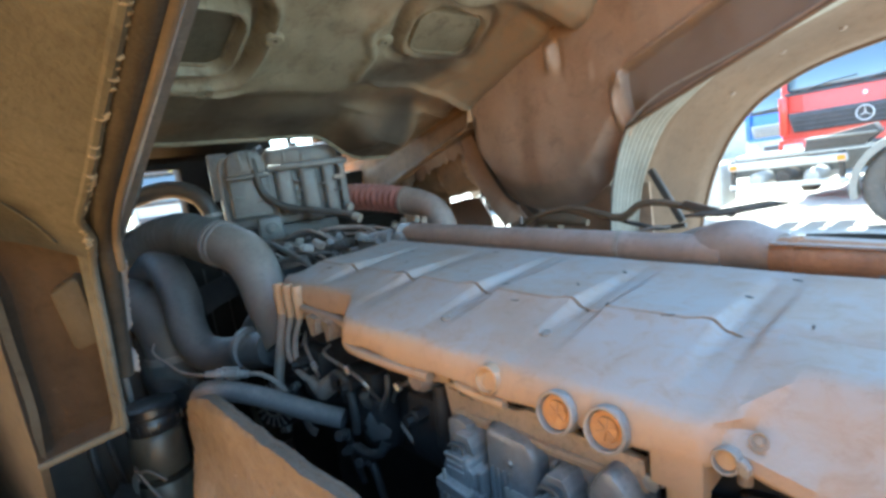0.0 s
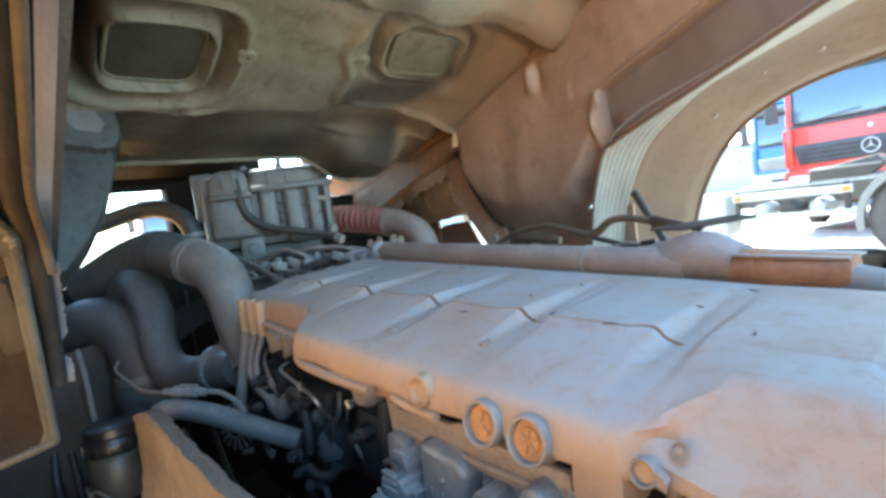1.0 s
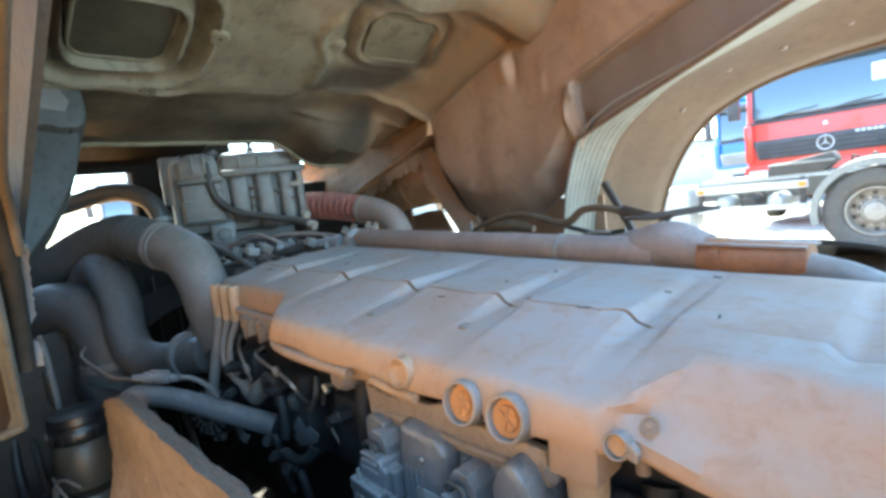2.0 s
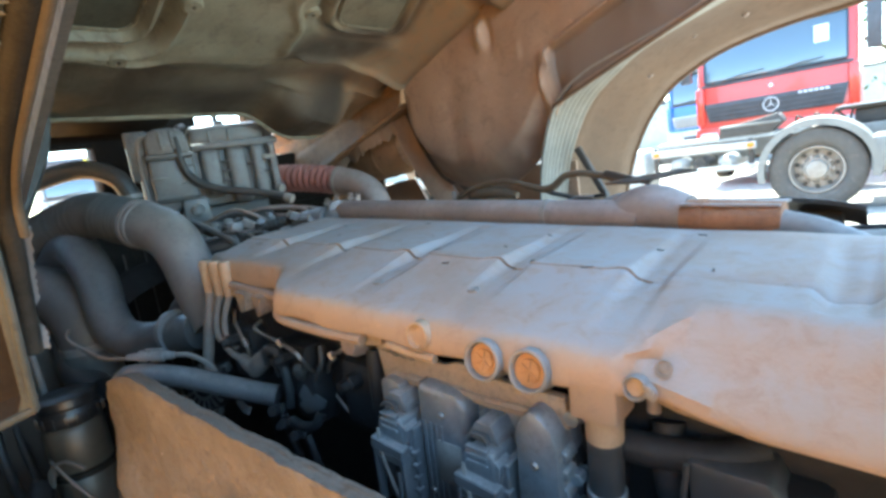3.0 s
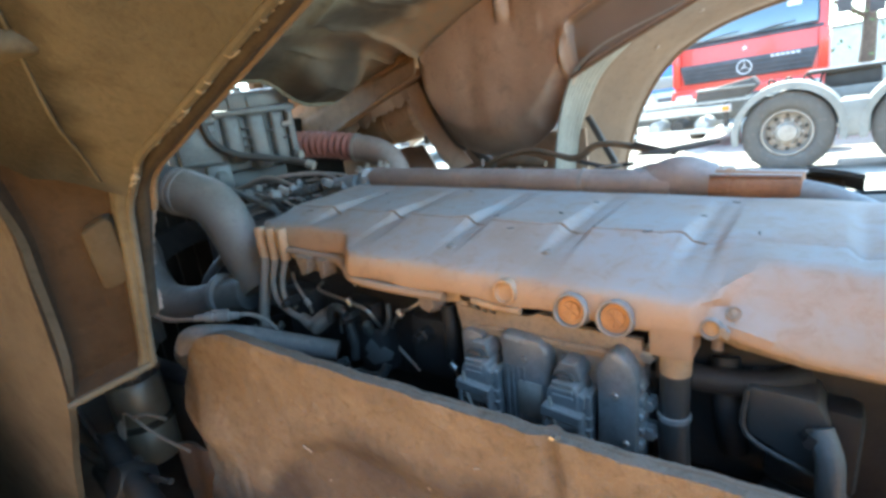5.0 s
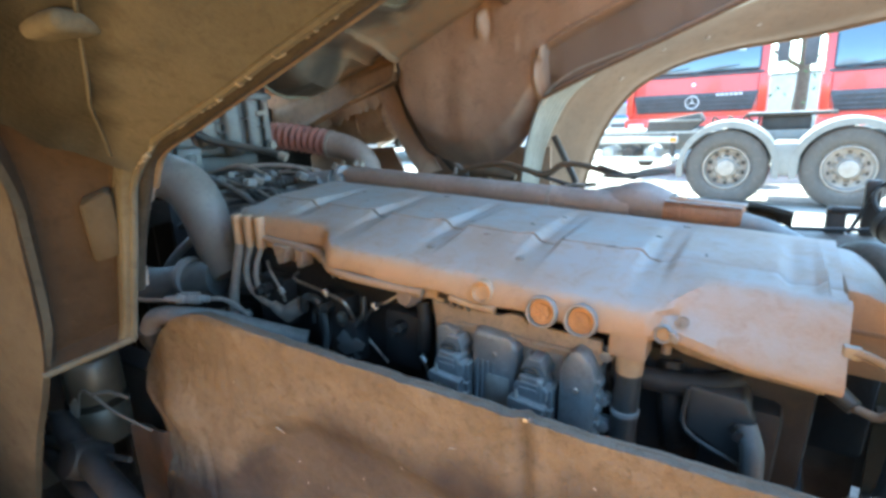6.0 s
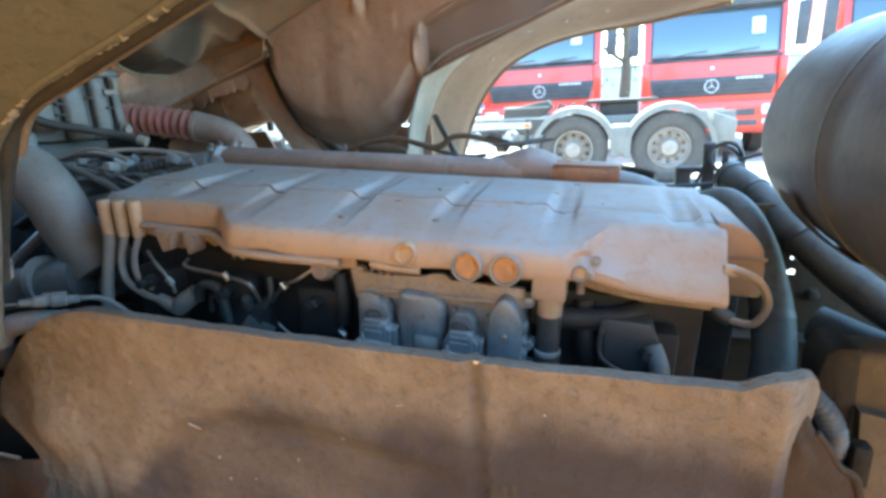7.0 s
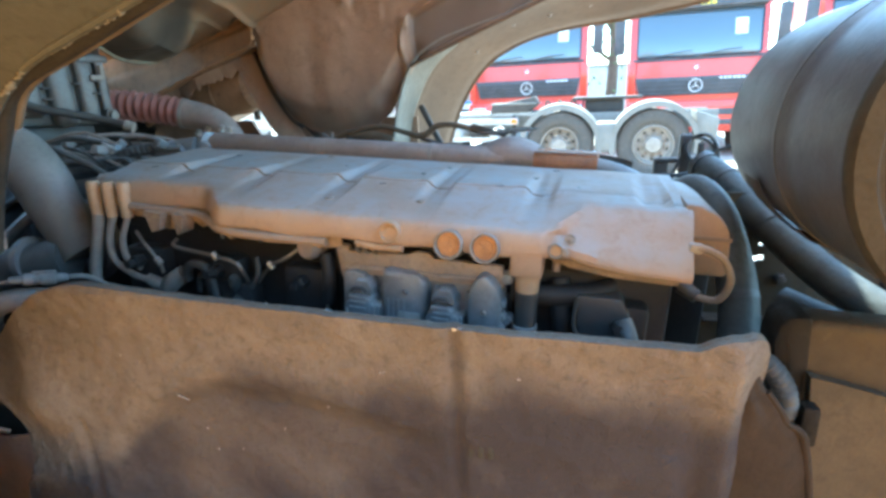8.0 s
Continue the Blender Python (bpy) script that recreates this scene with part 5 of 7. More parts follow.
def shield_surface(x, v):
    top = shield_top(x) + 0.002
    low = 0.50
    z = low + (top - low) * v
    y = 0.372 - 0.012 * step(z, 1.10, 1.19)
    # rounded upper roll, seam groove, pressed hollow with its own curved edge, bump at the left
    y += 0.006 * step(z, 1.185, 1.20)
    y += 0.010 * math.exp(-((x - 0.955) / 0.010) ** 2)
    rim = 1.005 + 0.035 * math.sin((x - 0.28) * 3.0) - 0.05 * step(x, 0.55, 0.9) - 0.11 * (1 - step(x, 0.22, 0.50))
    y += 0.026 * (1 - step(z, rim - 0.05, rim + 0.02)) * step(x, 0.18, 0.34) * (1 - 0.85 * step(x, 0.78, 1.0))
    y -= 0.030 * math.exp(-((x - 0.08) / 0.06) ** 2 - ((z - 0.93) / 0.06) ** 2)
    y += 0.045 * (1 - step(x, -0.12, 0.06)) * step(z, 0.8, 1.0)
    y += 0.05 * step(x, 1.33, 1.41) + 0.02 * math.exp(-((x - 1.30) / 0.02) ** 2) * (1 - step(z, 0.9, 1.15))
    y -= 0.012 * math.exp(-((x - 1.33) / 0.045) ** 2 - ((z - 1.13) / 0.05) ** 2)
    y += 0.0035 * noise.noise(Vector((x * 11, 0, z * 11))) + 0.0030 * noise.noise(Vector((x * 34, 5, z * 34))) + 0.0016 * noise.noise(Vector((x * 85, 7, z * 85)))
    y += 0.012 * math.exp(-((x - 0.15) / 0.012) ** 2) * (1 - step(z, 0.86, 0.92))
    if x < 0.10:
        edge = lerp_table(z, [(0.5, -0.10), (0.69, -0.069), (0.768, -0.018), (0.837, -0.018), (0.857, -0.045), (0.911, -0.14), (0.961, -0.15), (1.037, -0.119), (1.2, -0.115)])
        x = edge + (x + 0.115) / 0.215 * (0.10 - edge)
    if x > 1.33:
        x = 1.33 + (x - 1.33) * (0.66 + 0.10 * step(z, 1.09, 1.165))
    return Vector((x, y, z))


shield = thing("noise_shield", (0.65, 0.38, 0.5), "brown dust-caked felt noise shield along the engine", "shield")
sx = [-0.115 + 1.52 * i / 320 for i in range(321)]
sv = [i / 130 for i in range(131)]
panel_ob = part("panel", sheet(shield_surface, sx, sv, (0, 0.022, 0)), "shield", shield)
painted_dark = panel_ob.data.attributes.new("painted_dark", "FLOAT", "POINT")
for v in panel_ob.data.vertices:        # dirt and shade painted as one tone below an uneven line and in the seam
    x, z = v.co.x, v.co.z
    shade_line = lerp_table(x, [(0.0, 0.72), (0.24, 0.84), (0.33, 0.93), (0.43, 1.01), (0.52, 1.055), (0.66, 1.068), (0.78, 1.055), (0.88, 1.060), (1.02, 1.095), (1.25, 1.100), (1.36, 1.100), (1.45, 1.05)])
    shade_line += 0.025 * noise.noise(Vector((x * 9, 0, z * 9))) + 0.012 * noise.noise(Vector((x * 31, 2, z * 31)))
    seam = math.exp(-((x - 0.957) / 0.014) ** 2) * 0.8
    painted_dark.data[v.index].value = max((1 - step(z, shade_line - 0.050 - 0.02 * step(x, 0.9, 1.1), shade_line + 0.035)) * min(1.0, 0.78 + 0.26 * step(x, 0.70, 0.86) - 0.22 * math.exp(-((x - 0.58) / 0.16) ** 2 - ((z - 0.90) / 0.06) ** 2) + 0.40 * noise.noise(Vector((x * 6, 4, z * 9)))), seam * (0.5 + 0.5 * noise.noise(Vector((0, 1, z * 14)))))
part("edge_strip", tube([tuple(shield_surface(x, 1.0) + Vector((0, 0.0150, -0.0050 + 0.0015 * noise.noise(Vector((x * 40, 0, 0)))))) for x in [-0.09 + 0.0183 * i for i in range(81)]], 0.0056, 10, 2), "shield_edge", shield, "frayed brown felt edge")
part("lower_panel", sheet(lambda u, v: Vector((-0.34 + 0.36 * u, 0.420 - 0.02 * u + 0.01 * math.sin(u * 7), 0.46 + (0.37 - 0.10 * (1 - u)) * v)), [i / 10 for i in range(11)], [i / 8 for i in range(9)], (0, 0.008, 0)), "lower_felt", shield, "dark brown lower panel of the shield")
part("staple", box((0.955, 0.366, 1.172), (0.970, 0.374, 1.176), 0.001), "bright", shield)
for x, z, dx, dz, r in ((0.41, 0.985, 0.025, -0.007, 0.0016), (0.445, 0.905, 0.003, 0.001, 0.0022), (0.462, 0.862, 0.001, -0.004, 0.0016), (0.52, 0.87, 0.003, 0.003, 0.0011), (0.83, 1.085, 0.012, 0.003, 0.0011), (1.05, 1.10, 0.004, -0.001, 0.0016), (0.62, 0.93, 0.002, 0.004, 0.0012), (0.30, 1.06, 0.003, 0.002, 0.0014), (0.72, 1.00, 0.006, -0.002, 0.0010)):
    q = shield_surface(x, (z - 0.50) / (shield_top(x) - 0.498)) + Vector((0, -0.0012, 0))
    part("straw", rod(q, q + Vector((dx, -0.0005, dz)), r, r * 0.6, 6), "cap_rim", shield)
for k in range(3):        # faint moulded mark
    q = shield_surface(0.976 + 0.016 * k, (0.958 + 0.003 * k - 0.50) / (shield_top(0.98) - 0.498))
    part("moulded_mark", box((-0.0045, -0.0012, -0.011), (0.0045, 0.004, 0.011), 0.001, Matrix.Translation(q)), "skirt", shield)
side_flap = thing("shield_flap", (1.40, 0.39, 0.7), "orange-brown dusty flap at the shield's rear end", "shield")
FLAP_R = [(0.55, 1.46), (0.90, 1.455), (1.00, 1.445), (1.040, 1.432), (1.050, 1.426), (1.060, 1.410), (1.078, 1.400), (1.097, 1.385), (1.116, 1.374), (1.150, 1.362), (1.165, 1.358)]
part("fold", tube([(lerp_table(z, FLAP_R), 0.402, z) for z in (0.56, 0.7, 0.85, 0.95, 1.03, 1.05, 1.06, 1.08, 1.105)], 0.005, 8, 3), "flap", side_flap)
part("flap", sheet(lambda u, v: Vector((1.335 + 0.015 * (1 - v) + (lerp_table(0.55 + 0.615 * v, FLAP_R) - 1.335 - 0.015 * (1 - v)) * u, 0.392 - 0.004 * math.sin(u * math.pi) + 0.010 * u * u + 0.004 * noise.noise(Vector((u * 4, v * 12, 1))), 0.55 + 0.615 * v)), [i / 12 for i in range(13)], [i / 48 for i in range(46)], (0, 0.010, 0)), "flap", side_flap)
ringed = thing("ringed_hose", (1.45, 0.52, 1.0), "blue-grey ringed hose behind the shield", "hose")
part("hose", tube([(1.392, 0.462, 1.118), (1.415, 0.466, 1.090), (1.432, 0.478, 1.045), (1.440, 0.52, 0.95)], 0.0145, 14, 16, ribs=0.0026, pitch=0.010), "ribbed_hose", ringed)
part("black_block", box((1.450, 0.462, 0.985), (1.474, 0.49, 1.050), 0.006), "underseal", ringed)

# ---------------------------------------------------------------- near right: step box, canister, hoses
stepbox = thing("mudguard_bracket", (1.6, 0.5, 0.9), "brown dusty mudguard bracket with a black rubber end", "bracket")
part("body", prism([(1.462, 0.985), (1.458, 1.020), (1.460, 1.138), (1.472, 1.152), (1.95, 1.138), (1.95, 0.86), (1.60, 0.93), (1.52, 0.955), (1.482, 0.970)], 0.07, pose(0, 0.612, 0, 90), 0.012), "bracket", stepbox)
part("rubber_end", prism([(1.462, 0.975), (1.438, 1.010), (1.426, 1.070), (1.424, 1.115), (1.430, 1.145), (1.443, 1.158), (1.474, 1.160), (1.478, 1.08), (1.474, 0.975)], 0.080, pose(0, 0.617, 0, 90), 0.010), "underseal", stepbox)
part("lower_plate", sheet(lambda u, v: Vector((1.475 + 0.43 * u + 0.05 * v, 0.52 - 0.03 * u + 0.012 * math.sin(u * 6), 1.07 - 0.10 * u - 0.55 * v)), [i / 16 for i in range(17)], [i / 8 for i in range(9)], (0, 0.02, 0)), "bracket", stepbox)

canister = thing("air_canister", (1.67, 0.7, 1.17), "large dark grey round air canister with a tan end ring", "canister")
CX, CZ, CR = 1.648, 1.422, 0.220
part("shell", lathe([(CR * 0.80, -0.36), (CR * 0.94, -0.33), (CR, -0.29), (CR, -0.12), (CR + 0.003, -0.11), (CR + 0.003, 0.05), (CR - 0.001, 0.062), (CR - 0.001, 0.10), (CR + 0.002, 0.112), (CR * 0.998, 0.285)], pose(CX, 0.70, CZ, 90), 64), "drum", canister)
part("far_end", lathe([(0, -0.37), (CR * 0.5, -0.372), (CR * 0.82, -0.36)], pose(CX, 0.70, CZ, 90), 48), "drum", canister)
part("end_ring", lathe([(CR * 0.84, 0.318), (CR * 0.86, 0.312), (CR * 0.90, 0.314), (CR * 0.92, 0.320), (CR * 1.01, 0.315), (CR * 1.03, 0.300), (CR * 1.01, 0.283), (CR * 0.97, 0.281)], pose(CX, 0.70, CZ, 90), 64), "skirt", canister, "tan dusty end ring")
part("end_cover", lathe([(0, 0.285), (CR * 0.4, 0.288), (CR * 0.6, 0.28), (CR * 0.78, 0.295), (CR * 0.86, 0.316)], pose(CX, 0.70, CZ, 90), 48), "bracket", canister)
part("strap", lathe([(CR + 0.001, 0.02), (CR + 0.0045, 0.02), (CR + 0.0045, 0.034), (CR + 0.001, 0.034)], pose(CX, 0.70, CZ, 90), 64), "hose_dark", canister)
part("moulded_mark", lathe([(0.018, 0), (0.021, 0.002), (0.024, 0)], pose(CX - CR * 0.52, 0.50, CZ + CR * 0.86, 0, -31, 0), 18), "drum", canister)
part("cradle", sheet(lambda u, v: Vector((CX + (CR + 0.010) * math.cos(u), 0.76 + 0.10 * v + 0.03 * math.sin(u * 9), CZ + (CR + 0.010) * math.sin(u))), [radians(204 + 6 * i) for i in range(19)], [i / 6 for i in range(7)], (0.004, 0, -0.006)), "bracket", canister, "brown dusty support cradle")

bighose = thing("rear_coolant_hose", (1.46, 0.9, 1.0), "thick grey hose curving down behind the engine", "hose")
part("hose", tube([(1.335, 1.17, 1.205), (1.368, 1.115, 1.246), (1.398, 1.065, 1.250), (1.428, 1.00, 1.208), (1.448, 0.93, 1.13), (1.456, 0.86, 1.04), (1.44, 0.79, 0.94), (1.38, 0.70, 0.85)], 0.040, 20), "corner", bighose)
part("clamp", rod((1.4545, 0.880, 1.066), (1.456, 0.870, 1.052), 0.0425, None, 20), "hose_dark", bighose)
rearpipe = thing("rear_air_pipe", (1.7, 1.2, 1.1), "dusty grey ringed air pipe running up to the canister", "pipe")
part("pipe", tube([(1.462, 1.445, 1.266), (1.500, 1.370, 1.240), (1.545, 1.29, 1.195), (1.61, 1.20, 1.125), (1.72, 1.08, 1.03), (1.88, 0.95, 0.94)], 0.044, 20), "corner", rearpipe)
for a, b, r, mat in (((1.462, 1.445, 1.266), (1.472, 1.425, 1.260), 0.048, "hose_dark"), ((1.507, 1.357, 1.234), (1.512, 1.348, 1.229), 0.0475, "hose_dark"), ((1.588, 1.232, 1.152), (1.600, 1.214, 1.138), 0.0475, "hose_dark")):
    part("collar", rod(a, b, r, None, 22), mat, rearpipe)
part("under_pipe", tube([(1.56, 0.95, 1.02), (1.66, 0.86, 1.00), (1.85, 0.75, 0.98), (2.05, 0.66, 0.98)], 0.042, 16), "corner", rearpipe)
lines = thing("air_lines", (1.42, 1.6, 1.3), "thin black air lines curling over a bracket", "cable")
ring = [(1.490 + 0.045 * math.cos(a), 1.640 + 0.012 * math.sin(a), 1.288 + 0.044 * math.sin(a) - 0.012 * math.cos(a)) for a in [2 * math.pi * i / 14 for i in range(13)]]
for pts in (ring + [(1.56, 1.63, 1.24), (1.56, 1.62, 1.19)], [(1.40, 1.65, 1.19), (1.425, 1.66, 1.25), (1.455, 1.65, 1.325), (1.50, 1.63, 1.345), (1.535, 1.64, 1.31), (1.545, 1.63, 1.25)], [(1.470, 1.64, 1.235), (1.50, 1.62, 1.275), (1.56, 1.60, 1.305), (1.66, 1.56, 1.335)], [(1.19, 1.55, 1.215), (1.35, 1.54, 1.222), (1.45, 1.53, 1.232), (1.50, 1.50, 1.26)]):
    part("line", tube(pts, 0.0062, 8), "hose_dark", lines)
part("bracket", box((1.13, 1.48, 1.18), (1.222, 1.51, 1.272), 0.016), "chassis", lines)
part("valve", box((1.345, 1.665, 1.17), (1.395, 1.70, 1.262), 0.008), "chassis", lines)
part("valve_top", box((1.352, 1.66, 1.245), (1.440, 1.69, 1.264), 0.006), "chassis", lines)
part("clip", box((1.478, 1.632, 1.268), (1.498, 1.648, 1.318), 0.005), "chassis", lines)
part("post", box((1.425, 1.655, 1.18), (1.465, 1.685, 1.345), 0.010), "chassis", lines)
part("foot", box((1.16, 1.515, 1.165), (1.50, 1.70, 1.185), 0.004), "chassis", lines)
part("hood", sheet(lambda u, v: Vector((0.98 + 0.28 * u, 1.42 + 0.10 * v, 1.315 - 0.03 * u ** 3 - 0.05 * v * v)), [i / 10 for i in range(11)], [i / 5 for i in range(6)], (0, 0, -0.01)), "rubber", lines)

# rail added to block the sun and the sunlit tray behind the engine
rail = thing("chassis_rail", (0.6, 1.33, 0.4), "dark rail added behind the engine to block sun and view", "chassis")
part("web", box((-0.4, 1.33, 0.413), (1.455, 1.342, 1.06), 0.003), "chassis", rail)
for z in (0.413, 1.05):
    part("flange", box((-0.4, 1.27, z + 0.002), (1.455, 1.328, z + 0.012), 0.002), "chassis", rail)
for k in range(9):
    part("rivet", lathe([(0, 0.010), (0.007, 0.008), (0.011, 0.0)], pose(-0.2 + 0.2 * k, 1.33, 0.95, 90), 10), "chassis", rail)

rear = thing("cross_member", (1.72, 1.1, 0.9), "dark brown chassis cross member with lightening holes", "chassis")
# upright plate in sections with small gaps that let daylight through
gaps = [(1.46, 1.555), (1.555, 1.575), (1.575, 1.590), (1.590, 1.606), (1.606, 1.750), (1.750, 1.773), (1.773, 2.5)]
for k, (x0, x1) in enumerate(gaps):
    spans = {1: [(0.415, 1.130), (1.148, 1.22)], 2: [(0.415, 1.026), (1.042, 1.134), (1.146, 1.22)], 3: [(0.415, 1.030), (1.046, 1.072), (1.082, 1.22)], 5: [(0.415, 0.885), (0.900, 1.22)]}.get(k, [(0.415, 1.22)])
    for z0, z1 in spans:
        part("plate", box((x0, 1.25, z0), (x1 - 0.0005, 1.262, z1)), "bracket", rear, smooth=False)
for z in (0.62, 0.86):
    part("flange", box((1.46, 1.19, z), (2.5, 1.248, z + 0.008), 0.002), "chassis", rear)
for x in (1.65, 1.9, 2.1):
    part("bolt", hexbolt((x, 1.25, 0.98), 0.014, 0.016, FRONT), "chassis", rear)
for y in (0.52, 1.38):
    rail = thing("chassis_rail", (0.6, y, 0.5), "dark dusty chassis rail under the engine", "chassis")
    part("web", box((-1.3, y, 0.56), (7.0, y + 0.009, 0.84)), "chassis", rail)
    part("upper_flange", box((-1.3, y, 0.84), (7.0, y + 0.08, 0.849)), "block", rail)
    part("lower_flange", box((-1.3, y, 0.551), (7.0, y + 0.08, 0.56)), "chassis", rail)
rear_deck = thing("rear_deck", (3.6, 0.95, 0.9), "dark flat deck of the truck behind the cab", "truck bed")
part("deck", box((2.3, 0.0, 0.86), (7.0, 2.0, 0.90), 0.01), "chassis", rear_deck)

# ---------------------------------------------------------------- the tilted cab overhead
CAB = pose(-0.62, 0, 1.79, 0, -21, 0)          # local x up the slope of the floor, z out of it


PLATES = ((0.583, 0.573, 0.118, 0.120), (0.700, 1.345, 0.100, 0.140))
SKEW = 0.30          # the far plate leans with the pressing round it


def oval(u, y, k):
    cu, cy, au, ay = PLATES[k]
    if k:
        y += SKEW * (u - cu)
    return ((abs(u - cu) / au) ** 4 + (abs(y - cy) / ay) ** 4) ** 0.25


def cab_floor(u, y):
    # the fold to the lower face: crisp beside the pressings, soft between them
    soft = step(y, 0.68, 0.86) * (1 - step(y, 1.14, 1.26))
    line = 0.352 - 0.012 * step(y, 0.55, 0.70) + 0.060 * step(y, 1.08, 1.22) - 0.045 * step(y, 1.36, 1.52)
    fold = step(u, line - 0.006 - 0.07 * soft, line + 0.016 + 0.05 * soft)
    w = 0.010 * (1 - fold) - 0.034 * fold - 0.015 * (1 - 0.7 * soft) * math.exp(-((u - line - 0.020) / 0.013) ** 2)
    w -= 0.016 * math.exp(-((u - 0.18) / 0.09) ** 2)
    # near pressing: recess, collar, groove, outer ridge
    d = oval(u, y, 0)
    if d < 2.1:
        w += 0.026 * (1 - step(d, 0.93, 1.00))
        w -= 0.014 * step(d, 1.00, 1.04) * (1 - step(d, 1.10, 1.20))
        w += 0.034 * step(d, 1.14, 1.28) * (1 - step(d, 1.40, 1.60)) * step(u, line, line + 0.05)
        w -= 0.013 * math.exp(-((d - 1.68) / 0.08) ** 2) * step(u, line, line + 0.05)
    # far pressing: shallow recess with a rolled rim and an arm down to the fold
    d = oval(u, y, 1)
    if d < 2.1:
        w += 0.014 * (1 - step(d, 0.90, 1.02)) - 0.012 * math.exp(-((d - 1.12) / 0.09) ** 2)
        w += 0.018 * math.exp(-((d - 1.40) / 0.11) ** 2) * (1 - step(y, 1.50, 1.60))
    arm = 1.165 - 0.10 * step(u, 0.55, 0.70) + 0.035 * math.sin(u * 9)
    w -= 0.017 * math.exp(-((y - arm) / 0.018) ** 2) * step(u, 0.40, 0.46) * (1 - step(u, 0.74, 0.80))
    w += 0.12 * math.exp(-((u - 0.66) / 0.12) ** 2 - ((y - 0.395) / 0.045) ** 2)
    # hump at the far side of the lower edge, cross swage above
    w -= 0.140 * math.exp(-((u - 0.08) / 0.14) ** 4 - ((y - 1.43) / 0.17) ** 4)
    w += 0.022 * math.exp(-((u - 0.10) / 0.10) ** 4 - ((y - 1.40) / 0.10) ** 4)
    w -= 0.007 * math.exp(-((y - 1.34 - 0.5 * (u - 0.08)) / 0.010) ** 2) * math.exp(-((u - 0.10) / 0.06) ** 2) + 0.006 * math.exp(-((u - 0.15 + 0.3 * (y - 1.4)) / 0.008) ** 2) * math.exp(-((y - 1.44) / 0.06) ** 2)
    w -= 0.012 * math.exp(-((u - 0.235) / 0.012) ** 2) * step(y, 1.15, 1.25)
    w -= 0.045 * math.exp(-((u - 0.30) / 0.08) ** 2 - ((y - 1.62) / 0.08) ** 2)
    rise = 0.905 + 0.02 * math.sin(y * 9) + 0.012 * math.sin(y * 23)
    w -= 0.050 * step(u, rise - 0.045, rise) * (1 - step(u, rise + 0.03, rise + 0.16))
    w += 0.016 * math.exp(-((u - rise + 0.070) / 0.016) ** 2)
    w -= 0.075 * step(y, 1.56, 1.70) * step(u, 0.30, 0.42) + 0.050 * step(y, 1.58, 1.70) * (1 - step(u, 0.30, 0.42))
    w -= 0.05 * (1 - step(y, 0.30, 0.42))
    # shallow dents
    for du, dy, dr, dd in ((0.48, 0.93, 0.05, 0.006), (0.22, 0.90, 0.03, 0.008), (0.24, 0.66, 0.035, -0.006), (0.70, 0.98, 0.06, -0.006), (0.52, 1.56, 0.035, -0.012), (0.12, 1.02, 0.04, 0.006)):
        w += dd * math.exp(-((u - du) ** 2 + (y - dy) ** 2) / dr ** 2)
    w += 0.006 * noise.noise(Vector((u * 6, y * 6, 2))) + 0.0026 * noise.noise(Vector((u * 19, y * 19, 2)))
    return CAB @ Vector((u, y, w))


cab = thing("tilted_cab", (-0.6, 1.0, 1.79), "tilted truck cab seen from below, primed and dusty", "truck cab")
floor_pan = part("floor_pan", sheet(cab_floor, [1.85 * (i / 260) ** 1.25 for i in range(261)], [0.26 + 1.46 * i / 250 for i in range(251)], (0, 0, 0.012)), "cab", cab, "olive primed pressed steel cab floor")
floor_dark = floor_pan.data.attributes.new("painted_dark", "FLOAT", "POINT")
for v in floor_pan.data.vertices:        # soot blotches, plus shade painted on the lower face, grooves and recesses
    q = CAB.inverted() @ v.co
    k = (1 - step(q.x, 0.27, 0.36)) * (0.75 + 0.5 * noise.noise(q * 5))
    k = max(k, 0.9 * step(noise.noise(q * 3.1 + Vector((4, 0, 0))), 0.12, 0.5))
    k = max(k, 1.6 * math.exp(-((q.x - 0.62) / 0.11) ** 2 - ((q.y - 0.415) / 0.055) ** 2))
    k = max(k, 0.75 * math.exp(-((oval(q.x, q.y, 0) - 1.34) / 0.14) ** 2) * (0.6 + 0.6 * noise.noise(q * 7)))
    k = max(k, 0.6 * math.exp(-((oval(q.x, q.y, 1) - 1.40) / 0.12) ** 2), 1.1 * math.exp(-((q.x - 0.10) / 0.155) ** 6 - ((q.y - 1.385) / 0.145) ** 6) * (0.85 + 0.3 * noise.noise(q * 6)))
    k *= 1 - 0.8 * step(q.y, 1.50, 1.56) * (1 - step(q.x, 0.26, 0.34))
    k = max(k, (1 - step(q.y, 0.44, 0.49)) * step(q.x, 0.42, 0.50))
    floor_dark.data[v.index].value = min(max(k, 0), 1)
silt = floor_pan.data.attributes.new("tint", "FLOAT", "POINT")
for v in floor_pan.data.vertices:        # brown dust that gathered towards the wheel house and on the ridges
    q = CAB.inverted() @ v.co
    k = step(q.y + 0.10 * noise.noise(q * 3.3), 1.10, 1.55)
    k = max(k, 0.30 * step(noise.noise(q * 2.3 + Vector((9, 0, 0))), 0.05, 0.5))
    silt.data[v.index].value = min(max(k, 0), 1)


def rounded(au, ay, r, n=6):
    out = []
    for sx, sy, a0 in ((1, 1, 0), (-1, 1, 90), (-1, -1, 180), (1, -1, 270)):
        for k in range(n + 1):
            a = radians(a0 + 90 * k / n)
            out.append((sx * (au - r) + r * math.cos(a), sy * (ay - r) + r * math.sin(a)))
    return out


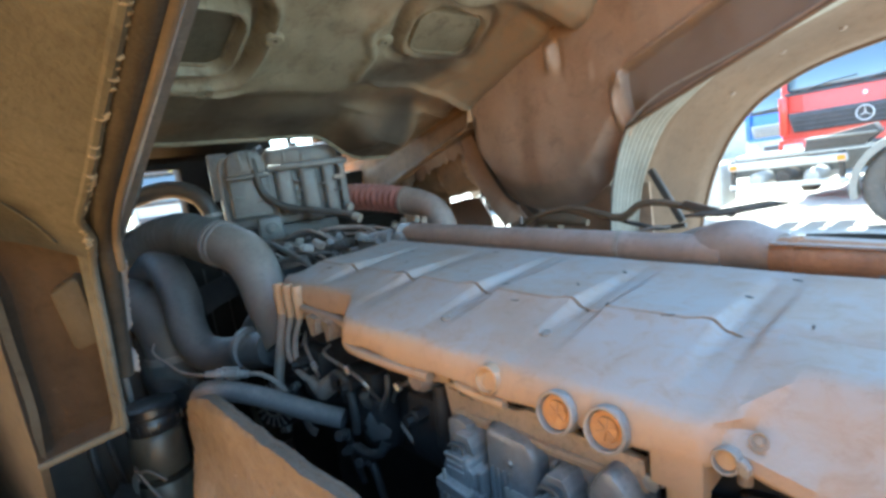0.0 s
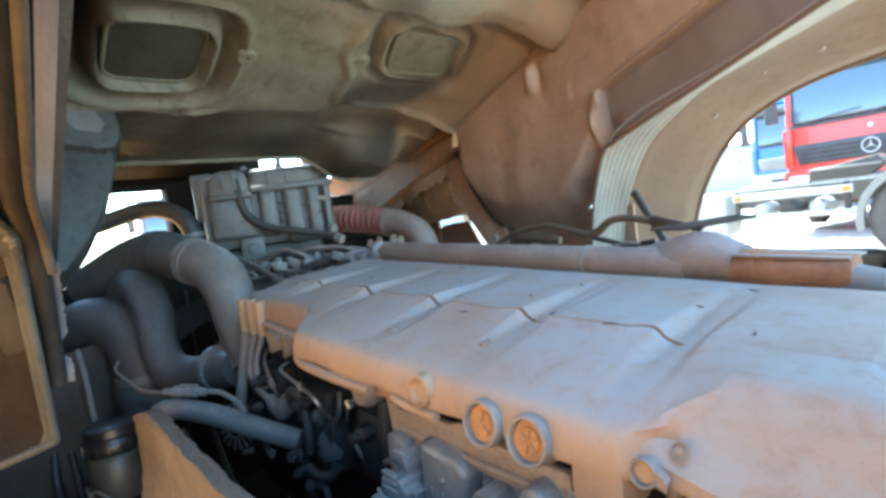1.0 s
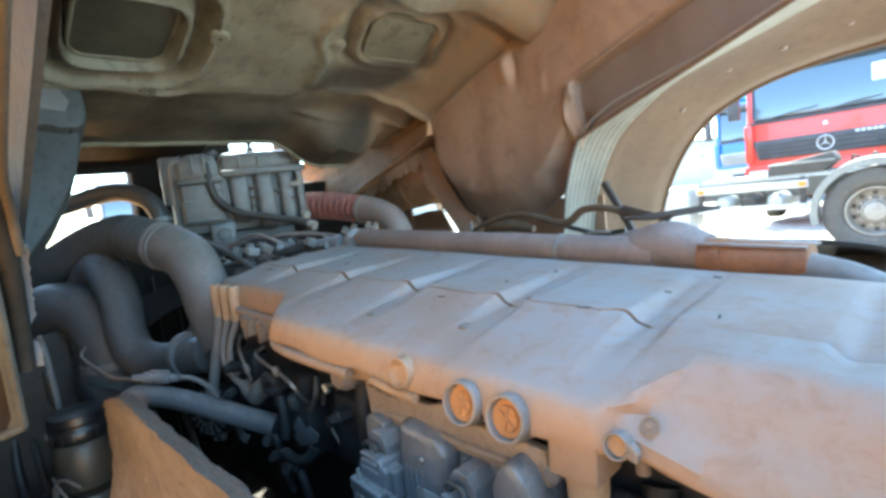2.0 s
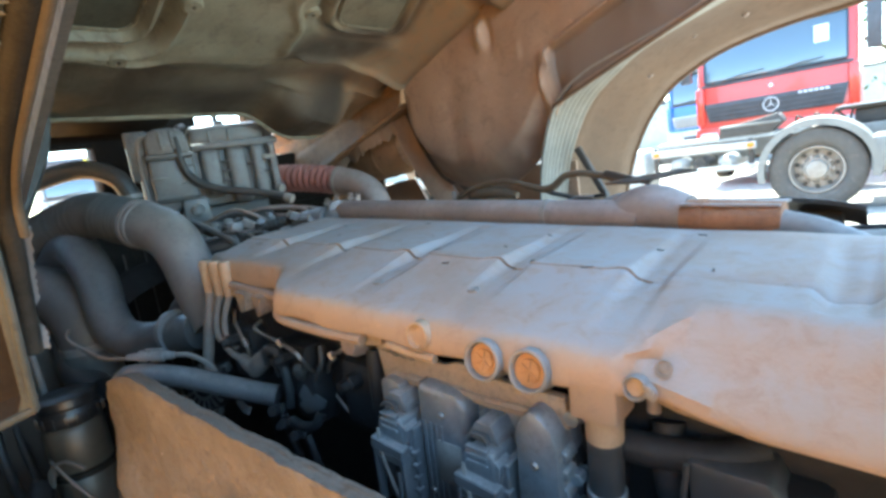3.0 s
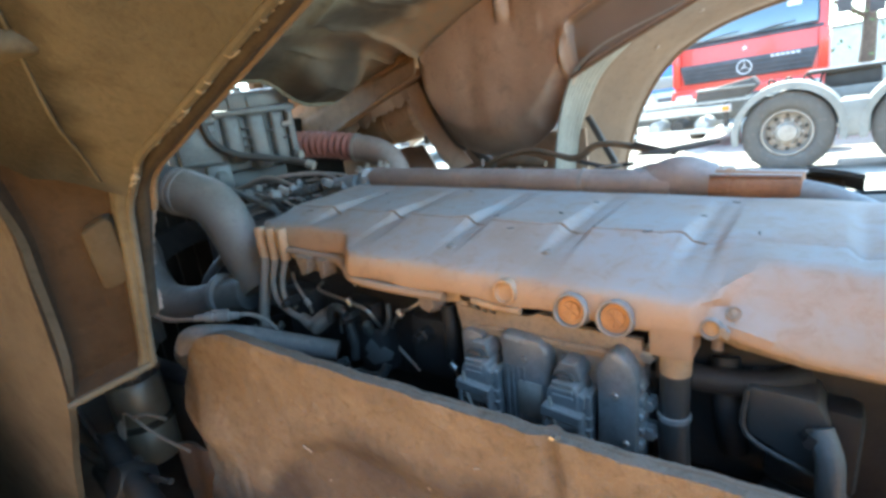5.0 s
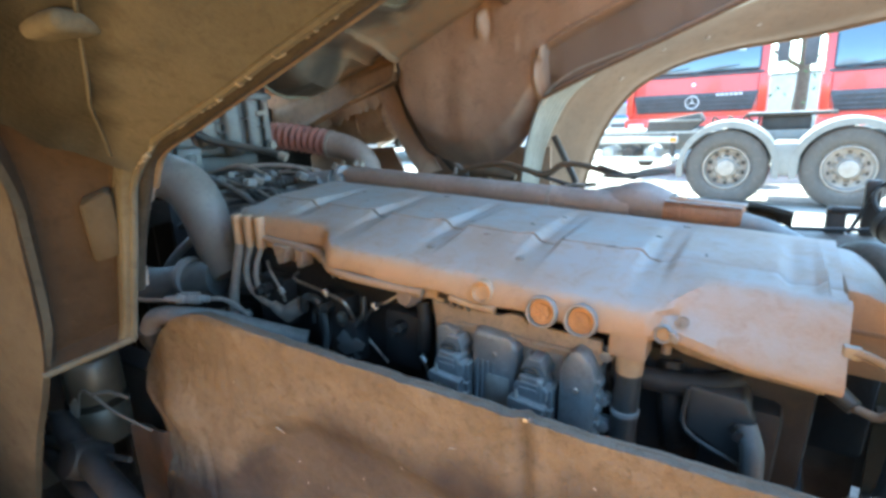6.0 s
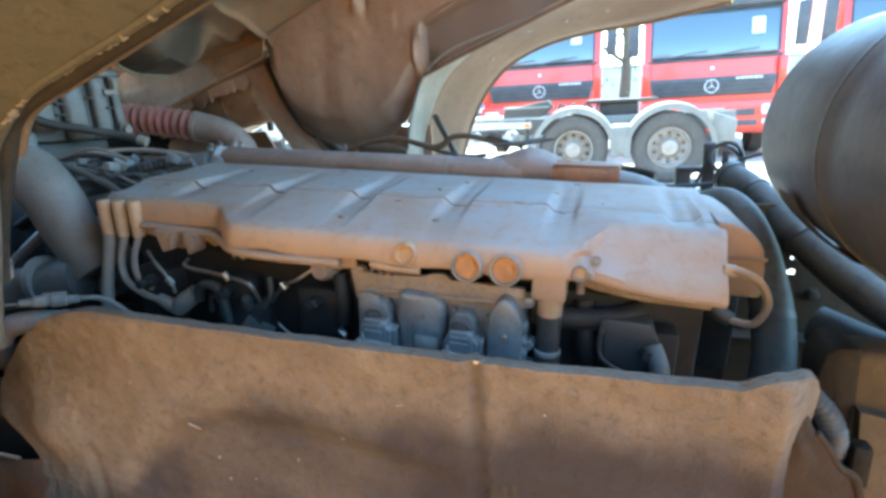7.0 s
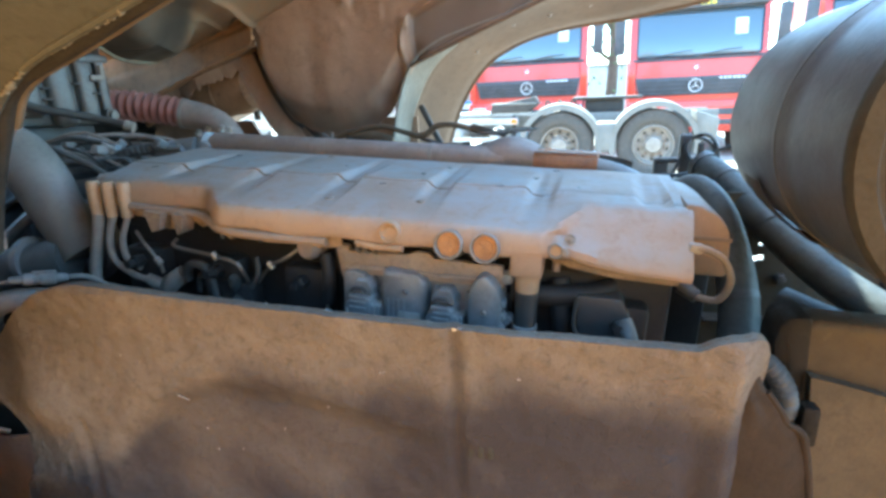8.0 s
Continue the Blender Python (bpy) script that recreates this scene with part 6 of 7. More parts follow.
for cu, cy, au, ay, w in ((*PLATES[0], -0.020), (*PLATES[1], -0.034)):
    lean = SKEW if cy > 1 else 0.0
    plate = part("access_plate", prism([(x, y - lean * x) for x, y in rounded(au * 0.95, ay * 0.95, 0.05)], 0.040, CAB @ pose(cu, cy, w), 0.003), "plate" if cy < 1 else "cab", floor_pan, "dark rounded access plate with a raised rim" if cy < 1 else "olive rounded access plate with a raised rim")
    rim_pts = [tuple(CAB @ Vector((cu + x, cy + y - lean * x, w - 0.002))) for x, y in rounded(au * 0.90, ay * 0.90, 0.047, 4)]
    part("rim", tube(rim_pts + rim_pts[:1], 0.0045, 8, 2), "cab", plate)
for u, y in ((0.622, 0.781), (0.376, 0.660), (0.642, 1.138), (0.86, 0.95)):
    m = Matrix.Translation(cab_floor(u, y)) @ CAB.to_3x3().to_4x4() @ pose(0, 0, -0.002, 180)
    part("tab", lathe([(0.0055, 0.0045), (0.007, 0.006), (0.022, 0.005), (0.027, 0.0), (0.028, -0.006)], m, 20), "cab", floor_pan)
    part("hole", lathe([(0, 0.0), (0.0058, 0.0), (0.0058, 0.003)], m, 12), "rubber", floor_pan)
part("front_lip", tube([tuple(cab_floor(0.0, y) + Vector((0, 0, -0.004))) for y in [0.30 + 0.05 * i for i in range(28)]], 0.008, 8, 3), "cab", cab)
part("seam_strip", tube([tuple(CAB @ Vector((u, 1.704, -0.098))) for u in [0.36 + 0.1 * i for i in range(15)]], 0.0040, 6, 2), "sill", cab)
part("corner_box", prism([(0.20, 0.03), (0.506, 0.03), (0.507, -0.10), (0.500, -0.135), (0.478, -0.158), (0.44, -0.160), (0.40, -0.148), (0.20, -0.138)], 0.22, CAB @ Matrix(((0, 0, 1, 0.15), (1, 0, 0, 0), (0, 1, 0, 0), (0, 0, 0, 1))), 0.022), "corner", cab, "grey boxed corner of the floor")
part("corner_wall", prism([(0.20, -0.10), (0.488, -0.10), (0.476, -0.19), (0.448, -0.275), (0.385, -0.385), (0.325, -0.46), (0.20, -0.52)], 0.14, CAB @ Matrix(((0, 0, 1, 0.20), (1, 0, 0, 0), (0, 1, 0, 0), (0, 0, 0, 1))), 0.012), "corner", cab, "grey tapering wall below the boxed corner")
part("scraped_patch", prism([(0.40, -0.035), (0.455, -0.050), (0.470, -0.085), (0.455, -0.115), (0.405, -0.105), (0.385, -0.075)], 0.0015, CAB @ Matrix(((0, 0, 1, 0.3705), (1, 0, 0, 0), (0, 1, 0, 0), (0, 0, 0, 1)))), "hose", cab, "pale scraped patch")


# far inner wall with its bulged wheel house
LOWER = [(-0.310, 1.735), (-0.285, 1.68), (-0.25, 1.585), (-0.20, 1.50), (-0.15, 1.435), (-0.08, 1.39), (0.0, 1.365), (0.10, 1.352), (0.18, 1.362), (0.25, 1.40), (0.31, 1.445), (0.37, 1.53), (0.44, 1.622), (0.60, 1.685), (0.84, 1.775), (1.0, 1.836), (1.45, 2.01)]


def bulge(x, v):
    lo, hi = lerp_table(x, LOWER), 1.926 + 0.389 * x
    hi = max(hi, lo + 0.01)
    z = lo + (hi - lo) * v
    d = z - lo
    y = 1.715 + 0.085 * (1 - step(d, 0.0, 0.13)) * (1 - step(x, 0.36, 0.52)) + 0.06 * (1 - step(x, -0.31, -0.20))
    y -= 0.020 * math.exp(-((x - 0.05) / 0.2) ** 2 - ((z - 1.62) / 0.15) ** 2)
    # raised welts and dents
    y -= 0.024 * math.exp(-((x - 0.185) / 0.020) ** 4 - ((z - 1.92) / 0.045) ** 4) - 0.010 * math.exp(-((x - 0.215) / 0.012) ** 2 - ((z - 1.91) / 0.05) ** 2)
    y -= 0.016 * math.exp(-((x - 0.43) / 0.017) ** 2 - ((z - 1.79) / 0.02) ** 2)
    y -= 0.022 * math.exp(-((x - 0.415) / 0.014) ** 4) * (1 - step(z, 1.72, 1.80)) * step(z, 1.58, 1.63)
    y -= 0.016 * math.exp(-((x - 0.28 - 0.4 * (z - 1.47)) / 0.018) ** 2 - ((z - 1.47) / 0.035) ** 2)
    y += 0.012 * math.exp(-((x - 0.31) / 0.02) ** 2 - ((z - 1.50) / 0.04) ** 2)
    y += 0.012 * math.exp(-((x - 0.02) / 0.05) ** 2 - ((z - 1.60) / 0.16) ** 2)
    y -= 0.014 * math.exp(-((x + 0.235 - 0.12 * (1.86 - z)) / 0.010) ** 2) * step(z, 1.77, 1.80) * (1 - step(z, 1.83, 1.86))
    inset = step(x, 0.44, 0.455) * step(d, 0.012, 0.022) * (1 - step(d, 0.165, 0.180))
    y += 0.022 * inset - 0.014 * math.exp(-((d - 0.186) / 0.010) ** 2) * step(x, 0.44, 0.47) - 0.010 * math.exp(-((x - 0.436) / 0.010) ** 2) * (1 - step(d, 0.17, 0.20))
    y += 0.006 * noise.noise(Vector((x * 7, 3, z * 7))) + 0.002 * noise.noise(Vector((x * 25, 3, z * 25)))
    return Vector((x, y, z))


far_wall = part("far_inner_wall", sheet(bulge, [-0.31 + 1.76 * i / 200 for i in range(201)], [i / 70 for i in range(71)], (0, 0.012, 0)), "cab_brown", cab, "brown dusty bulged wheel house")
wall_dark = far_wall.data.attributes.new("painted_dark", "FLOAT", "POINT")
for v in far_wall.data.vertices:        # greyer on the recessed panel, darker near the lower edge
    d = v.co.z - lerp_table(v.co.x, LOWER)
    wall_dark.data[v.index].value = max(step(v.co.x, 0.435, 0.455) * step(d, 0.010, 0.022) * (1 - step(d, 0.165, 0.182)), 0.8 * (1 - step(d + 0.05 * noise.noise(v.co * 8), 0.03, 0.22)) * (1 - step(v.co.x, 0.30, 0.42)))
worn = far_wall.data.attributes.new("tint", "FLOAT", "POINT")
for v in far_wall.data.vertices:        # paler tone on the raised welts
    x, z = v.co.x, v.co.z
    worn.data[v.index].value = (0.75 + 0.5 * noise.noise(v.co * 30)) * max(math.exp(-((x - a) / p) ** 4 - ((z - b) / q) ** 4) for a, b, p, q in ((0.180, 1.905, 0.020, 0.045), (0.43, 1.79, 0.018, 0.024), (0.410, 1.67, 0.014, 0.085), (0.275, 1.465, 0.020, 0.030), (0.34, 1.83, 0.010, 0.03), (0.62, 2.02, 0.03, 0.03)))
part("wall_flange", sheet(lambda u, v: Vector((-0.405 + 0.10 * u + 0.10 * u * u + (0.098 - 0.012 * u) * v - 0.006 * noise.noise(Vector((u * 9, 0, 7))) * (1 - v), 1.785 + 0.02 * u + 0.045 * v * v, 1.705 - 0.40 * u + (0.055 - 0.03 * u) * v + 0.004 * noise.noise(Vector((u * 6, v * 3, 0))))), [i / 30 for i in range(31)], [i / 8 for i in range(9)], (-0.002, 0.010, 0)), "cab_brown", cab, "brown plank-like flange")
# dark strips put in for the shade along the folds
part("fold_shade", tube([tuple(bulge(-0.309, v) + Vector((0, -0.004, 0))) for v in (1.0, 0.7, 0.4, 0.1, 0.0)], 0.007, 8, 4), "rubber", cab, "dark strip for the shade in the fold")
part("lower_fold_shade", tube([(x - 0.012, 1.805, lerp_table(x, LOWER) - 0.004) for x in (-0.31, -0.28, -0.25, -0.20, -0.15, -0.10)], 0.009, 8, 3), "rubber", cab)
part("flange_edge", tube([(-0.405 + 0.10 * u + 0.10 * u * u, 1.787 + 0.02 * u, 1.705 - 0.40 * u) for u in (0, 0.25, 0.5, 0.75, 1)], 0.0045, 8, 4), "cab_brown", cab)
part("strut_lower", tube([(-0.30, 1.84, 1.72), (-0.20, 1.85, 1.52), (-0.08, 1.86, 1.37), (0.02, 1.86, 1.29)], 0.024, 10), "rubber", cab)
part("post", box((-0.470, 1.955, 1.43), (-0.450, 1.985, 1.52), 0.004), "bracket", cab)
def sill_face(x, v):
    lo, hi = lerp_table(x, SILL_LOW), 1.865 + 0.167 * (x + 0.245)
    if v > 1:        # turned under at the lower edge
        return Vector((x, 1.700 + 0.10 * (v - 1), lo + 0.012 * (v - 1)))
    z = hi + (lo - hi) * v
    y = 1.728 - 0.030 * v - 0.010 * math.exp(-((v - 0.93) / 0.05) ** 2) + 0.006 * math.exp(-((v - 0.30) / 0.06) ** 2) + 0.005 * noise.noise(Vector((x * 7, 8, z * 7)))
    return Vector((x, y, z + 0.004 * noise.noise(Vector((x * 11, 5, 0))) * v))


SILL_LOW = [(-1.50, 1.36), (-1.05, 1.475), (-0.80, 1.555), (-0.575, 1.630), (-0.40, 1.686), (-0.255, 1.735)]
part("sill_beam", sheet(sill_face, [-1.50 + 1.245 * i / 90 for i in range(91)], [i / 20 for i in range(21)] + [1.3, 1.7, 2.0], (0, 0.006, 0)), "sill", cab, "brown dusty longitudinal sill")
part("sill_tear", sheet(lambda u, v: Vector((-0.80 + 0.45 * u, 1.735 + 0.02 * v + 0.010 * math.sin(u * 9), 1.575 + 0.125 * u - (0.048 + 0.035 * noise.noise(Vector((u * 8, 1, 0))) + 0.016 * noise.noise(Vector((u * 27, 2, 0)))) * v)), [i / 90 for i in range(91)], [0, 0.3, 0.6, 1], (0, 0.005, 0)), "cab_brown", cab, "torn brown edge of the sill")
part("cross_strut", box((-0.30, -0.012, -0.022), (0.30, 0.012, 0.022), 0.006, pose(-0.70, 1.80, 1.56, 0, -24, 0)), "sill", cab)
part("arch_edge", tube([(x, 1.715, lerp_table(x, LOWER)) for x in (0.44, 0.60, 0.84, 1.0, 1.2, 1.45)], 0.007, 8, 3), "liner", cab)

# far wheel arch liner and mudguard
INNER = [(0.335, 1.06), (0.335, 1.20), (0.345, 1.33), (0.375, 1.48), (0.44, 1.63), (0.54, 1.70), (0.64, 1.735), (0.84, 1.79), (1.0, 1.85), (1.25, 1.945), (1.5, 2.03)]
OUTER = [(0.355, 1.02), (0.380, 1.18), (0.412, 1.30), (0.455, 1.42), (0.53, 1.555), (0.62, 1.655), (0.72, 1.715), (0.85, 1.76), (1.05, 1.795), (1.28, 1.815), (1.6, 1.86)]
arch_in, arch_out = spline(INNER, 8), spline(OUTER, 8)


def arch(i, v):
    a, b = arch_in[i], arch_out[i]
    x, z = a * (1 - v) + b * v
    crown = 0.055 * math.sin(math.pi * min(v * 1.15, 1.0))
    k = i / (len(arch_in) - 1)
    x -= crown * (1 - step(k, 0.25, 0.6))
    z += crown * step(k, 0.25, 0.7)
    y = 1.735 + 0.665 * v
    if v < 0.42:
        r = 0.006 * math.sin(v * 2 * math.pi / 0.052) * (1 - step(k, 0.45, 0.60))
        x, z = x + r, z
    z += 0.004 * noise.noise(Vector((x * 6, y * 6, z * 6)))
    return Vector((x, y, z))


far_arch = thing("far_mudguard", (0.6, 2.2, 1.2), "dusty beige wheel arch on the far side", "mudguard")
idx = list(range(len(arch_in)))
part("ribbed_liner", sheet(arch, idx, [0.40 * i / 64 for i in range(65)], (-0.006, 0, 0.006)), "ribbed", far_arch, "pale ribbed plastic liner")
part("mudguard", sheet(arch, idx, [0.40 + 0.60 * i / 24 for i in range(25)], (-0.008, 0, 0.008)), "liner", far_arch)
part("outer_lip", tube([tuple(arch(i, 1.0)) for i in idx[::4]], 0.010, 8, 3), "liner", far_arch)
for x, y, z in ((0.775, 2.16, 1.800), (0.93, 2.19, 1.83), (1.10, 2.22, 1.86), (0.60, 2.2, 1.70), (1.28, 2.24, 1.89)):
    part("rivet", lathe([(0, -0.012), (0.006, -0.011), (0.012, -0.004), (0.014, 0.004)], pose(x, y, z, 0, 18), 14), "pipe", far_arch)
part("stay", box((-0.012, -0.012, -0.11), (0.012, 0.012, 0.11), 0.004, pose(0.446, 1.95, 1.372, 0, -27, 0)), "chassis", far_arch)

# near wheel arch: inner wall, seal, hanging front panel
NEAR = [(0.237, 1.204), (0.275, 1.30), (0.318, 1.40), (0.357, 1.492), (0.41, 1.538), (0.53, 1.578), (0.66, 1.620), (0.80, 1.666), (1.0, 1.735), (1.5, 1.90)]
near_in = spline(NEAR, 6)


def near_arch(i, v):
    x, z = near_in[i]
    k = i / (len(near_in) - 1)
    y = 0.222 - 0.020 * step(x, 0.36, 0.50) - 0.66 * v
    x -= 0.10 * step(v, 0.1, 0.6) * (1 - k)
    z += 0.17 * math.sin(min(v * 1.4, 1) * math.pi / 2) - 0.012 * math.exp(-((v - 0.16) / 0.03) ** 2)
    return Vector((x, y, z + 0.004 * noise.noise(Vector((x * 8, y * 8, z * 8)))))


EDGE_R = [(0.237, 0.230, 1.204), (0.275, 0.228, 1.30), (0.318, 0.226, 1.40), (0.357, 0.223, 1.492), (0.42, 0.222, 1.545)]
EDGE_L = [(0.157, 0.108, 1.165), (0.200, 0.104, 1.25), (0.225, 0.10, 1.38), (0.240, 0.095, 1.50), (0.29, 0.05, 1.64)]
edge_r, edge_l = spline(EDGE_R, 8), spline(EDGE_L, 8)


def near_front(i, v):
    p = edge_r[i] * (1 - v) + edge_l[i] * v
    sink = 0.030 * step(v, 0.10, 0.22) * (1 - step(v, 0.90, 1.0)) * step(i, 0, 3)
    return Vector((p[0] - sink, p[1] + sink * 0.6, p[2])) + Vector((0.002, 0, 0)) * noise.noise(Vector((p[0] * 20, v * 9, p[2] * 20)))


SKIRT_R = [(-0.22, 0.60), (-0.03, 0.90), (0.157, 1.165), (0.200, 1.25), (0.225, 1.38), (0.240, 1.50), (0.29, 1.64)]


def near_skirt(u, v):
    z = 0.60 + 1.04 * v
    x = lerp_table(z, [(b, a) for a, b in SKIRT_R]) - 0.55 * u
    y = 0.106 - 0.05 * step(z, 1.45, 1.64) - 0.10 * u + 0.006 * noise.noise(Vector((x * 7, 0, z * 7)))
    return Vector((x, y, z))


near = thing("near_mudguard", (0.2, 0.1, 1.2), "brown dusty wheel arch panel hanging at the near side", "mudguard")
nid = [i for i in range(len(near_in)) if i >= 20]
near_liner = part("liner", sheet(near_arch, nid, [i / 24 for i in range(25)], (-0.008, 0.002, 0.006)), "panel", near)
liner_shade = near_liner.data.attributes.new("painted_dark", "FLOAT", "POINT")
for v in near_liner.data.vertices:        # shade painted over the outer part, deep in the arch
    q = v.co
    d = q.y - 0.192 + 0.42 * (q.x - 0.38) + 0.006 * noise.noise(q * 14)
    liner_shade.data[v.index].value = 0.72 * (1 - step(d, -0.004, 0.008)) + 0.28 * (1 - step(d, -0.080, -0.050))
part("ridge", tube([tuple(near_arch(i, min(max((0.034 + 0.40 * (near_in[i][0] - 0.38)) / 0.66, 0.02), 0.5)) + Vector((0, 0, -0.001))) for i in range(22, len(near_in) - 17, 3)], 0.0022, 8, 3), "panel", near)
part("rub_block", box((0.560, 0.040, 1.668), (0.640, 0.088, 1.690), 0.009, None, 3), "panel", near, "small rubbed block on the liner")
# the recess takes a darker material than its edge strip, as painted shade
part("front_panel", sheet(near_front, list(range(len(edge_r))), [0.19 + 0.81 * i / 26 for i in range(27)], (-0.012, 0.004, 0)), "flap", near, "recessed panel face with its shade painted in")
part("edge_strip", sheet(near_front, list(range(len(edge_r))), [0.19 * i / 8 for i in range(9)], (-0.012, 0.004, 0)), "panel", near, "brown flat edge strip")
part("edge_fold", tube([tuple(near_front(i, 0.0)) for i in range(0, len(edge_r), 4)] + [tuple(near_arch(i, 0.0)) for i in range(28, len(near_in), 4)], 0.006, 8, 3), "panel", near)
part("lower_fold", tube([tuple(near_front(0, v)) for v in (0, 0.35, 0.7, 1.0)], 0.007, 8, 3), "panel", near)
STIFF = [(0.285, 0.168, 1.464), (0.311, 0.199, 1.484), (0.318, 0.204, 1.476), (0.284, 0.222, 1.372), (0.262, 0.192, 1.362), (0.252, 0.186, 1.366)]
bm = bmesh.new()
away = Vector((-0.78, 0.52, 0.35)) * 0.045
lid_face = bm.faces.new([bm.verts.new(Vector(p)) for p in STIFF])
up = bmesh.ops.extrude_face_region(bm, geom=[lid_face])["geom"]
bmesh.ops.translate(bm, vec=away, verts=[g for g in up if isinstance(g, bmesh.types.BMVert)])
bmesh.ops.bevel(bm, geom=bm.edges[:], offset=0.005, segments=2, profile=0.5, affect="EDGES")
part("stiffener", bm, "skirt", near, "box-shaped stiffener")
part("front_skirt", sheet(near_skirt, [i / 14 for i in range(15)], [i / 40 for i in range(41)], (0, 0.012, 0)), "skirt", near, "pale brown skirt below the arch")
part("inner_wall", sheet(lambda u, v: CAB @ Vector((0.44 + 1.4 * u - 0.02 * v, 0.268 + 0.08 * step(v, 0.15, 0.9), -0.575 + 0.50 * v + 0.012 * math.sin(v * 6))), [i / 40 for i in range(41)], [i / 20 for i in range(21)], (0, 0.010, 0)), "module", near, "grey inner wall of the arch")
seal_path = [(0.250, 0.246, 1.30), (0.285, 0.247, 1.39), (0.345, 0.245, 1.490), (0.40, 0.238, 1.545), (0.53, 0.225, 1.584), (0.66, 0.221, 1.626), (0.80, 0.219, 1.672), (1.0, 0.217, 1.74), (1.4, 0.217, 1.872)]
seal = thing("door_seal", (0.5, 0.25, 1.5), "perished black rubber seal with crumbling foam", "seal")
part("rubber_bead", tube(seal_path, 0.0140, 12, 6), "seal_black", seal)
part("lip", tube([(x + 0.005, y + 0.014, z - 0.003) for x, y, z in seal_path[2:]], 0.0075, 10, 6), "worn_rubber", seal, "brown worn rubber lip")
part("inner_bead", tube([(x - 0.006, y - 0.014, z + 0.007) for x, y, z in seal_path[3:]], 0.0100, 10, 6), "seal_black", seal)
end_line = spline([(0.240, 1.300), (0.250, 1.345), (0.268, 1.40), (0.300, 1.45), (0.345, 1.50)], 10)
part("frayed_end", sheet(lambda i, v: Vector((end_line[i][0] - 0.006 + 0.010 * v, 0.238 + (0.032 - 0.014 * step(i, 8, 12) * (1 - step(i, 13, 18)) + 0.006 * noise.noise(Vector((i * 0.9, 0, 3)))) * v, end_line[i][1] - 0.004 * v + 0.003 * noise.noise(Vector((i * 0.7, v * 4, 0))))), list(range(len(end_line))), [j / 6 for j in range(7)], (-0.004, 0, 0.002)), "hose_blue", seal, "blue-grey frayed seal end")
for i in range(72):
    k = 21 + 27 * i / 72 + 0.25 * rnd.random()
    i0 = int(k)
    if i0 + 1 >= len(near_in) or rnd.random() < 0.10:
        continue
    r = 0.0026 + 0.0030 * rnd.random() ** 1.5
    c = near_arch(i0, 0.006).lerp(near_arch(i0 + 1, 0.006), k - i0) + Vector((0, 0.004 + 0.003 * rnd.random(), -0.003 - 0.003 * rnd.random()))
    bm = bmesh.new()
    bmesh.ops.create_icosphere(bm, subdivisions=1, radius=r, matrix=Matrix.Translation(c))
    for v in bm.verts:
        d = (v.co - c) * (0.7 + 0.6 * rnd.random())
        v.co = c + Vector((d.x * 0.9, d.y * 1.3, d.z * 0.8))
    part("foam_crumb", bm, "foam", seal)

# cab shell above, closing the view and casting its shade; first four pieces are added light blocks
part("far_sky_block", box((-0.42, 2.36, -0.26), (0.30, 2.40, 0.18), 0.01, CAB), "white", cab)
part("sill_light_block", box((-1.25, -0.02, 0.06), (-0.05, 0.60, 0.09), 0.01, pose(-0.245, 1.71, 1.850, 0, -9.5, 0)), "sill", cab)
part("near_sun_block", box((-0.42, -0.44, 0.16), (0.0, 1.08, 0.34), 0.03, CAB), "underseal", cab)
part("front_shell", box((-0.42, 1.50, 0.16), (0.0, 2.40, 0.34), 0.03, CAB), "white", cab)
shell = part("shell", box((0.0, -0.44, 0.16), (2.05, 2.40, 2.0), 0.05, CAB), "white", cab)
mirror_arch = spline(OUTER, 6)


def near_outer(i, v):
    x, z = mirror_arch[i]
    return Vector((x, -0.452, z + (1.95 + 0.384 * (x - 0.4) - z) * v))


# unseen lip mirrored from the far arch, added to block near-side light
part("outer_lip", sheet(near_outer, list(range(6, len(mirror_arch))), [0, 0.25, 0.5, 0.75, 1], (0, 0.012, 0)), "panel", near)
near_side = part("outer_side", sheet(lambda u, v: CAB @ Vector((0.55 + 1.5 * u, -0.43, -0.33 + 0.45 * v)), [i / 6 for i in range(7)], [0, 1], (0, 0.02, 0)), "white", cab)

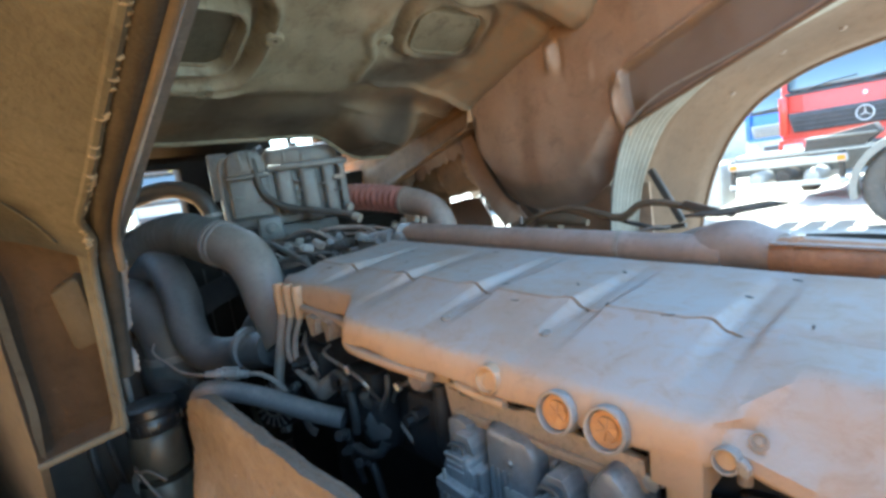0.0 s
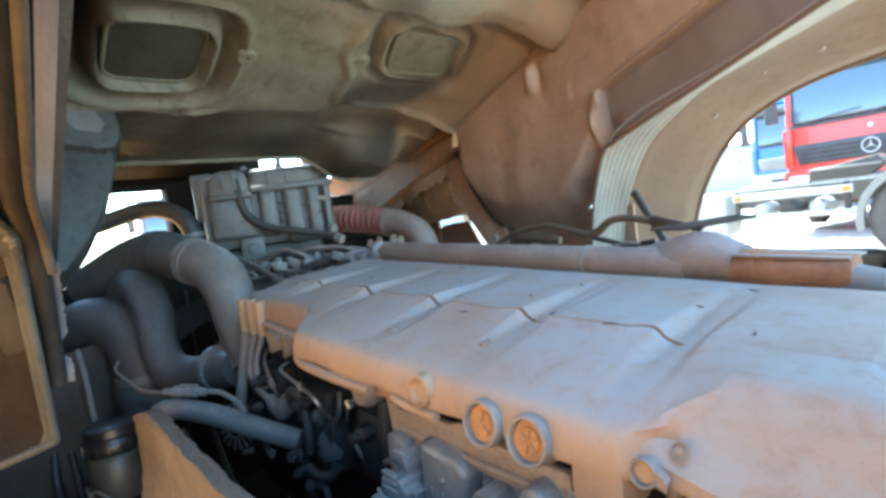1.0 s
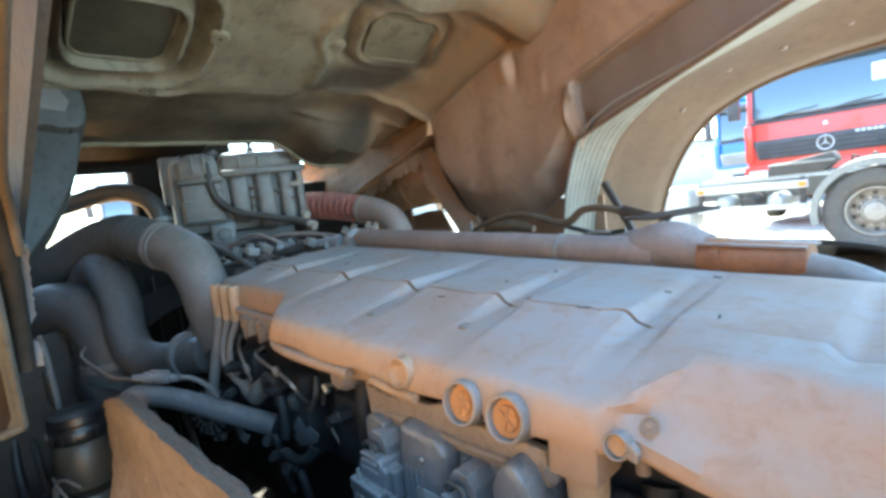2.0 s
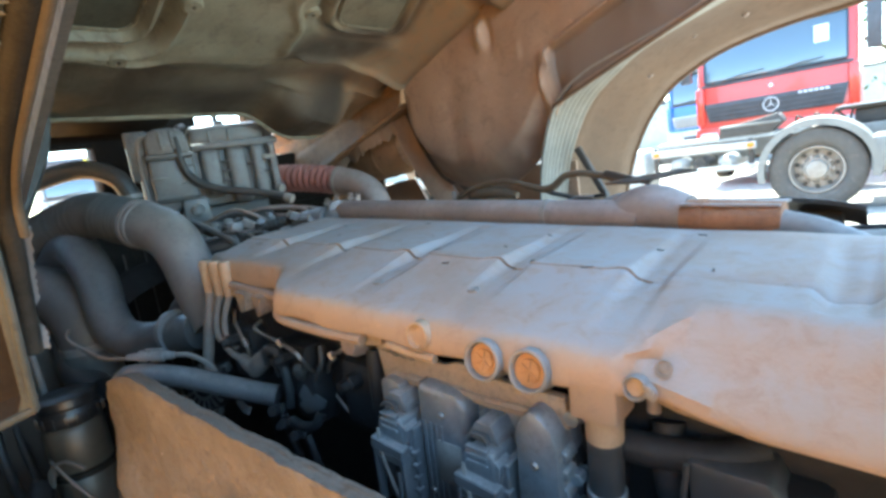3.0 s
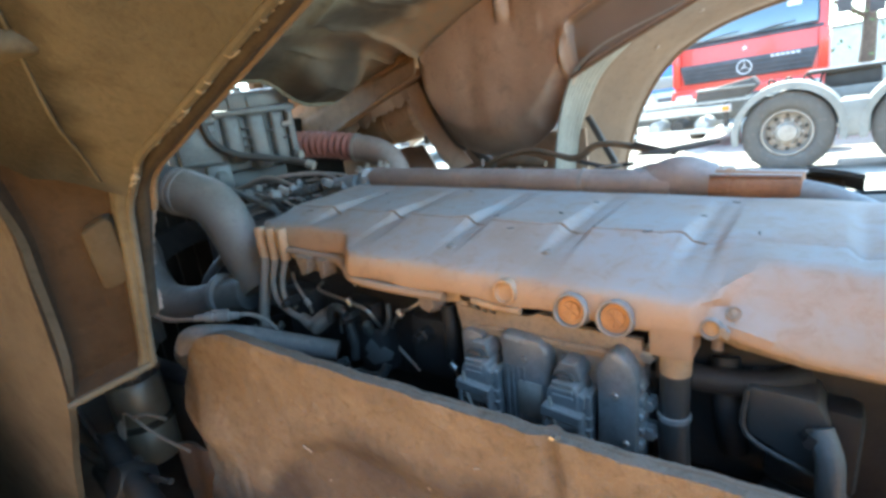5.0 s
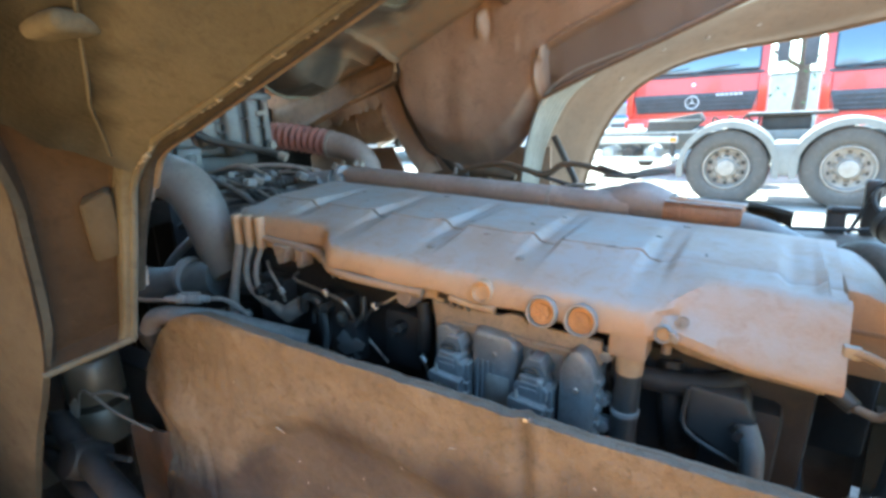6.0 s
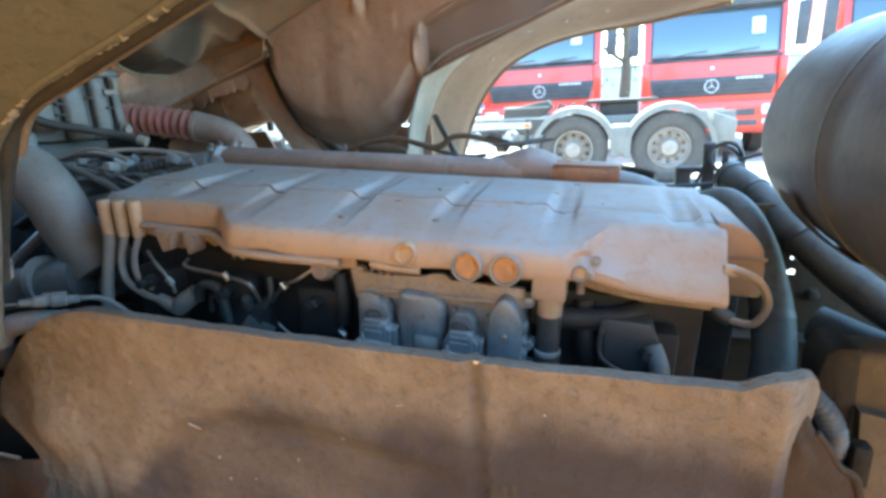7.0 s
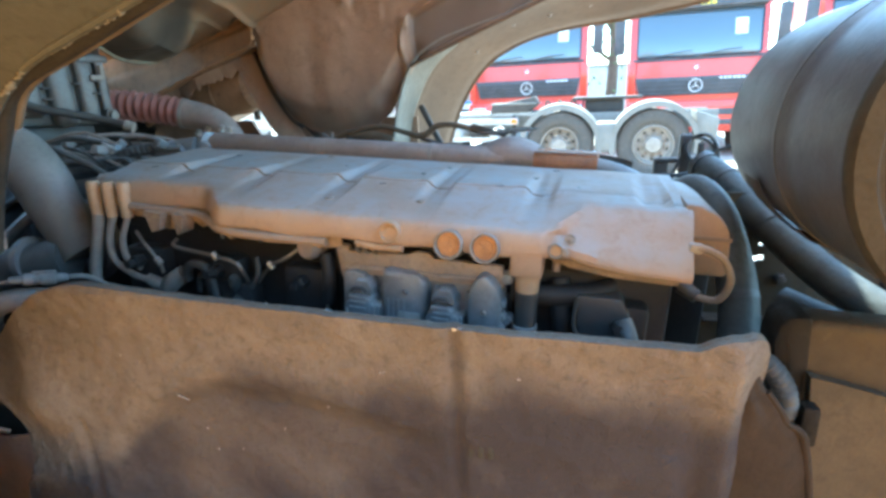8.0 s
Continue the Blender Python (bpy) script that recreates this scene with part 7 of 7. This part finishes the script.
# ---------------------------------------------------------------- yard beyond: tractor with twin axles
def wheel(parent, c, front=False):
    m = pose(*c, 90)
    ty = part("tyre", lathe([(0.29, 0.02), (0.31, 0.06), (0.36, 0.085), (0.43, 0.09), (0.485, 0.075), (0.512, 0.05), (0.515, -0.10), (0.505, -0.16), (0.40, -0.19), (0.29, -0.16)], m, 44), "tyre", parent)
    rim = part("rim", lathe([(0.295, 0.03), (0.290, 0.055), (0.275, 0.06), (0.262, 0.03), (0.245, -0.02), (0.17, -0.045), (0.15, -0.02), (0.135, 0.0), (0, 0.0)] if not front else [(0.295, 0.03), (0.288, 0.06), (0.272, 0.06), (0.262, 0.0), (0.235, -0.06), (0.17, -0.065), (0.16, -0.02), (0.14, 0.01), (0, 0.01)], m, 36), "rim", ty)
    part("hub", lathe([(0.125, 0.0), (0.12, 0.05), (0.105, 0.075), (0.05, 0.085), (0, 0.085)], m, 28), "rim", ty)
    for k in range(10):
        a = 2 * math.pi * k / 10
        part("wheel_nut", hexbolt((0, 0, 0), 0.017, 0.045, m @ pose(0.165 * math.cos(a), 0.165 * math.sin(a), -0.02)), "steel", rim)
    for k in range(10):
        a = 2 * math.pi * (k + 0.5) / 10
        part("rim_hole", lathe([(0, 0.004), (0.024, 0.003), (0.026, 0)], m @ pose(0.215 * math.cos(a), 0.215 * math.sin(a), -0.030), 12), "rubber", rim)
    return ty


tractor = thing("tractor_unit", (1.3, 8.4, G), "white twin-axle tractor unit parked side on", "truck")
for x, fr in ((0.605, True), (1.955, False)):
    wheel(tractor, (x, 8.0, G + 0.515), fr)
    inner = part("inner_tyre", lathe([(0.29, 0.1), (0.40, 0.13), (0.49, 0.11), (0.512, 0.06), (0.512, -0.1), (0.40, -0.13), (0.29, -0.1)], pose(x, 8.36, G + 0.515, 90), 36), "tyre", tractor)
    part("far_tyre", lathe([(0.0, 0.1), (0.40, 0.15), (0.49, 0.13), (0.512, 0.06), (0.512, -0.3), (0.40, -0.35), (0, -0.3)], pose(x, 9.9, G + 0.515, 90), 28), "tyre", tractor)
    c = Vector((x, 0, G + 0.515))
    fs = lambda u, v: Vector((c.x + (0.615 + 0.02 * math.sin(v * math.pi)) * math.cos(u), 7.88 + 0.62 * v, c.z + (0.615 + 0.02 * math.sin(v * math.pi)) * math.sin(u)))
    fender = part("fender", sheet(fs, [radians(-12 + 204 * i / 36) for i in range(37)], [i / 8 for i in range(9)], (0, 0, 0.012)), "grey", tractor, "pale grey plastic mudguard")
    part("fender_skirt", sheet(lambda u, v: Vector((c.x + (0.545 + 0.08 * v) * math.cos(u), 7.875, c.z + (0.545 + 0.08 * v) * math.sin(u))), [radians(-12 + 204 * i / 36) for i in range(37)], [0, 1], (0, 0.02, 0)), "grey", fender)
part("fender_bridge", box((1.13, 7.88, G + 0.42), (1.44, 8.45, G + 0.86), 0.05), "grey", tractor)
part("fender_tail", prism([(2.54, 0.55), (2.78, 0.60), (2.80, 0.88), (2.62, 0.95), (2.48, 1.0)], 0.5, pose(0, 8.4, G, 90), 0.02), "grey", tractor)
for y in (8.55, 9.4):
    part("frame_rail", box((-4.5, y, G + 0.72), (2.9, y + 0.08, G + 0.98), 0.01), "grey", tractor)
fifth = part("fifth_wheel", prism([(0.75, 8.65), (1.75, 8.7), (1.85, 8.85), (1.45, 8.95), (1.85, 9.1), (1.75, 9.3), (0.75, 9.35)], 0.05, pose(0, 0, G + 1.17), 0.012), "chassis", tractor, "greasy coupling plate")
part("plate_rim", box((0.80, 8.60, G + 1.215), (1.55, 8.66, G + 1.235), 0.005), "white", fifth)
part("pedestal", box((0.95, 8.75, G + 0.95), (1.55, 9.2, G + 1.17), 0.03), "chassis", tractor)
for z, hh in ((0.86, 0.10), (0.60, 0.065)):
    bar = part("side_bar", box((-1.36, 7.95, G + z), (-0.03, 8.0, G + z + hh), 0.012), "white", tractor, "white side guard bar")
    if z > 0.8:
        for x in (-1.30, -0.10):
            part("reflector", box((x - 0.035, 7.94, G + z + 0.02), (x + 0.05, 7.955, G + z + 0.08), 0.006), "amber", bar)
for x in (-1.32, -0.10):
    part("guard_post", box((x - 0.03, 8.0, G + 0.58), (x + 0.03, 8.05, G + 1.0), 0.008), "chassis", tractor)
tool = part("battery_box", prism([(-0.48, 1.03), (0.12, 1.03), (0.28, 1.16), (0.22, 1.27), (-0.45, 1.16)], 0.35, pose(0, 8.35, G, 90), 0.015), "chassis", tractor, "dark battery box with a pale lid")
part("lid", box((-0.46, 7.98, 1.155 + G), (0.25, 8.36, 1.185 + G), 0.01, None), "grey", tool)
for k in range(3):
    part("air_bottle", lathe([(0, -0.12), (0.08, -0.11), (0.11, -0.07), (0.11, 0.9), (0.07, 0.95), (0, 0.95)], pose(-1.05 + 0.32 * k, 9.0, G + 0.70, 90), 20), "white" if k != 1 else "chassis", tractor)
part("step_tank", box((-2.6, 7.95, G + 0.35), (-1.45, 8.6, G + 1.0), 0.10), "white", tractor, "white fuel tank")
part("catwalk", box((-1.3, 8.1, G + 1.02), (-0.5, 8.5, G + 1.05), 0.008), "silver", tractor)
for k in range(6):
    part("air_line", tube([(0.3 + 0.2 * k, 8.9, G + 1.05), (0.35 + 0.2 * k, 8.7 + 0.05 * k, G + 1.18), (0.5 + 0.2 * k, 8.8, G + 1.03)], 0.016, 6), "chassis", tractor)
part("tractor_cab", box((-4.9, 7.9, G + 0.9), (-2.9, 10.3, G + 3.3), 0.15), "white", tractor)


def red_truck(paint, name, label):
    """A flat-nosed truck cab facing -y, with its base at the origin."""
    t = thing(name, (0, 0, 0), label, "truck", "parked trucks facing the yard")
    prof = [(0, 0.45), (0.02, 0.95), (0.06, 1.42), (0.10, 1.80), (0.28, 2.72), (0.45, 2.98), (2.2, 3.05), (2.25, 0.8), (2.1, 0.6)]
    hull = part("hull", prism([(y, z) for y, z in prof], 2.40, Matrix(((0, 0, 1, -1.2), (1, 0, 0, 0), (0, 1, 0, 0), (0, 0, 0, 1))), 0.05), paint, t)
    lean = -math.degrees(math.atan2(0.18, 0.92))
    wm = pose(0, 0.092, 1.80, lean)
    glass = part("windscreen", box((-1.08, -0.03, 0.06), (1.08, 0.0, 0.90), 0.05, wm, 3), "glass", t, "dark reflecting windscreen")
    part("frame", box((-1.14, -0.018, 0.0), (1.14, 0.004, 0.055), 0.01, wm), "grille", glass)
    part("paper", box((0.62, -0.036, 0.42), (0.82, -0.031, 0.70), 0.0, wm), "paper", glass, "white paper behind the glass")
    for a, b in ((-0.9, -0.1), (-0.05, 0.75)):
        part("wiper", tube([wm @ Vector((a, -0.045, 0.04)), wm @ Vector((a + 0.4, -0.045, 0.12)), wm @ Vector((b, -0.045, 0.16))], 0.012, 6), "grille", glass)
    part("visor", box((-1.12, -0.16, 0.90), (1.12, 0.02, 1.06), 0.03, wm), "grille", t, "dark sun visor with yellow lettering bars")
    for k in range(3):
        part("lettering", box((-0.02 + 0.10 * k, -0.17, 0.945), (0.05 + 0.10 * k, -0.158, 1.01), 0.004, wm), "yellow", t)
    grille = part("grille", prism([(-1.08, 1.50), (1.08, 1.50), (1.0, 1.16), (-1.0, 1.16)], 0.05, pose(0, 0.045, 0, 90), 0.01), "grille", t, "dark slatted grille")
    for k in range(4):
        part("slat", box((-1.0, -0.03, 1.19 + 0.075 * k), (1.0, 0.0, 1.215 + 0.075 * k), 0.006), "grille", grille)
    badge = part("badge", lathe([(0.105, 0.0), (0.118, 0.0), (0.125, 0.012), (0.118, 0.02), (0.105, 0.018)], pose(0, -0.03, 1.335, 90), 32), "silver", grille, "round silver badge")
    for a in (90, 210, 330):
        c, s = math.cos(radians(a)), math.sin(radians(a))
        part("spoke", prism([(-0.012 * -s, -0.012 * c), (0.11 * c, 0.11 * s), (0.012 * -s, 0.012 * c)], 0.012, pose(0, -0.032, 1.335, 90)), "silver", badge)
    for k in range(6):
        part("lettering_bar", box((0.40 + 0.075 * k, -0.02, 1.43), (0.455 + 0.075 * k, -0.008, 1.475), 0.003), "silver", grille)
    part("top_badge", lathe([(0, 0.012), (0.03, 0.008), (0.035, 0)], pose(0, 0.058, 1.66, 90), 16), "silver", t)
    bump = part("bumper", prism([(-1.22, 1.06), (1.22, 1.06), (1.24, 0.72), (1.14, 0.52), (-1.14, 0.52), (-1.24, 0.72)], 0.16, pose(0, 0.08, 0, 90), 0.03), paint, t)
    part("air_slot", box((-0.75, -0.09, 0.78), (0.75, -0.075, 0.90), 0.01), "grille", bump)
    part("lower_slot", box((-0.8, -0.09, 0.60), (0.8, -0.075, 0.70), 0.01), "grille", bump)
    for s in (-1, 1):
        part("headlight", box((s * 1.0 - 0.15, -0.095, 0.80), (s * 1.0 + 0.15, -0.07, 0.98), 0.03), "lamp_glass", bump, "clear headlight")
        part("fog_light", box((s * 0.98 - 0.10, -0.095, 0.62), (s * 0.98 + 0.10, -0.07, 0.72), 0.02), "lamp_glass", bump)
        arm = part("mirror_arm", tube([(s * 1.18, 0.30, 2.75), (s * 1.36, 0.18, 2.80), (s * 1.42, 0.14, 2.70)], 0.025, 8), "grille", t)
        part("mirror", box((s * 1.40 - 0.10, 0.08, 1.95), (s * 1.40 + 0.10, 0.20, 2.70), 0.03), "grille", arm)
        part("corner_panel", box((s * 1.15 - 0.07, 0.0, 1.12), (s * 1.15 + 0.07, 0.15, 1.80), 0.03), paint, t)
        part("front_tyre", lathe([(0, 0.13), (0.3, 0.14), (0.47, 0.12), (0.51, 0.07), (0.51, -0.12), (0, -0.14)], pose(s * 1.0, 1.1, 0.51, 0, 90), 28), "tyre", t)
    part("rear_body", box((-1.0, 2.3, 0.7), (1.0, 6.5, 1.1), 0.05), "chassis", t)
    part("exhaust_stack", rod((1.0, 2.45, 1.0), (1.0, 2.45, 3.1), 0.10, None, 18), "grille", t)
    part("air_intake", rod((-1.0, 2.45, 1.0), (-1.0, 2.45, 3.2), 0.13, None, 18), "white", t)
    return t


first = red_truck("red", "red_truck", "red flat-nosed truck with a dark windscreen and grille")
first.matrix_basis = pose(-0.29, 11.05, G + 0.08)
copy_thing(first, pose(2.92, 10.95, G + 0.0, 0, 0, -1.5))
copy_thing(first, pose(6.1, 10.8, G + 0.0, 0, 0, -2))
bt = red_truck("blue", "blue_truck", "blue truck parked farther back in the row")
bt.matrix_basis = pose(-2.65, 17.0, G)
# white bumper and grille stand in for bright clutter before the truck
for ob in bt.children:
    if ob.name.split(".")[0] in ("bumper", "grille"):
        ob.data.materials[0] = M["white"]
part("roof_deflector", box((-1.0, 0.5, 3.0), (1.0, 2.0, 3.45), 0.12, pose(-2.65, 17.0, G)), "cyan", bt, "light blue roof deflector")
wt = red_truck("white", "white_truck", "white truck standing far off in full sun")
wt.matrix_basis = pose(-9.5, 13.0, G, 0, 0, 25)
copy_thing(wt, pose(-14.0, 9.5, G, 0, 0, 48))
copy_thing(wt, pose(-15.5, 4.8, G, 0, 0, 75))
copy_thing(wt, pose(-8.6, 17.2, G, 0, 0, 12))


# ---------------------------------------------------------------- trees and far wall behind the trucks
def tree(at, h, seed):
    r = random.Random(seed)
    t = thing("tree", at, "green leafy tree behind the parked trucks", "tree", "trees behind the yard")
    base = Vector(at)
    bm = tube([base, base + Vector((0.1, 0, h * 0.3)), base + Vector((0.0, 0.1, h * 0.6))], [0.22, 0.16, 0.09], 10)
    tips = []
    for k in range(9):
        a, e = r.uniform(0, 6.28), r.uniform(0.3, 1.0)
        p0 = base + Vector((0, 0, h * r.uniform(0.3, 0.6)))
        p1 = p0 + Vector((math.cos(a) * math.cos(e), math.sin(a) * math.cos(e), math.sin(e))) * h * r.uniform(0.25, 0.45)
        tube([p0, (p0 + p1) / 2 + Vector((0, 0, 0.15)), p1], [0.08, 0.05, 0.02], 6, 4, bm=bm)
        tips += [p1, (p0 + p1) / 2]
    part("trunk", bm, "bark", t)
    verts, faces = [], []
    for k in range(4200):
        c = r.choice(tips) + Vector((r.gauss(0, 1), r.gauss(0, 1), r.gauss(0, 0.8))) * h * 0.10
        d1 = Vector((r.gauss(0, 1), r.gauss(0, 1), r.gauss(0, 1))).normalized()
        d2 = d1.orthogonal().normalized()
        s = r.uniform(0.05, 0.12)
        i = len(verts)
        verts += [c - d1 * s, c + d2 * s * 0.45, c + d1 * s, c - d2 * s * 0.45]
        faces.append((i, i + 1, i + 2, i + 3))
    me = bpy.data.meshes.new("crown")
    me.from_pydata(verts, [], faces)
    me.materials.append(M["leaf"])
    crown = new("crown", me)
    crown.parent = t
    crown.matrix_parent_inverse = Matrix.Translation(-t.location)
    return t


for i, (x, y, h) in enumerate(((1.5, 19, 7.5), (4.5, 21, 8.0), (-2.5, 24, 8.5), (9, 23, 8), (-9, 26, 9))):
    tree((x, y, G), h, i + 3)
wall = thing("yard_wall", (0, 32, G), "long pale boundary wall behind the yard", "wall", kind="structure")
part("wall", box((-60, 32, G - 0.2), (60, 32.3, G + 2.6), 0.02), "white", wall)
part("coping", box((-60, 31.93, G + 2.6), (60, 32.37, G + 2.72), 0.02), "grey", wall)
